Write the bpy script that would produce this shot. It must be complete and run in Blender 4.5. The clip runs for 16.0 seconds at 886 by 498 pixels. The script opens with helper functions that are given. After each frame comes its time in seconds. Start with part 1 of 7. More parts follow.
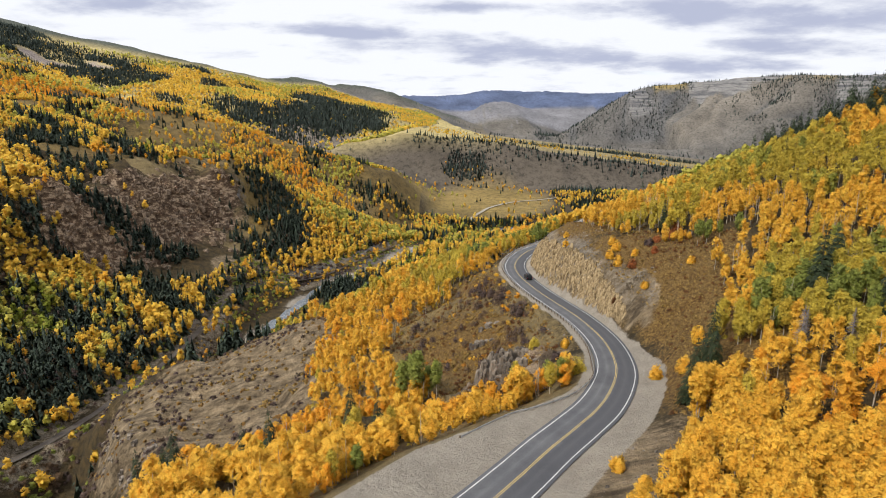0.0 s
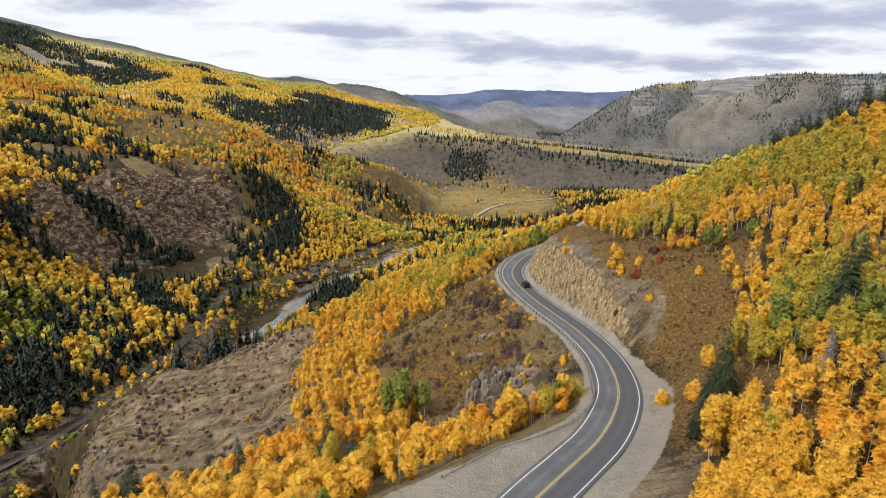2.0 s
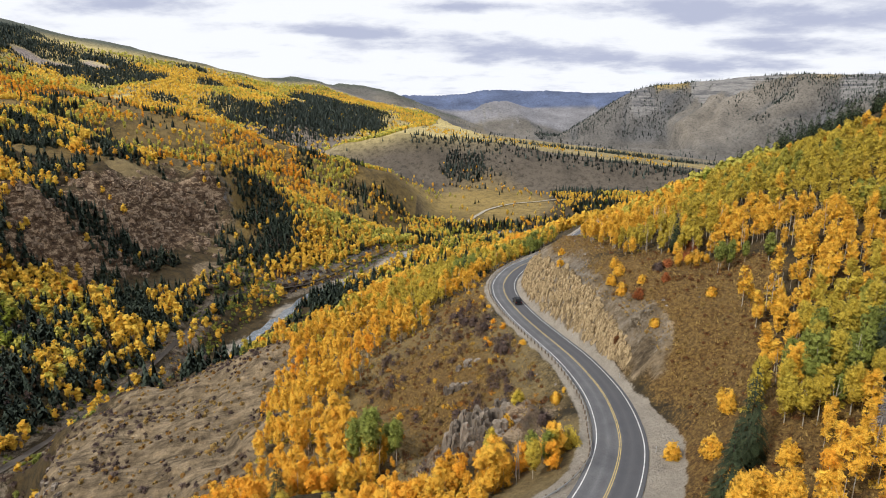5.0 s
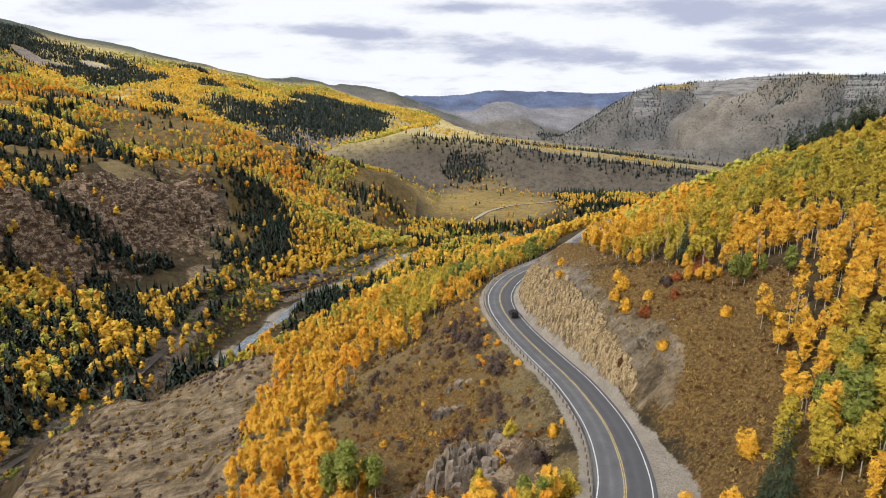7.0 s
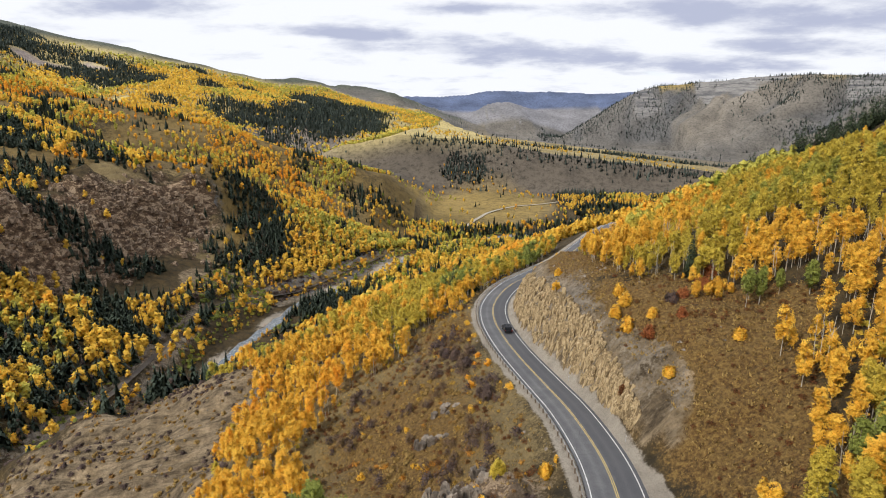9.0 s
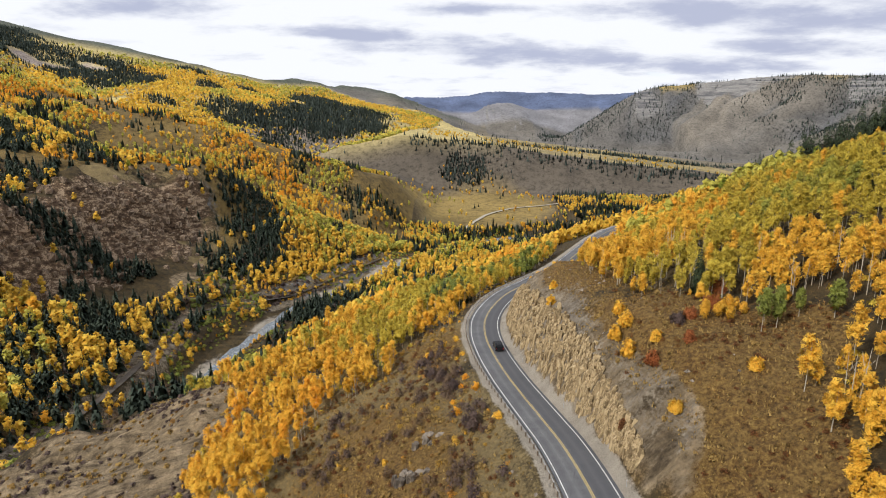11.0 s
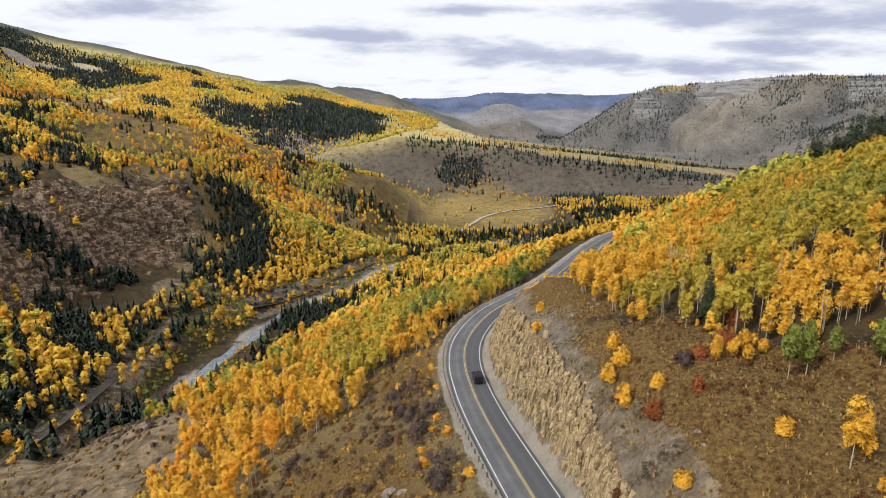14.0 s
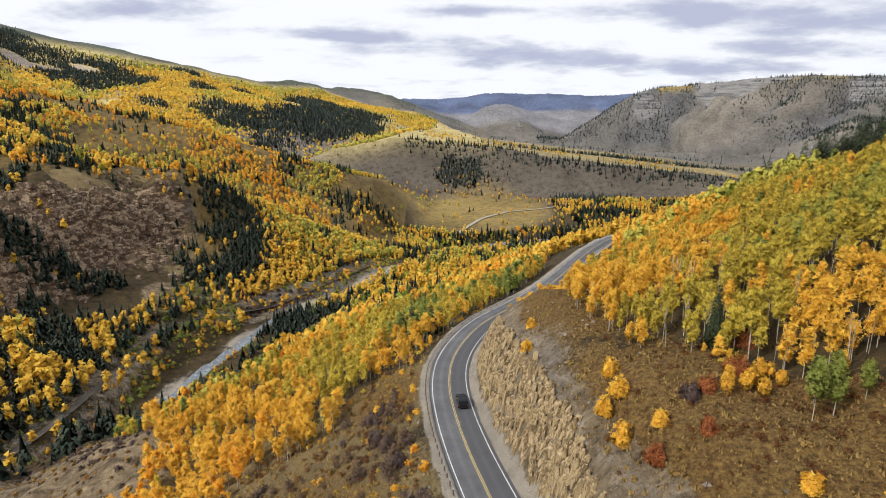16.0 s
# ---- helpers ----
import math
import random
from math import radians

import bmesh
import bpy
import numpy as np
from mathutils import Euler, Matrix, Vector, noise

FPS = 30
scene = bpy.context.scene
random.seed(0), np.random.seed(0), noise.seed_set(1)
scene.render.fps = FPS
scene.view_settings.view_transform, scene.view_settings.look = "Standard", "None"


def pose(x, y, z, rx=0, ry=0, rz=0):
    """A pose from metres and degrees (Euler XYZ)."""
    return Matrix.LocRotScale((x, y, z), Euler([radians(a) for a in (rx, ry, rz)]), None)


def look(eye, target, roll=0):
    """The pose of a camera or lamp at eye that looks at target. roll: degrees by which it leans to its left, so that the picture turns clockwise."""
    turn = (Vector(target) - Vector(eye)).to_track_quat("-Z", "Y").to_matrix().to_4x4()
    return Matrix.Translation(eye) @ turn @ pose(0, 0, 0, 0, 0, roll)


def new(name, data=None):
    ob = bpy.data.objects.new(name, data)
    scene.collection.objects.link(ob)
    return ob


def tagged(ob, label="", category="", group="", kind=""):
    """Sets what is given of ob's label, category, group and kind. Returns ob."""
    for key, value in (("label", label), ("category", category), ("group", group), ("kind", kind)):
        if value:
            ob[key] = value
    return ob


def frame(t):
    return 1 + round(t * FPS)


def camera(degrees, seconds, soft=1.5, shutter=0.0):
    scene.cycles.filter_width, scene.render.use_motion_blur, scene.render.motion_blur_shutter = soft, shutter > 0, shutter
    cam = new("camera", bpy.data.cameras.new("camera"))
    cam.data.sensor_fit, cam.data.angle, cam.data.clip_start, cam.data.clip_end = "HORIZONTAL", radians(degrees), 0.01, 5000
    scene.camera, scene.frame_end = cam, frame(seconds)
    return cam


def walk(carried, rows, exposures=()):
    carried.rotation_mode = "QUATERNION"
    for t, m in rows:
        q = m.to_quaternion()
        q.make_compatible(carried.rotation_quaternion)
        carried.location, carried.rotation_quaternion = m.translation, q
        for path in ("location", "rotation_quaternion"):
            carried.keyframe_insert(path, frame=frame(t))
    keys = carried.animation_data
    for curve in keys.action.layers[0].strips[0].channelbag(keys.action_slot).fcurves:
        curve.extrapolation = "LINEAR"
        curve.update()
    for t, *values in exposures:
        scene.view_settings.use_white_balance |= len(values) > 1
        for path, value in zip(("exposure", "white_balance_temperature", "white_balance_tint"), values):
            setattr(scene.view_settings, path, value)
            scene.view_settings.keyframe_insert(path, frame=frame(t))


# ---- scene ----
cam = camera(78.3, 16.0, soft=1.0)
METRES, EYE, TILT, LEAN, TURN = 88.0, 48.0, -12.5, 0.0, 0.0
ROWS = [
    (0.0, 0.0, 0.0, 0.0, 0.0, 0.0, -0.0),
    (0.5, 0.0089, 0.0268, 0.0064, -0.02, -0.03, 0.0),
    (1.0, 0.0178, 0.0534, 0.0124, -0.03, -0.04, 0.01),
    (1.5, 0.0257, 0.0796, 0.0188, 0.09, -0.05, -0.02),
    (2.0, 0.0342, 0.1069, 0.0252, 0.24, -0.08, -0.05),
    (2.5, 0.0426, 0.1348, 0.0315, 0.26, -0.1, -0.06),
    (3.0, 0.0511, 0.1635, 0.0382, 0.28, -0.1, -0.07),
    (3.5, 0.0595, 0.1929, 0.0452, 0.25, -0.08, -0.06),
    (4.0, 0.0676, 0.222, 0.0527, 0.19, -0.07, -0.03),
    (6.5, 0.1113, 0.3694, 0.0883, 0.12, 0.03, 0.01),
    (7.0, 0.119, 0.3986, 0.0953, 0.36, 0.03, -0.05),
    (7.5, 0.1282, 0.4287, 0.102, 0.37, 0.05, -0.03),
    (8.0, 0.1374, 0.4583, 0.1088, 0.37, 0.07, -0.01),
    (8.5, 0.1467, 0.4877, 0.1155, 0.41, 0.08, -0.01),
    (9.0, 0.1564, 0.5171, 0.1225, 0.46, 0.1, -0.01),
    (11.5, 0.2057, 0.666, 0.158, 0.54, 0.19, -0.02),
    (12.0, 0.2164, 0.6966, 0.1652, 0.41, 0.21, 0.03),
    (12.5, 0.2268, 0.7264, 0.1724, 0.38, 0.22, 0.06),
    (13.0, 0.2379, 0.7568, 0.1789, 0.37, 0.24, 0.08),
    (13.5, 0.249, 0.7864, 0.1857, 0.41, 0.27, 0.09),
    (14.0, 0.26, 0.8156, 0.192, 0.46, 0.28, 0.08),
    (14.5, 0.2709, 0.8444, 0.1976, 0.46, 0.29, 0.08),
    (15.0, 0.281, 0.8726, 0.2032, 0.48, 0.3, 0.08),
    (15.5, 0.2906, 0.9006, 0.2097, 0.5, 0.32, 0.1),
    (16.0, 0.3008, 0.9284, 0.2163, 0.47, 0.34, 0.12),
]
walk(cam, [(t, pose(0, 0, EYE, TILT, LEAN, TURN) @ pose(METRES * x, METRES * y, METRES * z, 90 + pitch, roll, yaw)) for t, x, y, z, yaw, pitch, roll in ROWS])
# ---- light ----
SUN_ELEV, SUN_ROT = 42.0, 234.0          # degrees; rotation clockwise from +y
world = bpy.data.worlds.new("overcast_sky")
scene.world = world
world.use_nodes = True
wn, wl = world.node_tree.nodes, world.node_tree.links
wn.clear()
w_out = wn.new("ShaderNodeOutputWorld")
w_sky = wn.new("ShaderNodeTexSky")
w_sky.sky_type = "NISHITA"
w_sky.sun_disc = False
w_sky.sun_elevation, w_sky.sun_rotation = radians(SUN_ELEV), radians(SUN_ROT)
w_bg = wn.new("ShaderNodeBackground")
w_bg.inputs["Strength"].default_value = 0.15
wl.new(w_sky.outputs[0], w_bg.inputs["Color"])
w_tc = wn.new("ShaderNodeTexCoord")
w_sep = wn.new("ShaderNodeSeparateXYZ")
wl.new(w_tc.outputs["Generated"], w_sep.inputs[0])
# clouds lie on a flat layer: direction divided by its height
w_up = wn.new("ShaderNodeMath"); w_up.operation = "MAXIMUM"; w_up.inputs[1].default_value = 0.0
wl.new(w_sep.outputs["Z"], w_up.inputs[0])
w_add = wn.new("ShaderNodeMath"); w_add.operation = "ADD"; w_add.inputs[1].default_value = 0.15
wl.new(w_up.outputs[0], w_add.inputs[0])
w_div = wn.new("ShaderNodeVectorMath"); w_div.operation = "DIVIDE"
w_comb = wn.new("ShaderNodeCombineXYZ")
for i in range(3):
    wl.new(w_add.outputs[0], w_comb.inputs[i])
wl.new(w_tc.outputs["Generated"], w_div.inputs[0])
wl.new(w_comb.outputs[0], w_div.inputs[1])


def cloud_layer(scale, detail, rough, lo, hi, shift):
    m = wn.new("ShaderNodeMapping")
    m.inputs["Location"].default_value = shift
    m.inputs["Scale"].default_value = (-0.8, 1.0, 0.0)
    n = wn.new("ShaderNodeTexNoise")
    n.inputs["Scale"].default_value = scale
    n.inputs["Detail"].default_value = detail
    n.inputs["Roughness"].default_value = rough
    r = wn.new("ShaderNodeMapRange")
    r.interpolation_type = "SMOOTHSTEP"
    r.inputs["From Min"].default_value, r.inputs["From Max"].default_value = lo, hi
    wl.new(w_div.outputs[0], m.inputs[0])
    wl.new(m.outputs[0], n.inputs["Vector"])
    wl.new(n.outputs["Fac"], r.inputs["Value"])
    return r.outputs["Result"]


grey = cloud_layer(1.25, 10, 0.58, 0.42, 0.66, (2.2, 6.4, 0.0))
gap = cloud_layer(1.9, 5, 0.5, 0.66, 0.95, (9.3, 4.1, 0.0))

def sky_math(op, a, b=0.0, c=None):
    m = wn.new("ShaderNodeMath")
    m.operation = op
    for k, v in enumerate((a, b) if c is None else (a, b, c)):
        if isinstance(v, (int, float)):
            m.inputs[k].default_value = v
        else:
            wl.new(v, m.inputs[k])
    return m.outputs[0]


# cloud banks over the head of the valley: across and up as tangents, half sizes, slope
ahead = sky_math("MAXIMUM", w_sep.outputs["Y"], 0.05)
sky_u, sky_v = sky_math("DIVIDE", w_sep.outputs["X"], ahead), sky_math("DIVIDE", w_sep.outputs["Z"], ahead)
BANKS = ((-0.55, 0.208, 0.17, 0.026, -0.02), (-0.16, 0.162, 0.17, 0.014, -0.06), (0.07, 0.134, 0.24, 0.026, -0.07), (0.40, 0.112, 0.24, 0.022, -0.03),
         (0.53, 0.192, 0.31, 0.036, -0.03), (0.02, 0.203, 0.14, 0.012, 0.0), (0.62, 0.140, 0.16, 0.020, 0.0))
bank = None
for u0, v0, a0, b0, tilt in BANKS:
    du = sky_math("SUBTRACT", sky_u, u0)
    dv = sky_math("SUBTRACT", sky_math("SUBTRACT", sky_v, v0), sky_math("MULTIPLY", du, tilt))
    q = sky_math("ADD", sky_math("POWER", sky_math("ABSOLUTE", sky_math("DIVIDE", du, a0)), 2.0), sky_math("POWER", sky_math("ABSOLUTE", sky_math("DIVIDE", dv, b0)), 2.0))
    one = sky_math("MAXIMUM", sky_math("SUBTRACT", 1.25, sky_math("SQRT", q)), 0.0)
    bank = one if bank is None else sky_math("MAXIMUM", bank, one)
billow = cloud_layer(2.6, 9, 0.6, 0.25, 0.75, (5.1, 1.7, 0.0))
bank = sky_math("ADD", bank, sky_math("MULTIPLY", sky_math("SUBTRACT", billow, 0.5), 1.1))
w_soft = wn.new("ShaderNodeMapRange")
w_soft.interpolation_type = "SMOOTHSTEP"
w_soft.inputs["From Min"].default_value, w_soft.inputs["From Max"].default_value = 0.0, 1.1
wl.new(bank, w_soft.inputs["Value"])
w_low = wn.new("ShaderNodeMapRange")
w_low.interpolation_type = "SMOOTHSTEP"
w_low.inputs["From Min"].default_value, w_low.inputs["From Max"].default_value = 0.32, 0.22
wl.new(sky_v, w_low.inputs["Value"])
front = sky_math("MULTIPLY", w_low.outputs["Result"], sky_math("GREATER_THAN", w_sep.outputs["Y"], 0.2))
grey = sky_math("ADD", sky_math("MULTIPLY", w_soft.outputs["Result"], front), sky_math("MULTIPLY", grey, sky_math("SUBTRACT", 1.0, front)))
w_col = wn.new("ShaderNodeMix"); w_col.data_type = "RGBA"
w_col.inputs["A"].default_value = (0.96, 0.985, 1.04, 1)
w_col.inputs["B"].default_value = (0.50, 0.54, 0.70, 1)
wl.new(grey, w_col.inputs["Factor"])
w_cloud = wn.new("ShaderNodeBackground")
w_cloud.inputs["Strength"].default_value = 1.0
wl.new(w_col.outputs["Result"], w_cloud.inputs["Color"])
w_mix = wn.new("ShaderNodeMixShader")
wl.new(gap, w_mix.inputs[0])
wl.new(w_cloud.outputs[0], w_mix.inputs[1])
wl.new(w_bg.outputs[0], w_mix.inputs[2])
wl.new(w_mix.outputs[0], w_out.inputs["Surface"])

sun = new("sun", bpy.data.lights.new("sun", "SUN"))
sun.data.energy, sun.data.angle, sun.data.color = 3.35, radians(10), (1.0, 0.955, 0.875)
_az, _el = radians(SUN_ROT), radians(SUN_ELEV)
sun.matrix_world = look((math.sin(_az) * math.cos(_el) * 100, math.cos(_az) * math.cos(_el) * 100, math.sin(_el) * 100), (0, 0, 0))


# ---- materials ----
def principled(name, rough=0.9):
    m = bpy.data.materials.new(name)
    m.use_nodes = True
    nt = m.node_tree
    b = nt.nodes["Principled BSDF"]
    b.inputs["Roughness"].default_value = rough
    b.inputs["Specular IOR Level"].default_value = 0.25
    return m, nt, b


def noise_of(nt, scale, detail=4, rough=0.6, coords="Object", stretch=None, turn=0.0):
    tc = nt.nodes.new("ShaderNodeTexCoord")
    n = nt.nodes.new("ShaderNodeTexNoise")
    n.inputs["Scale"].default_value, n.inputs["Detail"].default_value, n.inputs["Roughness"].default_value = scale, detail, rough
    if stretch:
        mp = nt.nodes.new("ShaderNodeMapping")
        mp.inputs["Scale"].default_value = stretch
        mp.inputs["Rotation"].default_value = (0, 0, radians(turn))
        nt.links.new(tc.outputs[coords], mp.inputs[0])
        nt.links.new(mp.outputs[0], n.inputs["Vector"])
    else:
        nt.links.new(tc.outputs[coords], n.inputs["Vector"])
    return n.outputs["Fac"]


def ramp(nt, fac, stops):
    r = nt.nodes.new("ShaderNodeValToRGB")
    e = r.color_ramp.elements
    while len(e) < len(stops):
        e.new(0.5)
    for k, (at, c) in enumerate(stops):
        e[k].position, e[k].color = at, (*c, 1)
    nt.links.new(fac, r.inputs[0])
    return r.outputs["Color"]


def mix(nt, fac, a, b, how="MIX"):
    m = nt.nodes.new("ShaderNodeMix")
    m.data_type, m.blend_type = "RGBA", how
    for key, v in (("Factor", fac), ("A", a), ("B", b)):
        if isinstance(v, (int, float)):
            m.inputs[key].default_value = v
        elif isinstance(v, tuple):
            m.inputs[key].default_value = (*v, 1)
        else:
            nt.links.new(v, m.inputs[key])
    return m.outputs["Result"]


def math_node(nt, op, a, b=0.0):
    m = nt.nodes.new("ShaderNodeMath")
    m.operation = op
    for k, v in enumerate((a, b)):
        if isinstance(v, (int, float)):
            m.inputs[k].default_value = v
        else:
            nt.links.new(v, m.inputs[k])
    return m.outputs[0]


def bump_of(nt, b, fac, strength, dist):
    n = nt.nodes.new("ShaderNodeBump")
    n.inputs["Strength"].default_value, n.inputs["Distance"].default_value = strength, dist
    nt.links.new(fac, n.inputs["Height"])
    nt.links.new(n.outputs[0], b.inputs["Normal"])


def plain(name, color, rough=0.8, vary=0.25, scale=3.0, metal=0.0, bump=0.0):
    m, nt, b = principled(name, rough)
    n = noise_of(nt, scale, 5, 0.65)
    lo, hi = tuple(c * (1 - vary) for c in color), tuple(min(1, c * (1 + vary)) for c in color)
    nt.links.new(ramp(nt, n, [(0.3, lo), (0.7, hi)]), b.inputs["Base Color"])
    b.inputs["Metallic"].default_value = metal
    if bump:
        bump_of(nt, b, n, 0.6, bump)
    return m


def ground_material():
    m, nt, b = principled("ground_cover", 0.95)
    cov = nt.nodes.new("ShaderNodeAttribute"); cov.attribute_name = "cover"
    sep = nt.nodes.new("ShaderNodeSeparateColor")
    nt.links.new(cov.outputs["Color"], sep.inputs[0])
    rus = nt.nodes.new("ShaderNodeAttribute"); rus.attribute_name = "russet"
    earth = nt.nodes.new("ShaderNodeAttribute"); earth.attribute_name = "earth"
    umber = nt.nodes.new("ShaderNodeAttribute"); umber.attribute_name = "umber"
    sage = nt.nodes.new("ShaderNodeAttribute"); sage.attribute_name = "sage"
    tint = nt.nodes.new("ShaderNodeAttribute"); tint.attribute_name = "tint"
    big, mid, fine = noise_of(nt, 0.02, 6, 0.62), noise_of(nt, 0.22, 6, 0.68), noise_of(nt, 1.7, 5, 0.72)
    # forest floor: dead leaves, litter and dark soil
    floor = mix(nt, big, ramp(nt, mid, [(0.35, (0.030, 0.024, 0.014)), (0.65, (0.08, 0.055, 0.026))]),
                ramp(nt, mid, [(0.35, (0.042, 0.033, 0.018)), (0.65, (0.125, 0.085, 0.032))]))
    tan_g = ramp(nt, mid, [(0.28, (0.15, 0.11, 0.058)), (0.5, (0.25, 0.185, 0.085)), (0.72, (0.35, 0.265, 0.12))])
    tan_g = mix(nt, 1.0, tan_g, ramp(nt, fine, [(0.35, (0.62,) * 3), (0.62, (1.0,) * 3)]), "MULTIPLY")
    rust = ramp(nt, fine, [(0.3, (0.036, 0.02, 0.008)), (0.45, (0.125, 0.068, 0.022)), (0.56, (0.215, 0.128, 0.038)), (0.7, (0.35, 0.235, 0.075))])
    rust = mix(nt, ramp(nt, mid, [(0.4, (0.0,) * 3), (0.62, (0.8,) * 3)]), rust, ramp(nt, fine, [(0.35, (0.09, 0.054, 0.019)), (0.62, (0.27, 0.17, 0.056))]))
    rk = noise_of(nt, 0.55, 8, 0.72, stretch=(1, 1, 0.5))
    rock = ramp(nt, rk, [(0.3, (0.075, 0.06, 0.045)), (0.45, (0.23, 0.185, 0.13)), (0.6, (0.36, 0.30, 0.215)), (0.75, (0.47, 0.41, 0.32))])
    rock = mix(nt, ramp(nt, big, [(0.42, (0.0,) * 3), (0.6, (0.75,) * 3)]), rock, ramp(nt, rk, [(0.3, (0.06, 0.052, 0.046)), (0.55, (0.19, 0.165, 0.14)), (0.75, (0.33, 0.295, 0.25))]))
    grav = ramp(nt, noise_of(nt, 6.0, 6, 0.8), [(0.25, (0.24, 0.205, 0.16)), (0.5, (0.42, 0.37, 0.30)), (0.75, (0.55, 0.49, 0.41))])
    grav = mix(nt, 1.0, grav, ramp(nt, mid, [(0.3, (0.72,) * 3), (0.65, (1.0,) * 3)]), "MULTIPLY")

    def ragged(mask, spread=0.6):
        f = math_node(nt, "ADD", mask, math_node(nt, "MULTIPLY", math_node(nt, "SUBTRACT", mid, 0.5), spread))
        f = math_node(nt, "ADD", f, math_node(nt, "MULTIPLY", math_node(nt, "SUBTRACT", fine, 0.5), spread))
        r = nt.nodes.new("ShaderNodeMapRange")
        r.interpolation_type = "SMOOTHSTEP"
        r.inputs["From Min"].default_value, r.inputs["From Max"].default_value = 0.38, 0.62
        nt.links.new(f, r.inputs["Value"])
        return r.outputs["Result"]

    c = mix(nt, ragged(sep.outputs["Blue"]), floor, tan_g)
    huge = noise_of(nt, 0.006, 8, 0.62)
    dots = noise_of(nt, 0.09, 4, 0.8)
    spread = mix(nt, 1.0, ramp(nt, huge, [(0.3, (0.62,) * 3), (0.5, (0.95,) * 3), (0.7, (1.25,) * 3)]), ramp(nt, dots, [(0.36, (0.5,) * 3), (0.52, (1.0,) * 3), (0.75, (1.2,) * 3)]), "MULTIPLY")
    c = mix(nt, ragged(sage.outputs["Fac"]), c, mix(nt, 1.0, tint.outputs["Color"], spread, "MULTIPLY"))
    c = mix(nt, ragged(rus.outputs["Fac"]), c, rust)
    dirt = ramp(nt, mid, [(0.3, (0.095, 0.072, 0.046)), (0.46, (0.185, 0.145, 0.095)), (0.56, (0.24, 0.19, 0.127)), (0.72, (0.34, 0.275, 0.19))])
    dirt = mix(nt, 1.0, dirt, ramp(nt, fine, [(0.3, (0.68,) * 3), (0.6, (1.0,) * 3)]), "MULTIPLY")
    rill = noise_of(nt, 0.5, 7, 0.75, stretch=(0.16, 1.0, 0.3), turn=-37)
    dirt = mix(nt, 1.0, dirt, ramp(nt, rill, [(0.38, (0.52, 0.48, 0.43)), (0.5, (1.15, 1.1, 1.02)), (0.62, (1.6, 1.5, 1.34))]), "MULTIPLY")
    c = mix(nt, ragged(earth.outputs["Fac"], 0.5), c, dirt)
    ck = noise_of(nt, 0.13, 12, 0.80, stretch=(1, 1, 1.8))
    rock = mix(nt, umber.outputs["Fac"], rock, ramp(nt, ck, [(0.36, (0.016, 0.011, 0.007)), (0.45, (0.080, 0.048, 0.027)), (0.52, (0.16, 0.104, 0.062)), (0.57, (0.50, 0.37, 0.24)), (0.64, (0.17, 0.113, 0.07)), (0.70, (0.42, 0.31, 0.205))]))
    st = noise_of(nt, 0.02, 12, 0.72, stretch=(0.22, 0.22, 2.6))
    rock = mix(nt, math_node(nt, "GREATER_THAN", sage.outputs["Fac"], 0.3), rock, ramp(nt, st, [(0.36, (0.07, 0.075, 0.085)), (0.47, (0.14, 0.135, 0.135)), (0.54, (0.27, 0.26, 0.245)), (0.60, (0.13, 0.13, 0.13)), (0.68, (0.28, 0.265, 0.25))]))
    c = mix(nt, ragged(sep.outputs["Green"], 0.9), c, rock)
    c = mix(nt, ragged(sep.outputs["Red"], 0.55), c, grav)
    nt.links.new(c, b.inputs["Base Color"])
    h = math_node(nt, "ADD", math_node(nt, "ADD", math_node(nt, "MULTIPLY", rk, 1.2), fine), math_node(nt, "MULTIPLY", mid, 1.4))
    bump_of(nt, b, h, 0.9, 0.9)
    return m


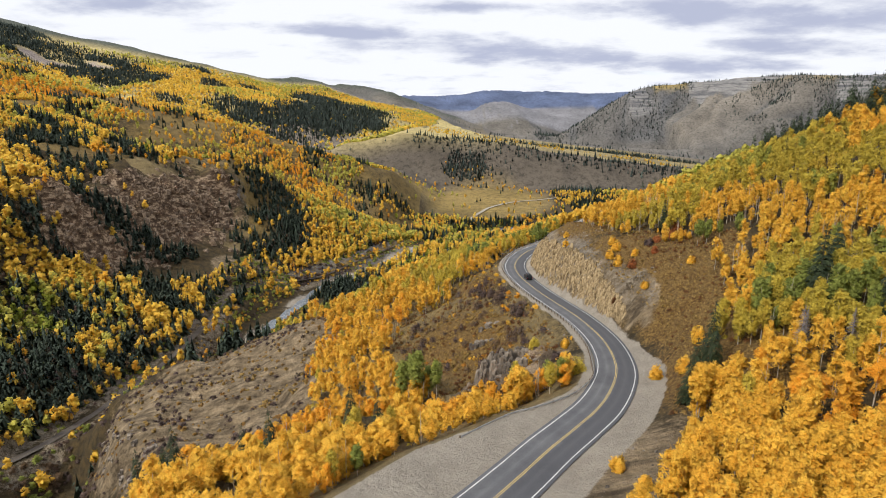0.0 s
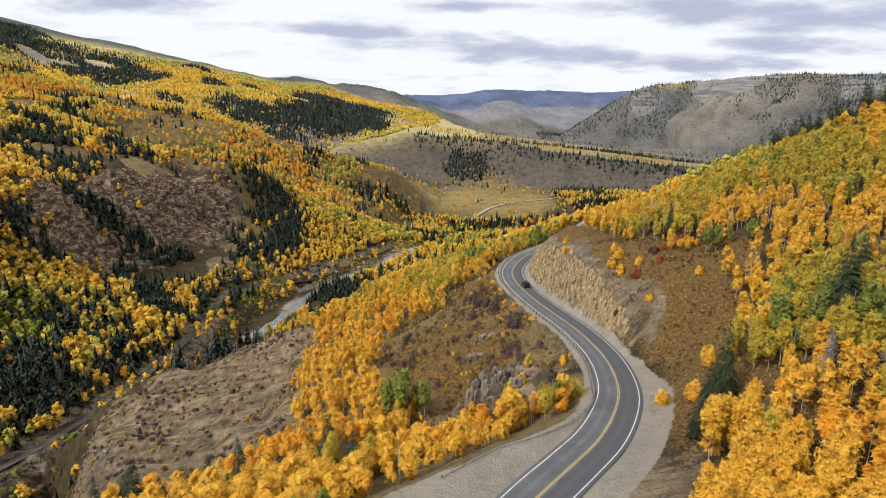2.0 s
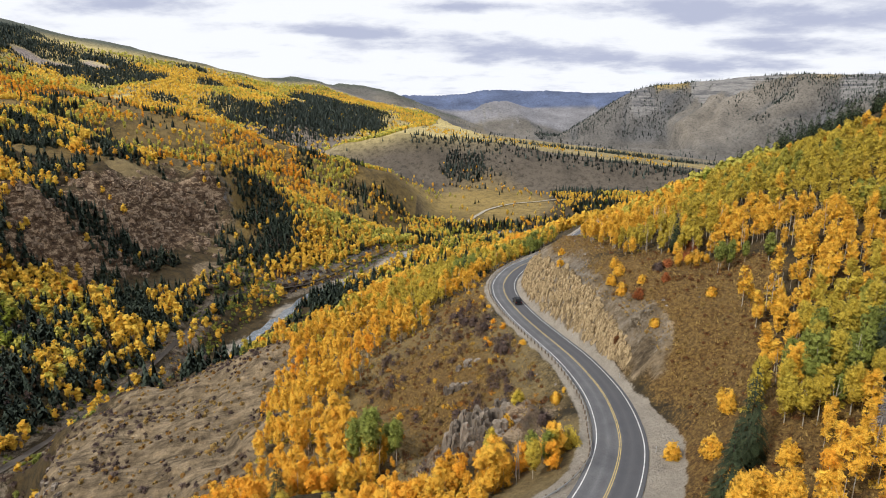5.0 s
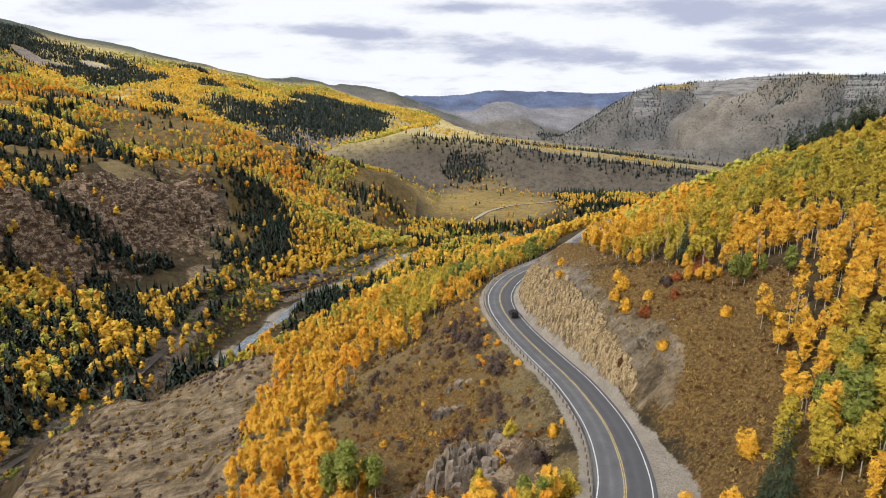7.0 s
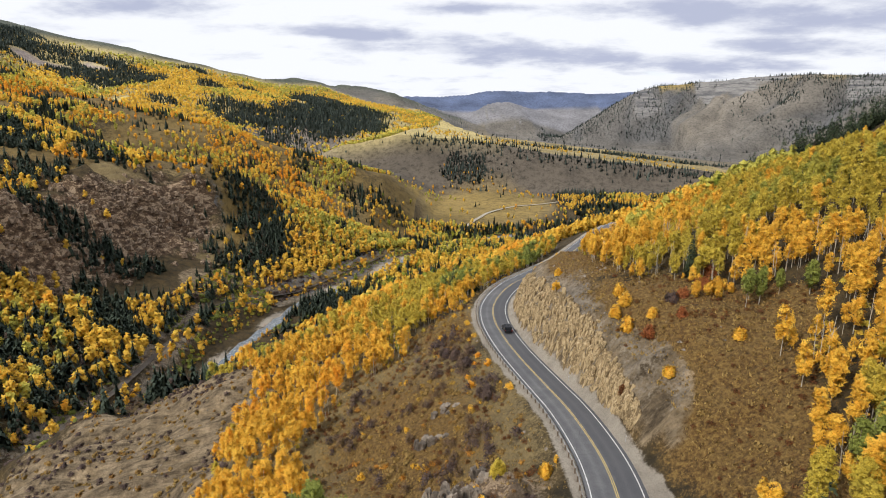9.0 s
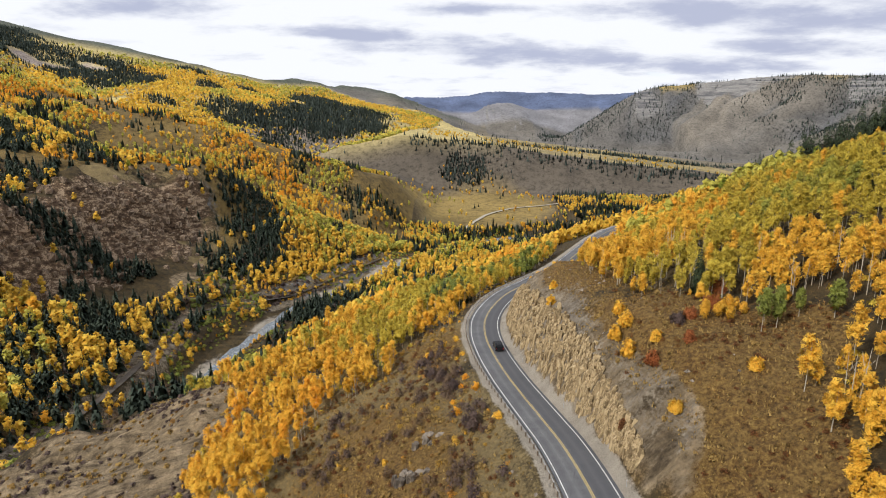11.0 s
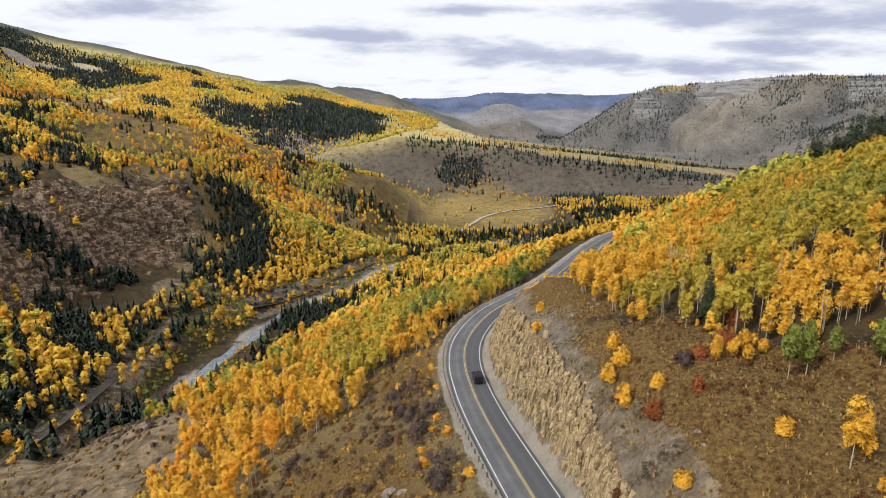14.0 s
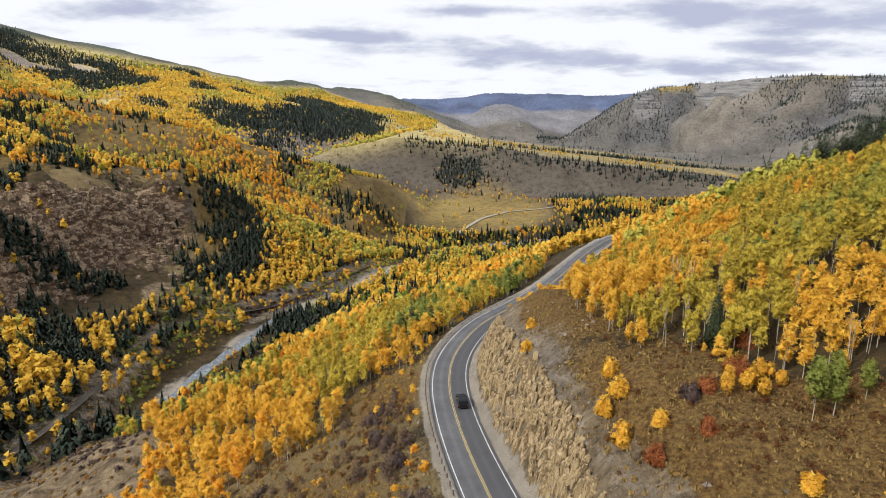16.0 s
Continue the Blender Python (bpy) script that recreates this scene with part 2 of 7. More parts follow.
def leaf_material(name, dark, light, other, through_light=0.5, grain=6.5, holes=0.5):
    """Leaves: colour varies from leaf clump to leaf clump and from tree to tree."""
    far = holes <= 0
    m = bpy.data.materials.new(name)
    m.use_nodes = True
    nt = m.node_tree
    b = nt.nodes["Principled BSDF"]
    b.inputs["Roughness"].default_value = 0.7
    b.inputs["Specular IOR Level"].default_value = 0.2
    geo = nt.nodes.new("ShaderNodeNewGeometry")
    oi = nt.nodes.new("ShaderNodeObjectInfo")
    hue = nt.nodes.new("ShaderNodeAttribute"); hue.attribute_name = "hue"
    c = ramp(nt, geo.outputs["Random Per Island"], [(0.0, dark), (0.55, light), (1.0, tuple(min(1, v * 1.15) for v in light))])
    shift = math_node(nt, "ADD", hue.outputs["Fac"], math_node(nt, "MULTIPLY", math_node(nt, "SUBTRACT", oi.outputs["Random"], 0.5), 0.45))
    c = mix(nt, ramp(nt, shift, [(0.52, (0.0,) * 3), (1.0, (0.9,) * 3)]), c, other)
    nt.links.new(c, b.inputs["Base Color"])
    tr = nt.nodes.new("ShaderNodeBsdfTranslucent")
    nt.links.new(c, tr.inputs["Color"])
    way = nt.nodes.new("ShaderNodeAttribute"); way.attribute_name = "outward"
    to_world = nt.nodes.new("ShaderNodeVectorTransform")
    to_world.vector_type, to_world.convert_from, to_world.convert_to = "NORMAL", "OBJECT", "WORLD"
    nt.links.new(way.outputs["Vector"], to_world.inputs[0])
    nt.links.new(to_world.outputs[0], b.inputs["Normal"])
    ms = nt.nodes.new("ShaderNodeMixShader")
    ms.inputs[0].default_value = through_light
    nt.links.new(b.outputs[0], ms.inputs[1])
    nt.links.new(tr.outputs[0], ms.inputs[2])
    if far:
        nt.links.new(ms.outputs[0], nt.nodes["Material Output"].inputs["Surface"])
        return m
    # each spray is many small leaves with gaps between
    gaps = ramp(nt, noise_of(nt, grain, 2, 0.6), [(holes - 0.015, (0.0,) * 3), (holes + 0.015, (1.0,) * 3)])
    tp = nt.nodes.new("ShaderNodeBsdfTransparent")
    mo = nt.nodes.new("ShaderNodeMixShader")
    nt.links.new(gaps, mo.inputs[0])
    nt.links.new(tp.outputs[0], mo.inputs[1])
    nt.links.new(ms.outputs[0], mo.inputs[2])
    nt.links.new(mo.outputs[0], nt.nodes["Material Output"].inputs["Surface"])
    return m


def asphalt_material():
    m, nt, b = principled("asphalt", 0.85)
    uv = nt.nodes.new("ShaderNodeAttribute"); uv.attribute_name = "across"
    big, fine = noise_of(nt, 0.12, 6, 0.65), noise_of(nt, 5.0, 6, 0.75)
    worn = ramp(nt, math_node(nt, "ADD", math_node(nt, "MULTIPLY", big, 0.6), math_node(nt, "MULTIPLY", fine, 0.4)),
                [(0.35, (0.085, 0.085, 0.09)), (0.5, (0.135, 0.135, 0.14)), (0.68, (0.20, 0.198, 0.195))])
    # wheel tracks: two a lane, darker and smoother with use
    w = math_node(nt, "ABSOLUTE", math_node(nt, "SINE", math_node(nt, "MULTIPLY", uv.outputs["Fac"], math.pi / 1.8)))
    c = mix(nt, math_node(nt, "MULTIPLY", w, math_node(nt, "MULTIPLY", noise_of(nt, 0.35, 4, 0.6), 0.75)), worn, (0.055, 0.056, 0.062))
    # the uphill lane was resurfaced and is darker, with a ragged seam
    lane = ramp(nt, math_node(nt, "ADD", math_node(nt, "MULTIPLY", uv.outputs["Fac"], 0.5), noise_of(nt, 0.5, 4, 0.6)), [(0.5, (0.0,) * 3), (0.75, (1.0,) * 3)])
    c = mix(nt, math_node(nt, "MULTIPLY", lane, math_node(nt, "ADD", math_node(nt, "MULTIPLY", big, 0.9), 0.1)), c, (0.062, 0.063, 0.07))
    # tar-filled cracks
    v = nt.nodes.new("ShaderNodeTexVoronoi")
    v.feature = "DISTANCE_TO_EDGE"
    v.inputs["Scale"].default_value = 0.16
    tc = nt.nodes.new("ShaderNodeTexCoord")
    nt.links.new(tc.outputs["Object"], v.inputs["Vector"])
    c = mix(nt, math_node(nt, "MULTIPLY", ramp(nt, v.outputs["Distance"], [(0.0, (0.5,) * 3), (0.008, (0.0,) * 3)]), ramp(nt, big, [(0.5, (0.0,) * 3), (0.6, (1.0,) * 3)])), c, (0.045, 0.045, 0.048))
    nt.links.new(c, b.inputs["Base Color"])
    bump_of(nt, b, fine, 0.3, 0.02)
    return m


def paint_material(name, color):
    m, nt, b = principled(name, 0.7)
    n = noise_of(nt, 1.6, 6, 0.75)
    nt.links.new(mix(nt, ramp(nt, n, [(0.36, (1.0,) * 3), (0.5, (0.0,) * 3)]), color, tuple(0.35 * v + 0.08 for v in color)), b.inputs["Base Color"])
    return m


def rock_material(name, dark, mid, light):
    m, nt, b = principled(name, 0.92)
    oi = nt.nodes.new("ShaderNodeObjectInfo")
    n, f = noise_of(nt, 0.9, 8, 0.7, stretch=(1, 1, 0.35)), noise_of(nt, 5.0, 5, 0.7)
    k = math_node(nt, "ADD", math_node(nt, "MULTIPLY", n, 0.7), math_node(nt, "MULTIPLY", f, 0.3))
    k = math_node(nt, "ADD", k, math_node(nt, "MULTIPLY", math_node(nt, "SUBTRACT", oi.outputs["Random"], 0.5), 0.16))
    geo = nt.nodes.new("ShaderNodeNewGeometry")
    k = math_node(nt, "ADD", k, math_node(nt, "MULTIPLY", math_node(nt, "SUBTRACT", geo.outputs["Random Per Island"], 0.5), 0.22))
    nt.links.new(ramp(nt, k, [(0.32, dark), (0.5, mid), (0.68, light)]), b.inputs["Base Color"])
    bump_of(nt, b, k, 0.9, 0.25)
    return m


def water_material():
    m, nt, b = principled("river_water", 0.18)
    n = noise_of(nt, 0.8, 6, 0.7)
    # blue-grey of the reflected sky painted into the colour; palest spots are riffles
    nt.links.new(ramp(nt, n, [(0.4, (0.10, 0.12, 0.14)), (0.55, (0.20, 0.235, 0.27)), (0.68, (0.52, 0.56, 0.6))]), b.inputs["Base Color"])
    b.inputs["Specular IOR Level"].default_value = 0.5
    bump_of(nt, b, n, 0.5, 0.15)
    return m


MAT = {
    "ground": ground_material(),
    "asphalt": asphalt_material(),
    "white": paint_material("white_road_paint", (0.66, 0.66, 0.64)),
    "yellow": paint_material("yellow_road_paint", (0.54, 0.40, 0.14)),
    "steel": plain("galvanised_steel", (0.42, 0.42, 0.41), 0.5, 0.3, 2.0, 0.6),
    "post": plain("weathered_wood", (0.16, 0.12, 0.085), 0.9, 0.4, 6.0),
    "bark": plain("pale_aspen_bark", (0.40, 0.36, 0.29), 0.85, 0.45, 2.2),
    "dark_bark": plain("dark_conifer_bark", (0.10, 0.075, 0.055), 0.9, 0.4, 4.0),
    "dead": plain("grey_dead_wood", (0.20, 0.18, 0.17), 0.9, 0.35, 3.0),
    "gold": leaf_material("golden_aspen_leaves", (0.74, 0.405, 0.045), (0.93, 0.57, 0.08), (0.92, 0.44, 0.042), 0.42, 7.0, 0.48),
    "lime": leaf_material("yellow_green_aspen_leaves", (0.44, 0.345, 0.048), (0.67, 0.52, 0.08), (0.84, 0.53, 0.075), 0.42, 7.0, 0.48),
    "green": leaf_material("green_aspen_leaves", (0.15, 0.175, 0.035), (0.31, 0.34, 0.075), (0.54, 0.47, 0.08), 0.38, 7.0, 0.465),
    "needle": leaf_material("spruce_needles", (0.020, 0.030, 0.016), (0.048, 0.064, 0.030), (0.07, 0.085, 0.04), 0.15),
    "far_gold": leaf_material("massed_gold_leaves", (0.78, 0.47, 0.06), (0.94, 0.63, 0.10), (0.93, 0.43, 0.04), 0.45, 6.5, 0.0),
    "far_lime": leaf_material("massed_lime_leaves", (0.36, 0.335, 0.06), (0.63, 0.57, 0.12), (0.80, 0.62, 0.10), 0.45, 6.5, 0.0),
    "far_green": leaf_material("massed_green_leaves", (0.13, 0.155, 0.02), (0.27, 0.30, 0.04), (0.52, 0.46, 0.05), 0.45, 6.5, 0.0),
    # far needles a little bluer, ridge needles paler: aerial haze painted into both
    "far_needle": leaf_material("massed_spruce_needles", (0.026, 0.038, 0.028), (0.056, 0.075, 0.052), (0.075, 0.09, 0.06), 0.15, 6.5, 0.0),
    "haze_needle": leaf_material("haze_tinted_spruce_needles", (0.060, 0.080, 0.070), (0.105, 0.130, 0.110), (0.12, 0.14, 0.105), 0.25, 6.5, 0.0),
    "cliff": rock_material("pale_brown_cliff_rock", (0.035, 0.023, 0.015), (0.135, 0.092, 0.06), (0.38, 0.285, 0.195)),
    "russet": leaf_material("russet_shrub_leaves", (0.10, 0.045, 0.022), (0.22, 0.095, 0.035), (0.30, 0.16, 0.04)),
    "plum": leaf_material("bare_purple_brown_twigs", (0.052, 0.036, 0.032), (0.115, 0.078, 0.066), (0.16, 0.10, 0.05), 0.1),
    "amber": leaf_material("amber_shrub_leaves", (0.30, 0.17, 0.035), (0.56, 0.36, 0.07), (0.60, 0.28, 0.05), 0.4),
    "scarlet": leaf_material("scarlet_shrub_leaves", (0.28, 0.09, 0.035), (0.46, 0.17, 0.06), (0.5, 0.25, 0.06)),
    "dry": leaf_material("dry_grass_blades", (0.24, 0.155, 0.055), (0.44, 0.30, 0.105), (0.34, 0.18, 0.055), 0.5, 6.5, 0.2),
    "sandstone": rock_material("tawny_broken_rock", (0.15, 0.105, 0.055), (0.40, 0.30, 0.165), (0.54, 0.43, 0.27)),
    "darkrock": rock_material("grey_brown_rock", (0.05, 0.04, 0.032), (0.24, 0.20, 0.158), (0.42, 0.36, 0.29)),
    "water": water_material(),
    "ballast": plain("dark_ballast", (0.10, 0.085, 0.07), 0.95, 0.4, 2.0),
    "rust": plain("rusty_rail_steel", (0.14, 0.10, 0.08), 0.6, 0.2, 1.0, 0.4),
    "track": plain("pale_dirt_track", (0.36, 0.32, 0.25), 0.95, 0.2, 0.3),
    "carpaint": plain("black_car_paint", (0.014, 0.015, 0.018), 0.25, 0.15, 2.0),
    "glass": plain("dark_car_glass", (0.02, 0.022, 0.026), 0.06, 0.05, 1.0),
    "rubber": plain("tyre_rubber", (0.02, 0.02, 0.02), 0.85, 0.2, 5.0),
    "alloy": plain("alloy_rim", (0.35, 0.35, 0.36), 0.35, 0.1, 5.0, 0.8),
    "redlens": plain("red_lamp_lens", (0.35, 0.02, 0.015), 0.3, 0.1, 5.0),
    "clearlens": plain("clear_lamp_lens", (0.6, 0.6, 0.58), 0.2, 0.1, 5.0),
}

# ---- terrain numbers ----
def lattice(ix, iy, seed):
    h = (ix.astype(np.int64) * 374761393 + iy.astype(np.int64) * 668265263 + seed * 1442695041) & 0x7FFFFFFF
    h = ((h ^ (h >> 13)) * 1274126177) & 0x7FFFFFFF
    return ((h ^ (h >> 16)) & 0xFFFF) / 65535.0


def value_noise(x, y, size, seed=0):
    """Smooth noise from -1 to 1 with cells of that size."""
    x, y = x / size, y / size
    ix, iy = np.floor(x), np.floor(y)
    fx, fy = x - ix, y - iy
    fx, fy = fx * fx * (3 - 2 * fx), fy * fy * (3 - 2 * fy)
    a, b = lattice(ix, iy, seed), lattice(ix + 1, iy, seed)
    c, d = lattice(ix, iy + 1, seed), lattice(ix + 1, iy + 1, seed)
    return ((a * (1 - fx) + b * fx) * (1 - fy) + (c * (1 - fx) + d * fx) * fy) * 2 - 1


def fbm(x, y, size, seed=0, octaves=4):
    s, k = 0.0, 1.0
    for o in range(octaves):
        s = s + k * value_noise(x + 17.3 * o, y - 9.1 * o, size / 2 ** o, seed + 31 * o)
        k *= 0.5
    return s


def spline(points, step):
    """A Catmull-Rom curve through the points, sampled about every step metres."""
    p = np.array(points, float)
    p = np.vstack([2 * p[0] - p[1], p, 2 * p[-1] - p[-2]])
    out = []
    for i in range(1, len(p) - 2):
        n = max(2, int(np.linalg.norm(p[i + 1] - p[i]) / step))
        t = np.linspace(0, 1, n, endpoint=False)[:, None]
        a, b, c, d = p[i - 1], p[i], p[i + 1], p[i + 2]
        out.append(0.5 * (2 * b + (c - a) * t + (2 * a - 5 * b + 4 * c - d) * t ** 2 + (3 * b - a - 3 * c + d) * t ** 3))
    out.append(p[-2:-1])
    return np.vstack(out)


def side_distance(x, y, curve, near=None):
    """Distance to the curve, positive to the right of its way, and the nearest sample."""
    cx, cy = curve[:, 0], curve[:, 1]
    tx, ty = np.gradient(cx), np.gradient(cy)
    best = np.full(x.shape, 1e18)
    where = np.zeros(x.shape, int)
    for i in range(len(curve)):
        q = (x - cx[i]) ** 2 + (y - cy[i]) ** 2
        m = q < best
        best[m] = q[m]
        where[m] = i
    sx, sy = x - cx[where], y - cy[where]
    tl = np.hypot(tx, ty)
    ex, ey = tx[where] / tl[where], ty[where] / tl[where]
    side = sx * ey - sy * ex
    along = sx * ex + sy * ey
    dist = np.sqrt(best)
    inner = (where > 0) & (where < len(curve) - 1)
    dist = np.where(inner & (np.abs(along) < 3), np.abs(side), dist)
    return np.where(side >= 0, dist, -dist), where


ROAD = spline([(-120, -90), (-60, -20), (-26, 22), (-6, 46), (6.3, 60), (17, 73.4), (26.8, 85.2), (34, 99), (36.8, 112), (37, 123.5), (35.5, 137),
               (32.2, 152), (28.7, 170), (26.8, 190), (28.7, 208.5), (36, 230), (47.5, 249), (64, 277), (92, 338), (102, 358), (119, 387),
               (150, 420), (230, 460), (420, 500), (900, 540)], 2.0)
RIVER = spline([(-230, -300), (-190, 60), (-158, 228), (-150, 260), (-152, 350), (-148, 430), (-136, 500), (-128, 545), (-80, 617), (-52, 677), (8, 745),
                (90, 800), (200, 830), (500, 900), (1500, 1300), (2600, 1400)], 8.0)
RAIL = spline([(-260, 60), (-212, 180), (-190, 225), (-181, 275), (-178, 340), (-184, 420), (-186, 470), (-168, 507), (-148, 540), (-118, 590), (-90, 640), (-60, 700)], 4.0)


def road_z(y):
    return 2 - (np.clip(y, 10, 420) - 70) * 0.04


def floor_z(y):
    return np.interp(y, [0, 600, 860, 1300, 1600, 4000], [-112, -112, -95, -90, -82, -60])


def turnout_width(ry):
    """Extra width of the gravel on the valley side."""
    return np.interp(ry, [30, 44, 62, 70, 80, 90], [0, 9, 9, 6, 2.5, 0])


def smax(a, b, k):
    return 0.5 * (a + b + np.sqrt((a - b) ** 2 + k * k))


def bump(v, a, b, soft):
    """1 between a and b, falling to 0 within soft on both sides."""
    return np.clip((v - a) / soft + 1, 0, 1) * np.clip((b - v) / soft + 1, 0, 1)


def crest_slope(x, y, crest, near_slope, rim=0, rim_slope=0, soft=0):
    """Height under a crest line: falls off with distance, first steeply along a rim."""
    d, i = side_distance(x, y, crest)
    d = np.sqrt(d * d + soft * soft) - soft
    z = crest[i, 2]
    fall = np.where(d < rim, d * rim_slope, rim * rim_slope + (d - rim) * near_slope)
    return z - fall


FAR_RIDGE = spline([(-3400, 1500, 720), (-1900, 2480, 505), (-1256, 2640, 378), (-826, 2930, 292), (-600, 3330, 318), (-430, 3450, 312), (-150, 3600, 205), (60, 3720, 118), (300, 3900, 40)], 20)
MESA = spline([(560, 3380, -75), (720, 3400, 10), (1130, 3500, 245), (1300, 3540, 302), (1480, 3500, 312), (1760, 3420, 345), (2360, 3040, 335), (3300, 2300, 330)], 14)
RANGE = spline([(-2500, 4300, 320), (-400, 4450, 318), (-60, 4480, 312), (350, 4520, 345), (560, 4480, 340), (800, 4440, 322), (1400, 4400, 318), (2600, 4200, 300)], 30)
FOOTHILL = spline([(-150, 3950, 90), (260, 3850, 180), (480, 3900, 205), (800, 4000, 130), (1000, 3900, 150), (1200, 3950, 220)], 25)


def mesa_gullies(x, y):
    """Large and small gullies running down from the rim of the mesa (1 in their beds), and the distance from the rim."""
    d, i = side_distance(x, y, MESA)
    d = np.abs(d)
    run = i * 14.0 + 0.9 * d + 60 * value_noise(x, y, 300, 70)
    g1 = np.clip(1 - 1.9 * np.abs(value_noise(run, 0 * run, 460, 72)), 0, 1)
    g2 = np.clip(1 - 2.0 * np.abs(value_noise(run, 0.3 * d, 150, 73)), 0, 1)
    return g1, g2, d


def near_hill(x, y):
    d, i = side_distance(x, y, ROAD)
    ry = ROAD[i, 1]
    cut = bump(ry, 132, 212, 20)
    fore = bump(ry, -400, 78, 20)
    nose = np.interp(d, [0, 5.8, 7.6, 9.6, 13, 20, 34, 45, 100, 200, 400], [0, 0, 5, 8.5, 12, 17.5, 22, 26.5, 49, 80, 120])
    hollow = np.interp(d, [0, 8, 13, 25, 34, 45, 100, 200, 400], [0, 0, 5, 14.5, 19.5, 25, 49, 80, 120])
    lower = np.interp(d, [0, 7, 14, 25, 45, 100, 200, 400], [0, 0, 3, 8.5, 19, 44, 80, 120])
    low_end = np.interp(d, [0, 6, 20, 40, 60, 100, 200, 400], [0, 0, 4.5, 13, 23, 43, 78, 120])
    end = bump(ry, 232, 2000, 24)
    up = (hollow * (1 - end) + low_end * end) * (1 - cut) * (1 - fore) + nose * cut + lower * fore * (1 - cut)
    turnout = turnout_width(ry) / 9
    flat = 6 + 9 * turnout
    dl = np.minimum(d + flat, 0)
    down = np.interp(dl, [-600, -190, -158, -80, -34, -15, -3, 0], [-300, -96, -64, -34, -15.5, -7.5, -2.0, 0])
    g = np.where(d > 0, up, down)
    off = np.clip((np.abs(d) - 9 - 8 * turnout * (d < 0)) / 22, 0, 1)
    lump = fbm(x, y, 60, 3, 4) * 3.2 + fbm(x, y, 14, 5, 3) * 0.8
    # ribs and gullies down the pale bluff over the river
    bluff = bump(d, -230, -55, 30) * bump(y, 100, 250, 40)
    lump = lump + bluff * (np.abs(fbm(x * 0.35 + y * 0.2, y, 20, 8, 4)) * 8 - 3)
    # broken rock in the road cut
    face = cut * bump(d, 6.5, 15, 2)
    rib = np.abs(value_noise(x * 0.6, y, 3.1, 11)) * 1.6 + np.abs(value_noise(x, y, 1.7, 12)) * 0.7 - 0.9
    lump2 = face * rib * 1.3
    # rock outcrop below the road
    q = np.hypot((x - 15) / 1.25, y - 116)
    rock = np.clip((9.5 - q) / 2.2, 0, 1) * (3.6 + value_noise(x, y, 2.3, 21) * 0.9 + value_noise(x, y, 5, 22) * 0.8)
    # the bluff breaks off in a steep bank over the river
    brink = (x + 97) * -0.8 + (y - 152) * -0.6 + fbm(x, y, 18, 9, 2) * 3
    drop = np.maximum(0, brink) * 1.5 * bump(y, 60, 215, 15) * np.clip((-50 - x) / 20, 0, 1)
    brow = 4 * np.clip((x - 122) / 25, 0, 1) * bump(y, 190, 300, 40) + 10 * np.clip((x - 185) / 30, 0, 1) * bump(y, 250, 350, 40)
    brow = brow - 5.5 * np.clip(1.6 - 1.6 * np.hypot((x - 82) / 34, (y - 212) / 46), 0, 1)
    # the shoulder of the hill falls away towards the river bend
    fall = 13 * np.clip((y - 232) / 60, 0, 1) * np.clip((-28 - x) / 45, 0, 1)
    return road_z(ry) + g + off * lump + lump2 + rock + brow - drop - fall, d


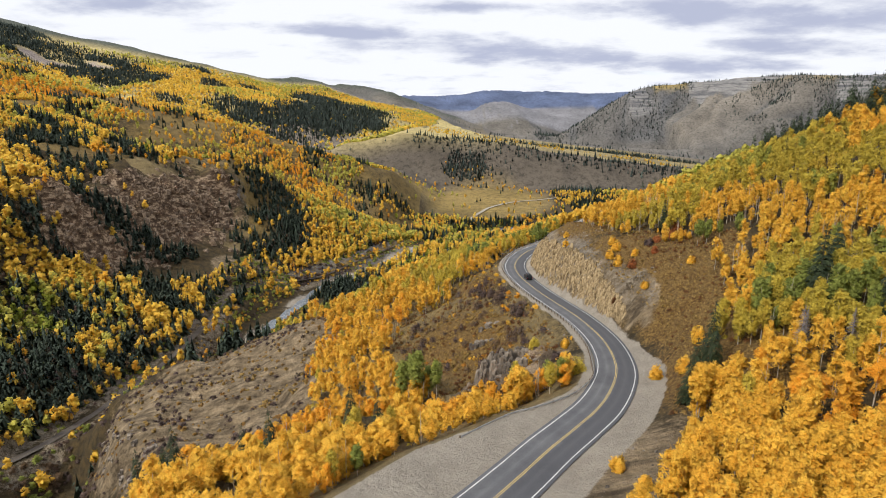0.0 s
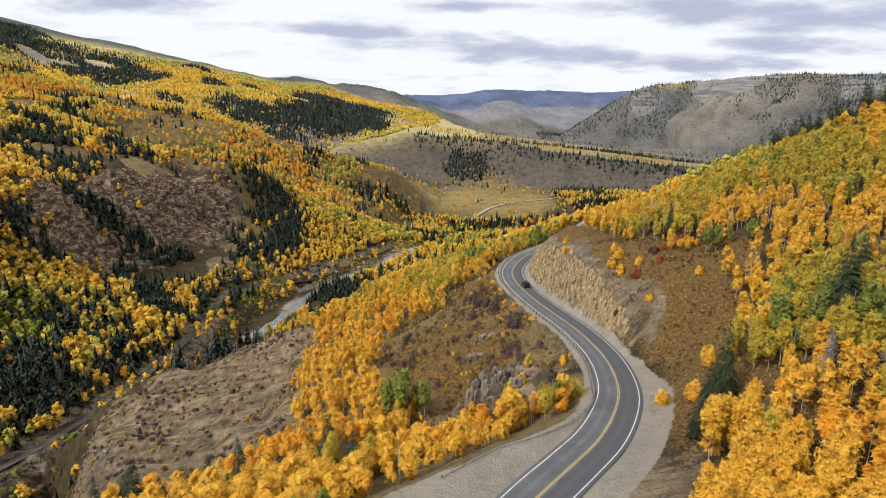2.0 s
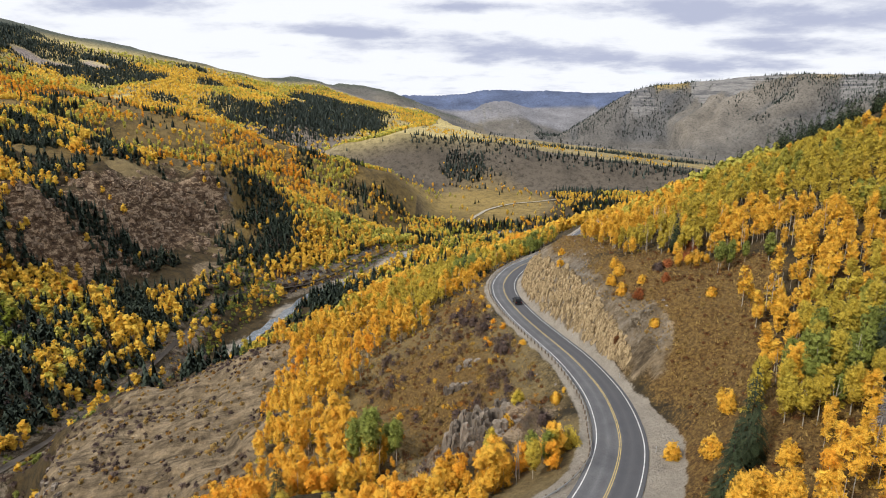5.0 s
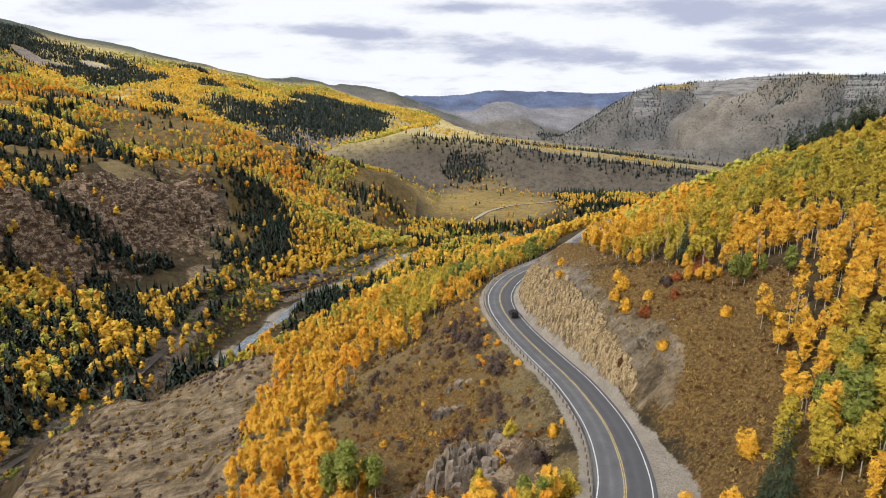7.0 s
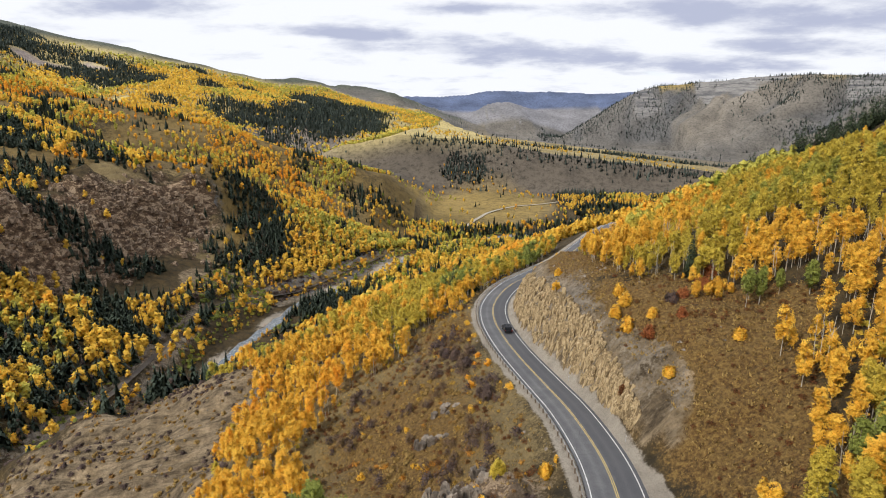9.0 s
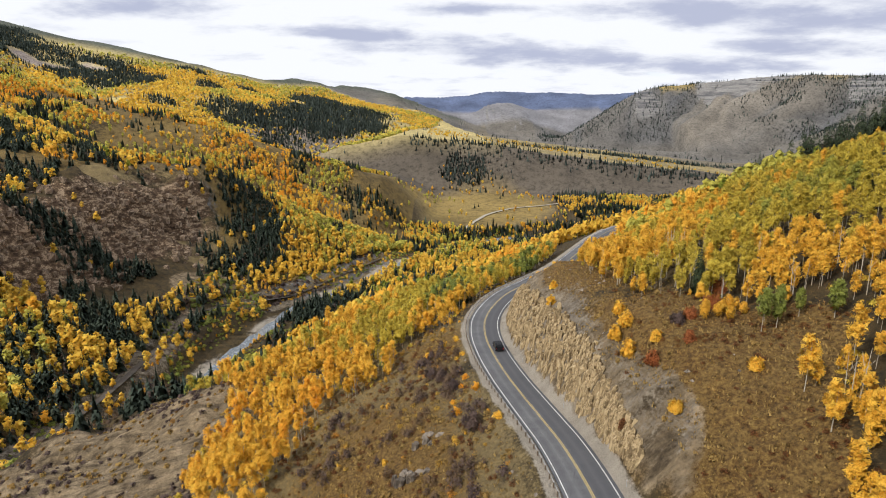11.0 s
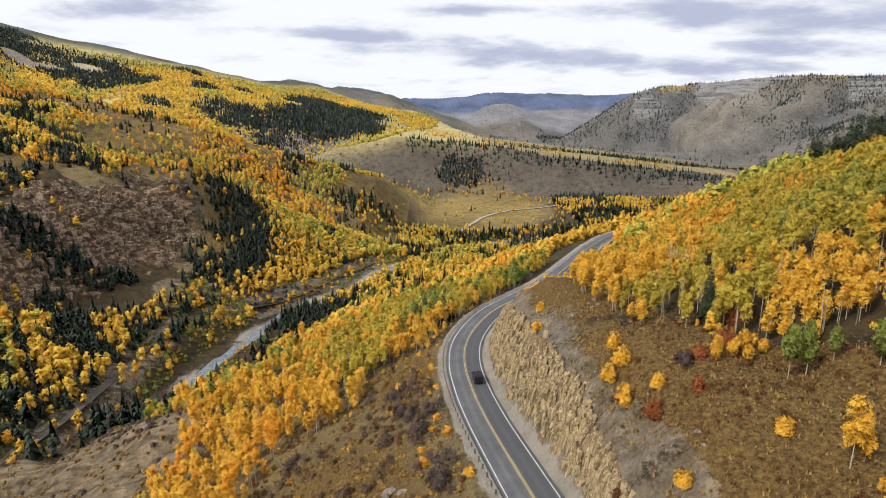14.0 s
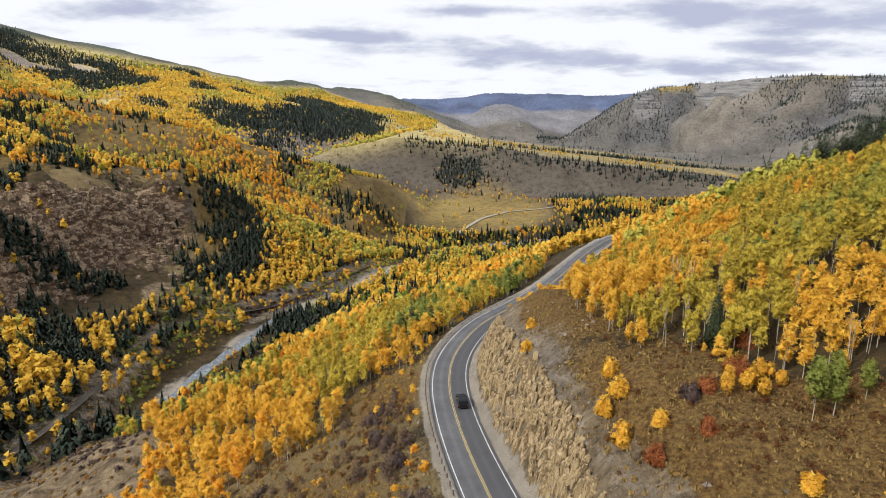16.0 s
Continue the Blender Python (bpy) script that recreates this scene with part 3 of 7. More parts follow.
def height(x, y):
    n, d = near_hill(x, y)
    r, i = side_distance(x, y, RIVER)
    r_left = -r
    zf = floor_z(RIVER[i, 1]) + 0 * x
    bed = np.clip((np.abs(r) - 7) / 6, 0, 1)
    meadow = np.clip((np.abs(r) - 30) / 300, 0, 1)
    v = zf - 2.2 + 2.2 * bed + 4 * meadow + bed * fbm(x, y, 40, 7, 3) * 1.0 * (1 - meadow)
    # left side of the valley
    cliff = bump(y, 400, 680, 90)
    near = np.interp(r_left, [0, 14, 24, 36, 60, 110, 135, 158, 180, 300, 500, 900, 2000], [-3, 1, 13, 14, 28, 50, 64, 106, 120, 148, 206, 300, 420])
    past = np.interp(r_left, [0, 14, 60, 110, 160, 240, 500, 900, 2000], [-3, 0, 5, 16, 40, 80, 190, 300, 420])
    near2 = np.interp(r_left, [0, 14, 24, 36, 60, 150, 300, 500, 900, 2000], [-3, 1, 13, 14, 28, 72, 128, 190, 300, 420])
    m = np.clip((y - 640) / 200, 0, 1)
    m = m * m * (3 - 2 * m)
    side = (near * cliff + near2 * (1 - cliff)) * (1 - m) + past * m
    off = np.clip((r_left - 38) / 60, 0, 1)
    l = zf + side + off * (fbm(x, y, 170, 41, 4) * 13 + fbm(x, y, 30, 43, 3) * 2.6)
    face = bump(r_left, 120, 190, 25) * cliff
    l = l + face * (np.abs(fbm(x, y, 26, 47, 3)) * 12 - 6)
    l = l - np.maximum(0, y - 1060 + 95 * np.clip((x + 800) / 450, 0, 1)) * 0.45
    l = l - 0.5 * np.maximum(0, x + 90) * np.clip((y - 700) / 150, 0, 1)
    l = l - 9 * np.clip((y - 700) / 200, 0, 1) - 15 * np.clip((-540 - x) / 200, 0, 1) * np.clip((y - 650) / 250, 0, 1)
    l = np.where(r_left > 0, l, -400)
    z = smax(smax(n, v, 5), l, 4)
    # far hills
    wob = fbm(x, y, 420, 61, 5)
    f = crest_slope(x, y, FAR_RIDGE, 0.27)
    f = f + (np.abs(fbm(x, y, 500, 63, 4)) * 60 - 28 + wob * 10) * np.clip((y - 1300) / 500, 0, 1) * np.clip((fbm(x, y, 900, 64, 1) + 1.2) / 1.5, 0.3, 1) * 0.8
    bx = np.clip(x + 110, 0, 2000)
    b = 30 - 0.118 * bx + 0.035 * np.clip(y - 1430, 0, 900) - 0.85 * np.maximum(0, 1430 - y - 0.10 * bx) - 0.24 * np.maximum(0, -110 - x) + wob * 5 + np.abs(fbm(x, y, 120, 66, 3)) * 9 * bump(y, 1180, 1440, 60)
    me = crest_slope(x, y, MESA, 0.46, 110, 0.85, 60)
    g1, g2, md = mesa_gullies(x, y)
    low = np.clip((me + 70) / 120, 0, 1)
    me = me + fbm(x, y, 210, 75, 3) * 9 * np.clip(md / 60, 0.2, 1)
    me = me - (g1 * 140 * np.clip((md - 40) / 260, 0, 1) + g2 * 40 * np.clip((md - 30) / 90, 0, 1)) * low
    # ledges of level strata under the rim
    band = bump(md, 20, 150, 40) * np.clip((x - 950) / 200, 0, 1) * np.clip(0.7 + value_noise(x, y, 330, 77), 0, 1)
    q = me / 46 + 0.25 * value_noise(x, y, 300, 76)
    step = np.floor(q) + np.clip((q - np.floor(q) - 0.5) * 2.6 + 0.5, 0, 1)
    me = me + band * 0.8 * (step - q) * 46
    ra = crest_slope(x, y, RANGE, 0.36) + wob * 14
    fo = crest_slope(x, y, FOOTHILL, 0.42) + np.abs(wob) * 40 - 14
    far = smax(smax(smax(f, b, 14), me, 20), smax(ra, fo, 20), 20)
    far = np.where(y > 900, far, -400)
    edge = np.clip((y - 900) / 200, 0, 1)
    return smax(z, far * edge - 400 * (1 - edge), 6)
# ---- end of terrain numbers ----


# ---- ground ----
def mesh_object(name, verts, faces, material, parent=None, label=""):
    me = bpy.data.meshes.new(name)
    me.from_pydata([tuple(v) for v in verts], [], [tuple(f) for f in faces])
    me.materials.append(material)
    ob = new(name, me)
    ob.parent = parent
    if label:
        ob["label"] = label
    return ob


def graded(a, b, fine_a, fine_b, step, grow, most):
    """Grid lines, step apart from fine_a to fine_b and wider and wider outside."""
    mid = list(np.arange(fine_a, fine_b + 0.1, step))
    lo, s = [], step
    v = fine_a
    while v > a:
        s = min(s * grow, most); v -= s; lo.append(v)
    hi, s, v = [], step, mid[-1]
    while v < b:
        s = min(s * grow, most); v += s; hi.append(v)
    return np.array(lo[::-1] + mid + hi)


GX = graded(-3800, 3800, -40, 85, 1.7, 1.03, 42)
GX = np.concatenate([GX[GX < 780], np.arange(780, 2300, 19.0), GX[GX > 2310]])
GY = graded(-500, 4930, 60, 255, 1.7, 1.024, 40)
GY = np.concatenate([GY[GY < 2740], np.arange(2740, 3600, 20.0), GY[GY > 3610]])
gx, gy = np.meshgrid(GX, GY)
gx, gy = gx.ravel(), gy.ravel()
gz = height(gx, gy)
road_d, road_i = side_distance(gx, gy, ROAD)
river_d, river_i = side_distance(gx, gy, RIVER)
bed_m = np.clip((4.8 - np.abs(road_d)) / 1.2, 0, 1)
gz = gz * (1 - bed_m) + (road_z(ROAD[road_i, 1]) - 0.35) * bed_m


def on_ground(x, y):
    """Height of the ground mesh at places x, y."""
    x, y = np.atleast_1d(np.asarray(x, float)), np.atleast_1d(np.asarray(y, float))
    i = np.clip(np.searchsorted(GX, x) - 1, 0, len(GX) - 2)
    j = np.clip(np.searchsorted(GY, y) - 1, 0, len(GY) - 2)
    u, v = (x - GX[i]) / (GX[i + 1] - GX[i]), (y - GY[j]) / (GY[j + 1] - GY[j])
    Z = gz.reshape(len(GY), len(GX))
    return (Z[j, i] * (1 - u) + Z[j, i + 1] * u) * (1 - v) + (Z[j + 1, i] * (1 - u) + Z[j + 1, i + 1] * u) * v


def ell(x, y, cx, cy, rx, ry, turn=0.0):
    """1 in the middle of an ellipse in plan, 0.5 on its edge, falling on outside."""
    a = radians(turn)
    u, v = (x - cx) * math.cos(a) + (y - cy) * math.sin(a), -(x - cx) * math.sin(a) + (y - cy) * math.cos(a)
    return np.clip(1.25 - 0.75 * np.hypot(u / rx, v / ry), 0, 1)


MEADOW = (85, 1085, 135, 215, -8)


def any_of(*masks):
    return np.maximum.reduce(masks)


def bare_slope(x, y):
    """The brown open slope above the road cut."""
    return any_of(ell(x, y, 54, 142, 15, 27, 12), ell(x, y, 54, 116, 9, 16, 0), ell(x, y, 66, 135, 9, 12, -15))


def bluff(x, y):
    """The pale eroded bluff above the river."""
    return any_of(ell(x, y, -92, 188, 52, 46, 28), ell(x, y, -60, 145, 34, 30, 0)) * np.clip((-30 - x) / 12, 0, 1) * np.clip(1.3 - ((x + 97) * -0.8 + (y - 152) * -0.6) / 14, 0.0, 1)


def shrub_slope(x, y):
    """Open slope of brown shrubs and grass between the road and the aspens below it."""
    return any_of(ell(x, y, 4, 148, 21, 38, 16), ell(x, y, 14, 190, 12, 16, 0))


def left_cliff(x, y):
    return any_of(ell(x, y, -262, 540, 48, 110, 12), ell(x, y, -300, 470, 45, 60, 0))


def pale_scar(x, y):
    """Pale rock showing through the spruces on the distant ridge."""
    return np.clip(any_of(ell(x, y, -1500, 2095, 75, 40, -20), ell(x, y, -1335, 2210, 70, 30, -20), ell(x, y, -1420, 2130, 60, 30, 10)) * 3 - 1.2, 0, 1)


def slope_of(z2, gxs, gys):
    zy, zx = np.gradient(z2, gys, gxs)
    return np.hypot(zx, zy)


mesa_d = np.abs(side_distance(gx, gy, MESA)[0])
far_rock = fbm(gx, gy, 200, 158, 3)
steep = slope_of(gz.reshape(len(GY), len(GX)), GX, GY).ravel()
ad = np.abs(road_d)
ry_near = ROAD[road_i, 1]
turn_left = turnout_width(ry_near)
turn_right = bump(ry_near, 56, 106, 12)
gravel = np.where(road_d > 0, np.clip(1.2 - (ad - 5.0 - 3.0 * turn_right) / 1.6, 0, 1), np.clip(1.2 - (ad - 5.0 - turn_left) / 1.6, 0, 1))
rail_d, _ = side_distance(gx, gy, RAIL)
gravel = any_of(gravel, np.clip(1.3 - np.abs(rail_d) / 4, 0, 1) * 0.3, np.clip(1.3 - np.abs(river_d) / 11, 0, 1) * np.clip(0.52 + 0.5 * value_noise(gx, gy, 45, 77), 0, 1))
cut_face = bump(ry_near + 13 * fbm(gx, gy, 13, 178, 3), 132, 232, 14) * bump(road_d, 6.5, 13.5, 4)
rocky = any_of(cut_face * 0.5, left_cliff(gx, gy) * np.clip(steep - 0.3, 0, 1) * 1.5, ell(gx, gy, 15, 116, 12, 9.5),
               ell(gx, gy, 40, 172, 9, 26, 0) * 0.62,
               bump(mesa_d, 18, 130, 40) * np.clip((gx - 1050) / 120, 0, 1) * np.clip(0.42 + 0.9 * far_rock + 0.5 * value_noise(gx, gy, 330, 77), 0, 0.8),
               np.clip((steep - 0.60) * 2.4 + 0.25 * far_rock, 0, 1) * (gy > 2200) * 0.95 * (gx < 500), bump(np.abs(rail_d), 3, 13, 5) * 0.55)
far_open = (gy > 1180) & (gx > -420)
tan = any_of(far_open * 0.85, bump(road_d, -26, -7, 4) * bump(ry_near, 20, 108, 10) * 0.8, np.clip(shrub_slope(gx, gy) * 1.3, 0, 0.9), ell(gx, gy, -20, 165, 40, 60, 20) * 0.8, (gy > 2300) * 0.5, ell(gx, gy, 60, 640, 130, 90) * 0.45,
             (gx < -40) * (gy > 560) * (gy < 1150) * np.clip(0.62 + 0.3 * fbm(gx, gy, 70, 171, 3), 0, 1))
sage = any_of((gy > 3650) * 0.9, (gx > 200) * (gy > 1900) * 0.8, ell(gx, gy, 250, 1330, 420, 95, -4) * 0.8)
russ = any_of(bare_slope(gx, gy), ell(gx, gy, 48, 192, 13, 26, 10) * 0.85, ell(gx, gy, 48, 90, 14, 18) * 0.9, shrub_slope(gx, gy) * 0.68, ell(gx, gy, -220, 800, 26, 60) * 0.8, ell(gx, gy, 90, 560, 90, 90) * 0.5)

earth = any_of(cut_face * 0.95, np.clip(bluff(gx, gy) * 1.3 - 0.05, 0, 1), ell(gx, gy, 22, 58, 9, 24, -35) * 0.9 * (road_d > 6))
# pale scree at the foot of the cliff, above the river bend
scree = np.clip(any_of(ell(gx, gy, -204, 517, 22, 32, 20), ell(gx, gy, -186, 548, 14, 24, 30)) * 2.2 - 0.7, 0, 1)
rocky = rocky * (1 - scree)
earth = any_of(earth, scree)
umber = any_of((left_cliff(gx, gy) > 0.2) * 1.0, ell(gx, gy, 15, 116, 14, 11))
# colours of distant ground: sage, dry grass, bare ridge, forest with blue haze painted in
far_n = fbm(gx, gy, 500, 151, 4)


def blend(a, b, f):
    return a * (1 - f[:, None]) + np.array(b) * f[:, None]


tint = np.tile(np.array([0.21, 0.175, 0.12]), (len(gx), 1))
tint = blend(tint, (0.165, 0.155, 0.135), np.clip(far_n + 0.3, 0, 1) * (gy > 2300))
tint = blend(tint, (0.165, 0.152, 0.135), (gy > 2300) * (gx > 250) * 0.85)
gully_1, gully_2, _d = mesa_gullies(gx, gy)
on_mesa = (gy > 2300) * (gx > 560) * np.clip((gz + 60) / 60, 0, 1)
# relief shading painted into the tint: spurs lighter, gully beds darker and bluer
tint = blend(tint, (0.235, 0.205, 0.165), on_mesa * np.clip(0.45 - gully_1, 0, 0.45) * 2)
tint = blend(tint, (0.105, 0.108, 0.115), on_mesa * np.clip(gully_1 * 1.6 - 0.7, 0, 0.9) * bump(mesa_d, 40, 420, 120))
tint = blend(tint, (0.12, 0.12, 0.12), on_mesa * np.clip(gully_2 * 1.6 - 0.8, 0, 0.7) * bump(mesa_d, 30, 260, 120))
tint = blend(tint, (0.40, 0.29, 0.09), np.clip((75 - mesa_d) / 30, 0, 1) * np.clip(0.6 + 1.4 * value_noise(gx, gy, 240, 157), 0, 1) * (gx > 1300))
tint = blend(tint, (0.125, 0.104, 0.08), (gy < 1470) * 1.0)
tint = blend(tint, (0.34, 0.265, 0.12), bump(gy, 1500, 2250, 60) * (gx < 900) * 1.0)
# dry grass on the ridge, lightened in the tint to stand for sunlight
tint = blend(tint, (0.50, 0.40, 0.17), (gx < 150) * bump(gy, 1450, 2950, 60))
tint = blend(tint, (0.23, 0.195, 0.155), (gx < -150) * bump(gy, 1350, 2400, 60) * np.clip((110 - gz) / 60 + 0.5 * far_n, 0, 1) * np.clip((-250 - gx) / 80, 0, 1))
ridge_top = (gx < 150) * (gy > 1500) * np.clip((gz - np.interp(gx, [-3400, -1900, -1256, -826, -430, 60], [672, 458, 335, 255, 262, 92])) / 30, 0, 1)
tint = blend(tint, (0.095, 0.105, 0.08), ridge_top)
# aerial haze painted into the far range and foothills as blue and grey
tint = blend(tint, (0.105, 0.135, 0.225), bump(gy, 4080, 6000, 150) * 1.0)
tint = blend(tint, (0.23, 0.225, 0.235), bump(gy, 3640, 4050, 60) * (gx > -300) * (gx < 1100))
tint = blend(tint, (0.20, 0.135, 0.042), (gx < -40) * (gy > 520) * (gy < 1200) * 0.9 * (left_cliff(gx, gy) < 0.3))
tint = blend(tint, (0.34, 0.28, 0.25), pale_scar(gx, gy))
on_meadow = np.clip(ell(gx, gy, *MEADOW) * 3 - 1, 0, 1)
tint = blend(tint, (0.29, 0.205, 0.068), on_meadow)
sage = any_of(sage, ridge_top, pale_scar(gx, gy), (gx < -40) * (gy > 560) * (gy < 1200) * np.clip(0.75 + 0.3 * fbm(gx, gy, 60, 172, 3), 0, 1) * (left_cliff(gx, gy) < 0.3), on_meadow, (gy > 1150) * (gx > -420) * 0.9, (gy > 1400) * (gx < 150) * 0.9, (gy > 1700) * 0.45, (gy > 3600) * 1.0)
nx, ny = len(GX), len(GY)
idx = np.arange(nx * ny).reshape(ny, nx)
quads = np.stack([idx[:-1, :-1], idx[:-1, 1:], idx[1:, 1:], idx[1:, :-1]], -1).reshape(-1, 4)
ground_mesh = bpy.data.meshes.new("ground")
ground_mesh.vertices.add(nx * ny)
ground_mesh.vertices.foreach_set("co", np.stack([gx, gy, gz], -1).ravel())
ground_mesh.loops.add(quads.size)
ground_mesh.loops.foreach_set("vertex_index", quads.ravel())
ground_mesh.polygons.add(len(quads))
ground_mesh.polygons.foreach_set("loop_start", np.arange(0, quads.size, 4))
ground_mesh.update(calc_edges=True)
cover = ground_mesh.attributes.new("cover", "FLOAT_COLOR", "POINT")
cover.data.foreach_set("color", np.stack([gravel, rocky, tan, np.ones_like(tan)], -1).astype(np.float32).ravel())
sage_at = ground_mesh.attributes.new("sage", "FLOAT", "POINT")
sage_at.data.foreach_set("value", sage.astype(np.float32))
for key, value in (("earth", earth), ("umber", umber)):
    extra = ground_mesh.attributes.new(key, "FLOAT", "POINT")
    extra.data.foreach_set("value", value.astype(np.float32))
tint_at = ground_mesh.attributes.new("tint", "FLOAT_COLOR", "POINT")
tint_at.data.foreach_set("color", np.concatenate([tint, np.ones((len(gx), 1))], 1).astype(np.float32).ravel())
rus_at = ground_mesh.attributes.new("russet", "FLOAT", "POINT")
rus_at.data.foreach_set("value", russ.astype(np.float32))
ground_mesh.polygons.foreach_set("use_smooth", np.ones(len(quads), bool))
ground_mesh.materials.append(MAT["ground"])
ground = tagged(new("ground", ground_mesh), "mountain valley ground of brown grass, soil and rock", "ground", kind="structure")


# ---- road ----
def ribbon(name, curve, left, right, lift, material, parent=None, zs=None, across=True, dash=None):
    """A strip along the curve between two offsets (positive to the right)."""
    t = np.gradient(curve[:, :2], axis=0)
    t /= np.linalg.norm(t, axis=1)[:, None]
    nrm = np.stack([t[:, 1], -t[:, 0]], -1)
    z = zs + lift
    cols = max(2, int(abs(right - left) / 0.6) + 1) if across else 2
    offs = np.linspace(left, right, cols)
    v = [(curve[i, 0] + nrm[i, 0] * o, curve[i, 1] + nrm[i, 1] * o, z[i]) for i in range(len(curve)) for o in offs]
    f = [(i * cols + k, i * cols + k + 1, (i + 1) * cols + k + 1, (i + 1) * cols + k) for i in range(len(curve) - 1) for k in range(cols - 1)]
    ob = mesh_object(name, v, [q for q in f], material, parent)
    a = ob.data.attributes.new("across", "FLOAT", "POINT")
    a.data.foreach_set("value", np.tile(offs, len(curve)).astype(np.float32))
    return ob


road_line = spline(ROAD[::4], 1.0)
road_line = road_line[(road_line[:, 1] > -40) & (road_line[:, 0] < 400)]
road_zs = road_z(road_line[:, 1])
road = tagged(ribbon("road", road_line, -4.15, 4.15, 0.0, MAT["asphalt"], zs=road_zs), "worn grey asphalt two-lane mountain road winding along the hillside", "road", kind="structure")
for off in (-3.55, 3.55):
    ribbon("edge_line", road_line, off - 0.075, off + 0.075, 0.012, MAT["white"], road, road_zs, False)
for off in (-0.13, 0.13):
    ribbon("centre_line", road_line, off - 0.06, off + 0.06, 0.012, MAT["yellow"], road, road_zs, False)


# ---- trees ----
rng = np.random.default_rng(7)


def unit(v):
    return v / np.maximum(np.linalg.norm(v, axis=-1, keepdims=True), 1e-9)


def cards(pos, nrm, size, rng, quad=False):
    """Small leaf sprays: one triangle (or a bent quad) at each place, facing about along nrm."""
    n = len(pos)
    a = unit(np.cross(nrm, unit(rng.normal(size=(n, 3)))))
    b = np.cross(nrm, a)
    s = size * rng.uniform(0.65, 1.35, n)[:, None]
    if quad:
        v = np.stack([pos - a * s * 0.6, pos + b * s * 0.5, pos + a * s * 0.6 + nrm * s * 0.15, pos - b * s * 0.5], 1)
    else:
        v = np.stack([pos - a * s * 0.62 - b * s * 0.4, pos + a * s * 0.62 - b * s * 0.4, pos + b * s * 0.75], 1)
    return v


def aspen_cards(rng, n, size, height, width, base, blobs):
    """A crown of leaf sprays in some rounded clumps, open below."""
    k = np.arange(blobs) / max(1, blobs - 1)
    cz = base + (height - base) * (0.18 + 0.68 * k)
    spread = width * 0.5 * np.sqrt(np.clip(1 - (1.7 * k - 0.7) ** 2 * 0.8, 0.05, 1)) * 0.62
    ang = rng.uniform(0, 6.28) + k * 2.4 * 3 + rng.uniform(-0.5, 0.5, blobs)
    rad = spread * rng.uniform(0.15, 1.12, blobs)
    cen = np.stack([rad * np.cos(ang), rad * np.sin(ang), cz], -1)
    size_b = width * rng.uniform(0.12, 0.24, blobs) * (12 / max(blobs, 6)) ** 0.25
    w = size_b ** 2 / (size_b ** 2).sum()
    which = rng.choice(blobs, n, p=w)
    dirs = unit(rng.normal(size=(n, 3)) * (1, 1, 0.9) + (0, 0, 0.35))
    rr = size_b[which] * rng.uniform(0.55, 1.05, n)
    pos = cen[which] + dirs * rr[:, None] * (1, 1, 1.15)
    # loose sprays all through the crown soften the clumps
    soft = rng.uniform(0, 1, n) < 0.34
    d2 = unit(rng.normal(size=(n, 3))) * rng.uniform(0.55, 1.0, n)[:, None]
    egg = d2 * (width * 0.46, width * 0.46, (height - base) * 0.52) + (0, 0, base + (height - base) * 0.5)
    pos[soft] = egg[soft]
    nrm = unit(dirs + rng.normal(size=(n, 3)) * 0.55 + (0, 0, 0.4))
    return cards(pos, nrm, size, rng)


def spruce_cards(rng, n, size, height, width, base=0.04, thin=1.0):
    """A narrow cone of drooping boughs in rings."""
    u = 1 - np.sqrt(rng.uniform(0.0, 1, n))
    u = base + (1 - base) * u
    rings = max(6, int(height * 1.3))
    u = (np.floor(u * rings) + rng.uniform(0.1, 0.6, n)) / rings
    r = width * 0.5 * (1 - u) ** 0.85 * rng.uniform(0.35, 1.08, n) * thin
    a = rng.uniform(0, 6.283, n)
    out = np.stack([np.cos(a), np.sin(a), np.zeros(n)], -1)
    pos = out * r[:, None]
    pos[:, 2] = u * height - r * 0.25
    side = np.stack([-np.sin(a), np.cos(a), np.zeros(n)], -1)
    tip = out * 0.9 + np.array([0, 0, -0.55])
    s = (size * rng.uniform(0.7, 1.3, n) * (0.5 + 0.6 * (1 - u)))[:, None]
    v = np.stack([pos - side * s * 0.42 + np.array([0, 0, 0.25]) * s, pos + side * s * 0.42 + np.array([0, 0, 0.25]) * s, pos + tip * s], 1)
    top = np.array([[[-0.12 * size, 0, height - 1.1 * size], [0.12 * size, 0, height - 1.1 * size], [0, 0, height + 0.3 * size]],
                    [[0, -0.12 * size, height - 1.1 * size], [0, 0.12 * size, height - 1.1 * size], [0, 0, height + 0.3 * size]]])
    return np.concatenate([v, top])


def shrub_cards(rng, n, size, height, width):
    """A low mound of twigs and leaves."""
    dirs = unit(rng.normal(size=(n, 3)) + (0, 0, 0.5))
    dirs[:, 2] = np.abs(dirs[:, 2])
    lob = 1 + 0.25 * np.sin(3 * np.arctan2(dirs[:, 1], dirs[:, 0]) + rng.uniform(0, 6))
    rr = rng.uniform(0.5, 1.0, n) * lob
    pos = dirs * rr[:, None] * (width / 2, width / 2, height)
    nrm = unit(dirs + rng.normal(size=(n, 3)) * 0.7)
    return cards(pos, nrm, size, rng)


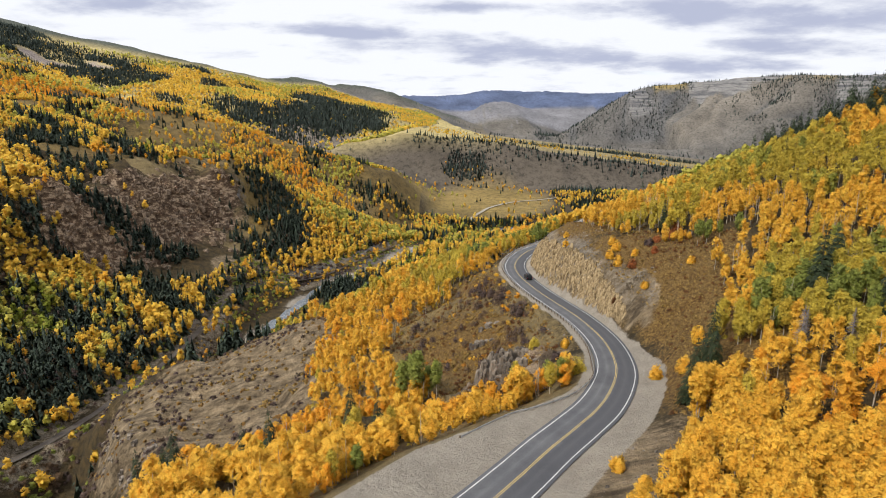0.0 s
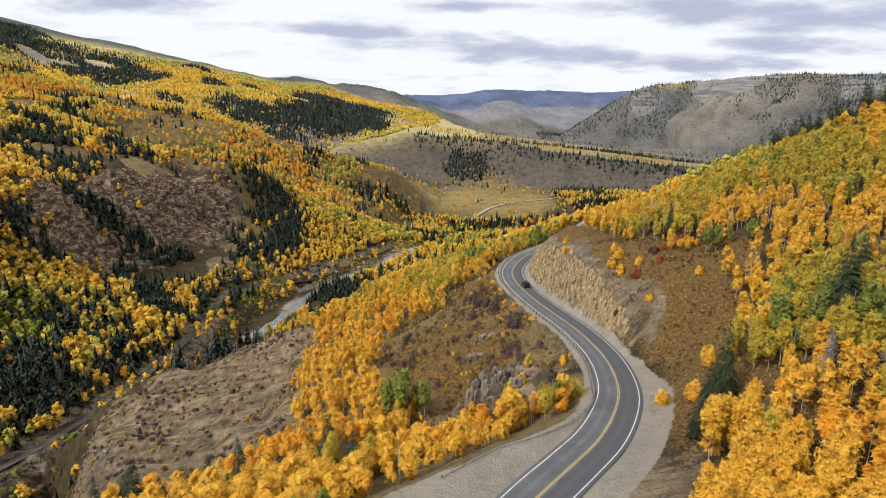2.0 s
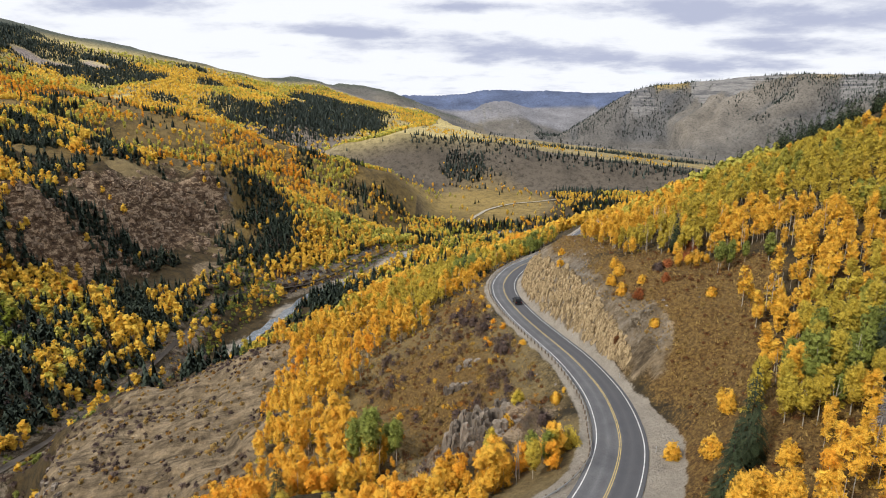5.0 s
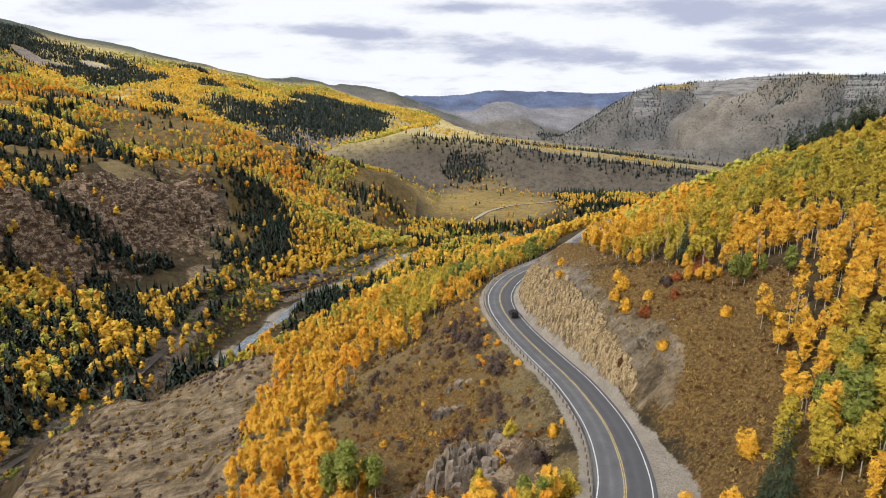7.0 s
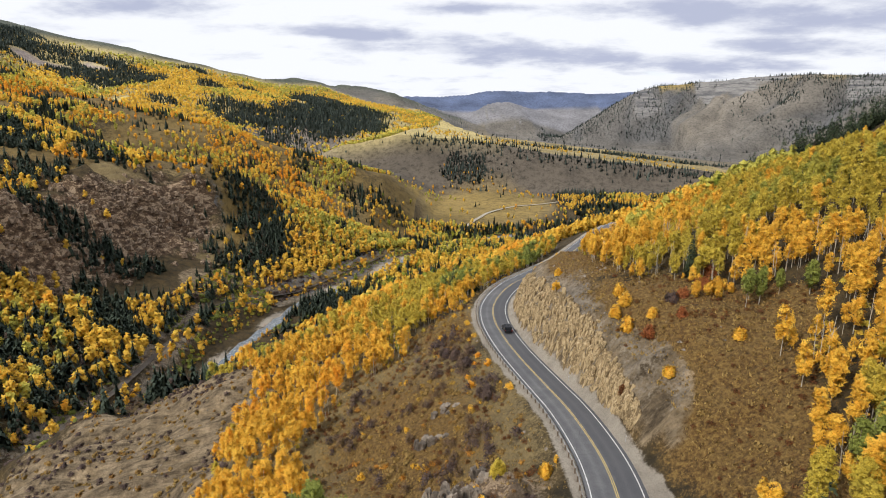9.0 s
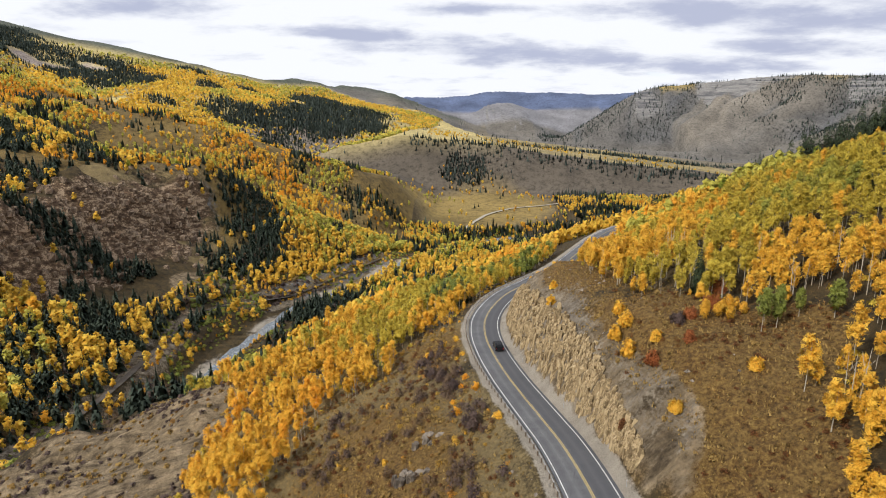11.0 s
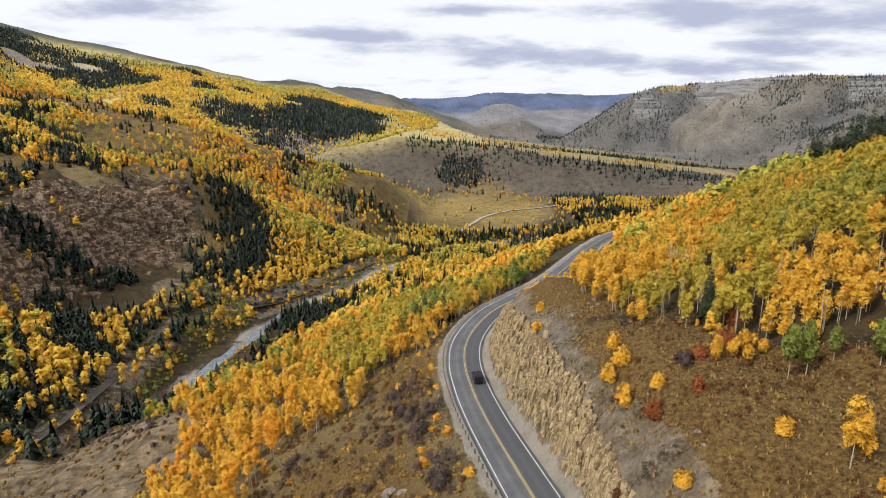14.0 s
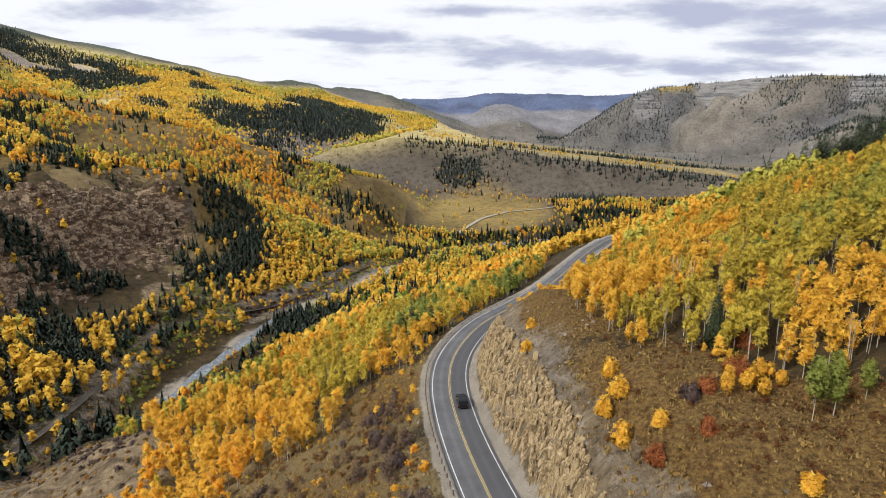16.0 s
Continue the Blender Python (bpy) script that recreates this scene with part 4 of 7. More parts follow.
def far_spruce_cards(rng, height, width, n=7):
    """A distant conifer: upright tapering blades round the axis."""
    a = rng.uniform(0, 6.283, n)
    s = np.stack([np.cos(a), np.sin(a), np.zeros(n)], -1)
    h = height * rng.uniform(0.45, 1.0, n)
    h[0] = height
    off = np.stack([-s[:, 1], s[:, 0], np.zeros(n)], -1) * (width * 0.18 * rng.uniform(-1, 1, n))[:, None]
    w = (width * 0.5 * rng.uniform(0.7, 1.1, n))[:, None]
    z0 = np.array([0, 0, -0.3])
    return np.stack([off - s * w + z0, off + s * w + z0, off * 0.2 + np.array([0, 0, 1.0]) * h[:, None]], 1)


def trunk_faces(height, r0, r1, sides=5, lean=0.0, rng=None):
    """A tapered trunk as triangles."""
    a = np.arange(sides) / sides * 6.2832
    c = np.stack([np.cos(a), np.sin(a), np.zeros(sides)], -1)
    lo = c * r0 + np.array([0, 0, -0.8])
    hi = c * r1 + np.array([lean, lean * 0.5, height])
    out = []
    for k in range(sides):
        j = (k + 1) % sides
        out += [[lo[k], lo[j], hi[j]], [lo[k], hi[j], hi[k]]]
    return np.array(out)


def limb_faces(p, q, r0, r1):
    """A thin limb from p to q as three tapering sides."""
    p, q = np.array(p, float), np.array(q, float)
    d = unit(q - p)
    a = unit(np.cross(d, [0.3, 0.5, 0.81]))
    b = np.cross(d, a)
    ring = [a, -0.5 * a + 0.87 * b, -0.5 * a - 0.87 * b]
    out = []
    for k in range(3):
        j = (k + 1) % 3
        out += [[p + ring[k] * r0, p + ring[j] * r0, q + ring[j] * r1], [p + ring[k] * r0, q + ring[j] * r1, q + ring[k] * r1]]
    return np.array(out)


def outward_of(tris):
    """For each leaf spray the way out of its crown, mixed with the way that it faces itself."""
    cen = tris.mean(axis=1)
    top, foot = tris[:, :, 2].max(), max(0.0, tris[:, :, 2].min())
    out = unit(unit((cen - (0, 0, foot + 0.32 * (top - foot))) * (1, 1, 0.75)) + (0, 0, 0.3))
    if top < 2.2:      # low plants take their light from above
        out = unit(out * 0.6 + (0, 0, 1.1 if top < 1.0 else 0.7))
    own = unit(np.cross(tris[:, 1] - tris[:, 0], tris[:, 2] - tris[:, 0]))
    own = own * np.where((own * out).sum(-1) < 0, -1.0, 1.0)[:, None]
    return unit(0.6 * out + 0.4 * own)


def tri_mesh(name, tris, materials, index=None, hue=None, outward=None):
    """One mesh from triangles that share no points."""
    n = len(tris)
    me = bpy.data.meshes.new(name)
    me.vertices.add(n * 3)
    me.vertices.foreach_set("co", np.ascontiguousarray(tris, dtype=np.float32).ravel())
    me.loops.add(n * 3)
    me.loops.foreach_set("vertex_index", np.arange(n * 3, dtype=np.int32))
    me.polygons.add(n)
    me.polygons.foreach_set("loop_start", np.arange(0, n * 3, 3, dtype=np.int32))
    for m in materials:
        me.materials.append(m)
    if index is not None:
        me.polygons.foreach_set("material_index", index.astype(np.int32))
    at = me.attributes.new("hue", "FLOAT", "POINT")
    at.data.foreach_set("value", (np.repeat(hue, 3) if hue is not None else np.full(n * 3, 0.4)).astype(np.float32))
    outward = outward_of(tris) if outward is None else outward
    way = me.attributes.new("outward", "FLOAT_VECTOR", "POINT")
    way.data.foreach_set("vector", np.repeat(outward, 3, axis=0).astype(np.float32).ravel())
    me.update(calc_edges=True)
    return me


def forest(name, templates, x, y, scale, hue, materials, label, category, rng, z=None):
    """Many plants in one mesh. templates: pairs of triangles and material numbers."""
    z = on_ground(x, y) if z is None else z
    which = rng.integers(0, len(templates), len(x))
    turn = rng.uniform(0, 6.283, len(x))
    tris, idx, hues, ways = [], [], [], []
    for k, (t, mi) in enumerate(templates):
        sel = np.where(which == k)[0]
        if not len(sel):
            continue
        c, s = np.cos(turn[sel])[:, None, None], np.sin(turn[sel])[:, None, None]
        sc = scale[sel][:, None, None]
        px = (t[None, :, :, 0] * c - t[None, :, :, 1] * s) * sc + x[sel][:, None, None]
        py = (t[None, :, :, 0] * s + t[None, :, :, 1] * c) * sc + y[sel][:, None, None]
        pz = t[None, :, :, 2] * sc * (0.9 + 0.2 * ((turn[sel] * 7.1) % 1))[:, None, None] + z[sel][:, None, None]
        tris.append(np.stack([px, py, pz], -1).reshape(-1, 3, 3))
        idx.append(np.tile(mi, len(sel)))
        hues.append(np.repeat(hue[sel], len(t)))
        o = outward_of(t)
        c, s = c[:, :, 0], s[:, :, 0]
        ways.append(np.stack([o[None, :, 0] * c - o[None, :, 1] * s, o[None, :, 0] * s + o[None, :, 1] * c, np.repeat(o[None, :, 2], len(sel), 0)], -1).reshape(-1, 3))
    if not tris:
        return None
    me = tri_mesh(name, np.concatenate(tris), materials, np.concatenate(idx), np.concatenate(hues), np.concatenate(ways))
    return tagged(new(name, me), label, category, kind="stuff")


def joined(leaf, wood):
    return np.concatenate([leaf, wood]), np.concatenate([np.zeros(len(leaf), int), np.ones(len(wood), int)])


def leaf_only(leaf):
    return leaf, np.zeros(len(leaf), int)


def scatter(x0, x1, y0, y1, step, seed):
    """Places on a jittered grid."""
    r = np.random.default_rng(seed)
    a, b = np.meshgrid(np.arange(x0, x1, step), np.arange(y0, y1, step))
    a, b = a.ravel() + r.uniform(-0.5, 0.5, a.size) * step, b.ravel() + r.uniform(-0.5, 0.5, b.size) * step
    seen = np.abs(a - 10) < 0.90 * (b + 25) + 22
    return a[seen], b[seen]


# where what grows, in plan
def plan_of(x, y):
    d, i = side_distance(x, y, ROAD)
    r, _ = side_distance(x, y, RIVER)
    tr, _ = side_distance(x, y, RAIL)
    return d, ROAD[i, 1], -r, tr


def near_kinds(x, y):
    """Chances of gold, lime and green aspens and spruces on the hill that carries the road."""
    d, ry, r, tr = plan_of(x, y)
    n1, n2, n3 = fbm(x, y, 34, 101, 3), fbm(x, y, 22, 102, 3), fbm(x, y, 60, 103, 2)
    turn_l = turnout_width(ry) / 10 + 0.25 * (ry < 92)
    clear_r = 8.5 + 3.5 * bump(ry, 52, 118, 14)
    up = (d > clear_r) & ~((ry > 312) & (d < 14))
    bare = np.clip(bare_slope(x, y) * 2.2 - 0.5 + 0.3 * n2, 0, 1)
    cutz = bump(ry, 130, 222, 12) * (d < 25)
    bare = np.maximum(bare, 1.0 * (any_of(ell(x, y, 44, 87, 8.5, 11), ell(x, y, 67, 135, 9, 11, -15)) > 0.5))
    grow_up = up * (1 - bare) * (1 - cutz) * np.where(ry < 82, np.clip((d - 17) / 4, 0, 1), np.where(ry < 118, np.clip((d - 13) / 4, 0, 1), 1))
    # upper slope turns green, the edge of the wood stays gold
    high = np.clip((d - 50) / 16, 0, 1) * (1 - 0.45 * np.clip((d - 92) / 25, 0, 1))
    back = np.clip((y - 195) / 40, 0, 1)
    lime_u = np.clip(0.10 + 0.72 * high + 0.40 * n1 + 0.16 * back, 0.02, 0.92)
    grove = ell(x, y, 62, 104, 18, 18)
    green_u = np.clip(np.clip(n2 * 0.9 + 0.26, 0, 0.65) * high + 0.32 * (ell(x, y, 68, 93, 13, 12) > 0.5), 0, 0.85)
    lime_u = np.maximum(lime_u, 0.5 * (grove > 0.45))
    lime_u = np.where(ell(x, y, 66, 121, 9, 10) > 0.5, 0.08, lime_u)
    fore = ell(x, y, 52, 60, 30, 26)
    lime_u = np.where(fore > 0.5, np.clip(0.12 + n1 * 0.4, 0.03, 0.5), lime_u)
    green_u = np.where(fore > 0.5, 0.03, green_u)
    gold = grow_up * (1 - lime_u) * (1 - green_u)
    lime = grow_up * lime_u * (1 - green_u)
    green = grow_up * green_u
    spr = grow_up * 0.004
    # below the road
    low = d < -(8 + 10 * turn_l)
    row = low * bump(ry, -60, 95, 5) * bump(d, -36, -18 + 8 * (ry > 88), 4) * np.clip(0.62 + 1.0 * n2, 0.12, 1)
    band = np.clip(any_of(ell(x, y, -26, 168, 26, 34, -30), ell(x, y, -12, 205, 34, 26, 30), ell(x, y, 12, 240, 26, 26, 0), ell(x, y, -42, 205, 26, 26, 0), ell(x, y, -30, 130, 20, 22), ell(x, y, -16, 122, 15, 12, 20), ell(x, y, -14, 182, 18, 26, -20), ell(x, y, -40, 90, 32, 15, -10)) * 2.4 - 0.85, 0, 1)
    past = low * bump(y, 236, 470, 12) * (r < -40) * (1 - bump(ry, 318, 400, 10) * (d > -26)) * (d < -11)
    pale = bluff(x, y) > 0.55
    shrub = shrub_slope(x, y) > 0.55
    open_low = ell(x, y, 20, 480, 90, 110) > 0.62
    grow_dn = low * np.clip(any_of(row, band * (~shrub) * np.where(y < 215, 0.8, 0.97), past * 0.95 * (1 - 0.85 * open_low)), 0, 1) * (~pale)
    lime_d = np.clip(0.15 + 0.75 * past * (y < 330) + 0.9 * ell(x, y, -4, 226, 44, 20, 25) - 0.35 + 0.6 * n1, 0.04, 0.92)
    lime_d = np.where(row > 0.1, 0.09, lime_d)
    green_d = np.where(past > 0.5, np.clip(n2 * 0.9, 0, 0.55) * (d < -6), 0.02)
    gold = gold + grow_dn * (1 - lime_d) * (1 - green_d)
    lime = lime + grow_dn * lime_d * (1 - green_d)
    green = green + grow_dn * green_d
    spr = spr + low * past * 0.05
    return gold, lime, green, spr, d, ry, r


def valley_kinds(x, y):
    """The same for the valley floor and the far side of the valley."""
    d, ry, r, tr = plan_of(x, y)
    n1, n2, n3 = fbm(x, y, 90, 111, 3), fbm(x, y, 55, 112, 3), fbm(x, y, 140, 113, 3)
    left = r > 26
    cliffz = np.clip(left_cliff(x, y) * 2.4 - 0.75 + 0.3 * n2, 0, 1)
    off_rail = np.abs(tr) > 6
    mead = ell(x, y, *MEADOW) > 0.5
    gully = any_of(ell(x, y, -200, 640, 44, 100, 14), ell(x, y, -228, 590, 26, 60, 10))
    rim = any_of(ell(x, y, -300, 585, 60, 22, 20), ell(x, y, -350, 520, 40, 25, 0))
    lowwood = bump(y, 240, 520, 30) * bump(r, 60, 190, 25)
    lower = np.clip(any_of(ell(x, y, -207, 258, 36, 22, 35), ell(x, y, -198, 338, 20, 42, 0)) * 2.6 - 1.0, 0, 1)
    belt2 = np.clip(any_of(ell(x, y, -300, 402, 30, 13, 25), ell(x, y, -272, 452, 34, 16, 5), ell(x, y, -215, 408, 30, 13, -35)) * 2.6 - 1.0, 0, 1)
    grove = np.clip(any_of(ell(x, y, -290, 375, 46, 22, 35), ell(x, y, -225, 360, 30, 26, 0)) * 2.6 - 1.0, 0, 1)
    s = np.clip(np.clip(0.34 + 1.9 * (n2 - 0.36), 0.04, 0.95) + 0.45 * lower + 1.2 * belt2 - 0.5 * grove + 1.3 * np.clip(gully * 2 - 0.8, 0, 1) + 0.9 * np.clip(rim * 2 - 0.9, 0, 1) + 0.25 * lowwood * np.clip(0.5 + 1.8 * n1, 0, 1), 0, 0.96)
    dense = left * off_rail * (1 - 0.985 * cliffz) * np.clip(1.3 + 1.6 * n3, 0.15, 1)
    dense = dense * np.where((r > 230) & (y > 560), np.clip(1.05 + 1.9 * n1, 0.10, 1), 1)
    lime_l = np.clip(0.12 + 0.6 * n1 + 0.35 * bump(x, -170, 30, 30) * (y > 600) + 0.9 * (ell(x, y, -257, 325, 30, 30) > 0.5) - 0.9 * (ell(x, y, -222, 289, 16, 13) > 0.5), 0, 0.9)
    green_l = np.clip(0.6 * (ell(x, y, -257, 325, 28, 28) > 0.52) + 0.25 * n2 * (y > 560), 0, 0.6)
    gold = dense * (1 - s) * (1 - lime_l) * (1 - green_l)
    lime = dense * (1 - s) * lime_l * (1 - green_l)
    green = dense * (1 - s) * green_l
    spr = dense * s
    # right bank: dark spruces along the river, shrubs elsewhere
    bank = (r < -9) & (r > -60)
    dark = any_of(ell(x, y, -106, 505, 22, 60, -10), ell(x, y, -70, 575, 18, 38, -30), ell(x, y, -128, 300, 9, 60, 0) * 0.8)
    spr = np.where((r < -6), np.clip(dark * 2.2 - 0.8, 0, 1), spr)
    floor_g = (r < -9) * (r > -150) * (y > 560) * (d < -60)
    gold = np.where(r < -9, floor_g * np.clip(0.25 + 0.5 * n2, 0, 0.6), gold)
    lime = np.where(r < -9, floor_g * np.clip(0.1 + 0.3 * n1, 0, 0.4), lime)
    green = np.where(r < -9, 0.04 * floor_g, green)
    slope_r = (r < -14) & (y < 420) & (d < -70) & (bluff(x, y) < 0.3)
    gold = np.where(slope_r, np.clip(0.06 + 0.4 * n2, 0.01, 0.5), gold)
    spr = np.where(slope_r, np.clip(0.10 - 0.4 * n2, 0.0, 0.4), spr)
    strip = (r > 11) & (r <= 26)
    gold = np.where(strip, 0.12, gold)
    mix_v = (y > 620) & (y < 905) & (x > -40) & (x < 420) & (np.abs(r) > 12) & (d < -120)
    spr = np.where(mix_v, np.clip(0.22 + 0.9 * n2, 0, 0.75), spr)
    gold = np.where(mix_v, np.clip(0.30 - 0.5 * n2, 0.05, 0.55), gold)
    belt = ell(x, y, -285, 480, 58, 15, 30) > 0.5
    spr = np.where(belt & (n2 > -0.5), 0.9, spr)
    gold = np.where(belt, 0.05, gold)
    lime = np.where(belt, 0.0, lime)
    bench = (x > -140 + 0.15 * (y - 930)) & (y > 905) & (x < 235)
    far_mix = (x >= 235) & (y > 880)
    spr = np.where(far_mix, np.clip(0.2 + 0.9 * n2, 0, 0.7), spr)
    gold = np.where(far_mix, np.clip(0.35 - 0.5 * n2, 0.05, 0.6), gold)
    clear = (r < 12) & (r > -60) & (y > 370) & (y < 500)
    for a in (gold, lime, green, spr):
        a[mead | bench] *= 0.03
        a[clear] *= 0.12
    return gold, lime, green, spr, d, ry, r


def pick(chances, rng, near=None, grain=13):
    """For each place the number of the kind that grows there, or -1."""
    u = rng.uniform(0, 1, len(chances[0]))
    if near is not None:      # neighbours tend to be of one kind
        g = fbm(near[0], near[1], grain, 401, 2) + rng.normal(0, 0.28, len(u))
        u = np.argsort(np.argsort(g)) / len(u)
    out = np.full(len(u), -1)
    acc = np.zeros(len(u))
    for k, c in enumerate(chances):
        out[(out < 0) & (u < acc + c) & (u >= acc)] = k
        acc = acc + c
    return out


LEAVES = ("gold", "lime", "green")
WORDS = {"gold": "golden-yellow", "lime": "yellow-green", "green": "green"}

# plant shapes, from fine to coarse
fine_aspen = [(aspen_cards(rng, 1300, 0.42, h, w * 1.0, h * b * 0.72, 24), trunk_faces(h * 0.86, 0.09, 0.02, 6, 0.2)) for h, w, b in
              ((9.0, 3.1, 0.36), (8.0, 2.8, 0.30), (10.0, 3.3, 0.42), (6.8, 2.7, 0.22), (8.6, 3.5, 0.32))]
low_aspen = [joined(aspen_cards(rng, 240, 0.86, h, w, h * 0.03, 20), trunk_faces(h * 0.5, 0.12, 0.05, 3)) for h, w in ((6.2, 4.0), (5.4, 3.6), (6.9, 4.2))]
bushy_aspen = [(aspen_cards(rng, 1250, 0.42, h, w * 1.1, h * 0.02, 30), trunk_faces(h * 0.7, 0.1, 0.03, 5, 0.1)) for h, w in ((6.2, 3.6), (5.2, 3.2), (7.0, 3.8))]
edge_aspen = [joined(aspen_cards(rng, 270, 0.64, h, w * 0.94, h * b * 0.75, 15), trunk_faces(h * 0.85, 0.085, 0.025, 4, 0.12)) for h, w, b in
              ((8.8, 3.0, 0.42), (7.8, 2.8, 0.34), (9.8, 3.2, 0.46), (6.6, 2.6, 0.26))]
mid_aspen = [joined(aspen_cards(rng, 108, 0.98, h, w * 0.92, h * b * 0.7, 13), trunk_faces(h * 0.8, 0.09, 0.03, 3, 0.1)) for h, w, b in
             ((8.8, 3.0, 0.40), (7.8, 2.8, 0.32), (9.8, 3.2, 0.44), (6.6, 2.6, 0.24))]
far_aspen = [joined(aspen_cards(rng, 80, 1.6, h, w, h * b, 6), trunk_faces(h * 0.6, 0.16, 0.1, 3)) for h, w, b in
             ((9.0, 4.4, 0.26), (8.0, 4.2, 0.2), (10.0, 4.6, 0.3))]
valley_aspen = [leaf_only(aspen_cards(rng, 50, 1.5, h, w, h * 0.2, 6)) for h, w in ((8.5, 4.0), (7.5, 3.8), (9.5, 4.2))]
dot_aspen = [leaf_only(aspen_cards(rng, 24, 2.0, h, w, h * 0.15, 5)) for h, w in ((8.5, 5.0), (7.5, 4.6), (9.5, 5.2))]
fine_spruce = [(spruce_cards(rng, 900, 1.0, h, w), trunk_faces(h * 0.92, 0.2, 0.03, 6)) for h, w in ((12, 4.2), (9.5, 3.6), (14, 4.4))]
mid_spruce = [joined(spruce_cards(rng, 190, 1.6, h, w), trunk_faces(h * 0.5, 0.2, 0.1, 3)) for h, w in ((11, 3.8), (9, 3.2), (13, 4.0))]
far_spruce = [leaf_only(np.concatenate([far_spruce_cards(rng, h, w, 6), spruce_cards(rng, 40, 1.9, h * 0.97, w)])) for h, w in ((12, 4.8), (10, 4.4), (14, 5.2))]
dot_spruce = [leaf_only(far_spruce_cards(rng, h, w, 5)) for h, w in ((13, 5.0), (10, 4.4), (15, 5.4))]


def plant_forest(x, y, kinds, tall, leafy, firs, seed, where, lo=0.7, hi=1.2, far=""):
    """Forest stuff of each kind at places where kinds says so."""
    r = np.random.default_rng(seed)
    hue = np.clip(0.42 + 0.45 * fbm(x, y, 26, 131, 3) + r.normal(0, 0.14, len(x)), 0, 1)
    hue = np.clip(hue + 0.6 * (ell(x, y, -290, 655, 34, 26) > 0.5) + 0.45 * (ell(x, y, -222, 289, 18, 14) > 0.5) + 0.6 * (ell(x, y, -600, 965, 150, 45, -8) > 0.5) + 0.35 * (ell(x, y, -640, 960, 260, 90, 10) > 0.5), 0, 1)
    hue = np.clip(hue + 0.30 * (ell(x, y, -30, 150, 26, 50, 0) > 0.5) - 0.10 * (y > 105) - 0.25 * (y > 1300) + 0.22 * (x < -150) * (y > 480) * (y < 1250), 0, 1)
    size = r.uniform(lo, hi, len(x)) * tall
    for k, leaf in enumerate(LEAVES):
        m = kinds == k
        if m.any():
            forest(f"{leaf}_aspen_wood", leafy, x[m], y[m], size[m], hue[m], [MAT[far + leaf], MAT["bark"]],
                   f"{WORDS[leaf]} autumn aspen wood {where}", "trees", r)
    m = kinds == 3
    if m.any():
        forest("spruce_wood", firs, x[m], y[m], size[m] * r.uniform(0.6, 1.15, m.sum()), hue[m], [MAT[far + "needle"], MAT["dark_bark"]],
               f"dark green spruce wood {where}", "trees", r)


def empty_at(name, x, y, z, turn=0.0, scale=1.0):
    e = new(name)
    e.empty_display_size = 0.3
    e.matrix_world = Matrix.Translation((x, y, z)) @ Matrix.Rotation(turn, 4, "Z") @ Matrix.Scale(scale, 4)
    return e


def tree_prototypes(kind, shapes, leaf, wood):
    """Crown and trunk meshes for single trees of one kind."""
    return [(tri_mesh("crown", c, [leaf]), tri_mesh("trunk", t, [wood])) for c, t in shapes]


def single_tree(name, meshes, x, y, z, turn, scale, label, category, group):
    e = tagged(empty_at(name, x, y, z, turn, scale), label, category, group)
    for part_name, me in zip(("crown", "trunk"), meshes):
        o = new(part_name, me)
        o.parent = e
    return e


PROTO = {leaf: tree_prototypes(leaf, fine_aspen, MAT[leaf], MAT["bark"]) for leaf in LEAVES}
PROTO["bushy"] = tree_prototypes("gold", bushy_aspen, MAT["gold"], MAT["bark"])
PROTO["spruce"] = tree_prototypes("spruce", fine_spruce, MAT["needle"], MAT["dark_bark"])

# --- the hill that carries the road: single trees where the camera passes, woods beyond
sx, sy = scatter(-75, 190, 22, 320, 2.55, 21)
gold_c, lime_c, green_c, spr_c, s_d, s_ry, s_r = near_kinds(sx, sy)
grows = gold_c + lime_c + green_c + spr_c
kind = pick([k / np.maximum(grows, 1e-6) for k in (gold_c, lime_c, green_c, spr_c)], np.random.default_rng(5), (sx, sy))
kind[np.random.default_rng(55).uniform(0, 1, len(sx)) > grows] = -1
keep = (kind >= 0) & (sx < np.where(sy > 150, 186, 112 + 0.12 * sy))
sx, sy, kind, s_d = sx[keep], sy[keep], kind[keep], s_d[keep]
closeness = np.hypot(np.maximum(0, np.abs(sx - 24) - 10), np.maximum(0, np.maximum(sy - 84, 84 - sy - 84)))
order = np.argsort(closeness)
single = np.zeros(len(sx), bool)
for k, most in ((0, 180), (1, 90), (2, 28), (3, 20)):
    single[[i for i in order if kind[i] == k][:most]] = True
sr = np.random.default_rng(9)
sz = on_ground(sx, sy)
for i in np.where(single)[0]:
    name = "spruce" if kind[i] == 3 else LEAVES[kind[i]]
    low_row = s_d[i] < 0 and sy[i] < 112 and kind[i] == 0
    proto = PROTO["bushy" if low_row else name]
    meshes = proto[sr.integers(0, len(proto))]
    words = "dark green spruce tree on the hillside" if kind[i] == 3 else f"{WORDS[name]} aspen tree with pale trunk on the hillside"
    fore_tall = 0.98 if s_d[i] > 0 and sy[i] < 130 else 0.95 if low_row else 0.85
    single_tree("spruce_tree" if kind[i] == 3 else "aspen_tree", meshes, sx[i], sy[i], sz[i], sr.uniform(0, 6.28),
                sr.uniform(0.72, 1.12) * fore_tall, words, "tree", "spruces by the road" if kind[i] == 3 else f"{WORDS[name]} aspens by the road")
rest = ~single
low_set = rest & (s_d < 0) & (sy < 118)
plant_forest(sx[low_set], sy[low_set], kind[low_set], 0.9, low_aspen, mid_spruce, 38, "below the gravel turnout")
rest &= ~low_set
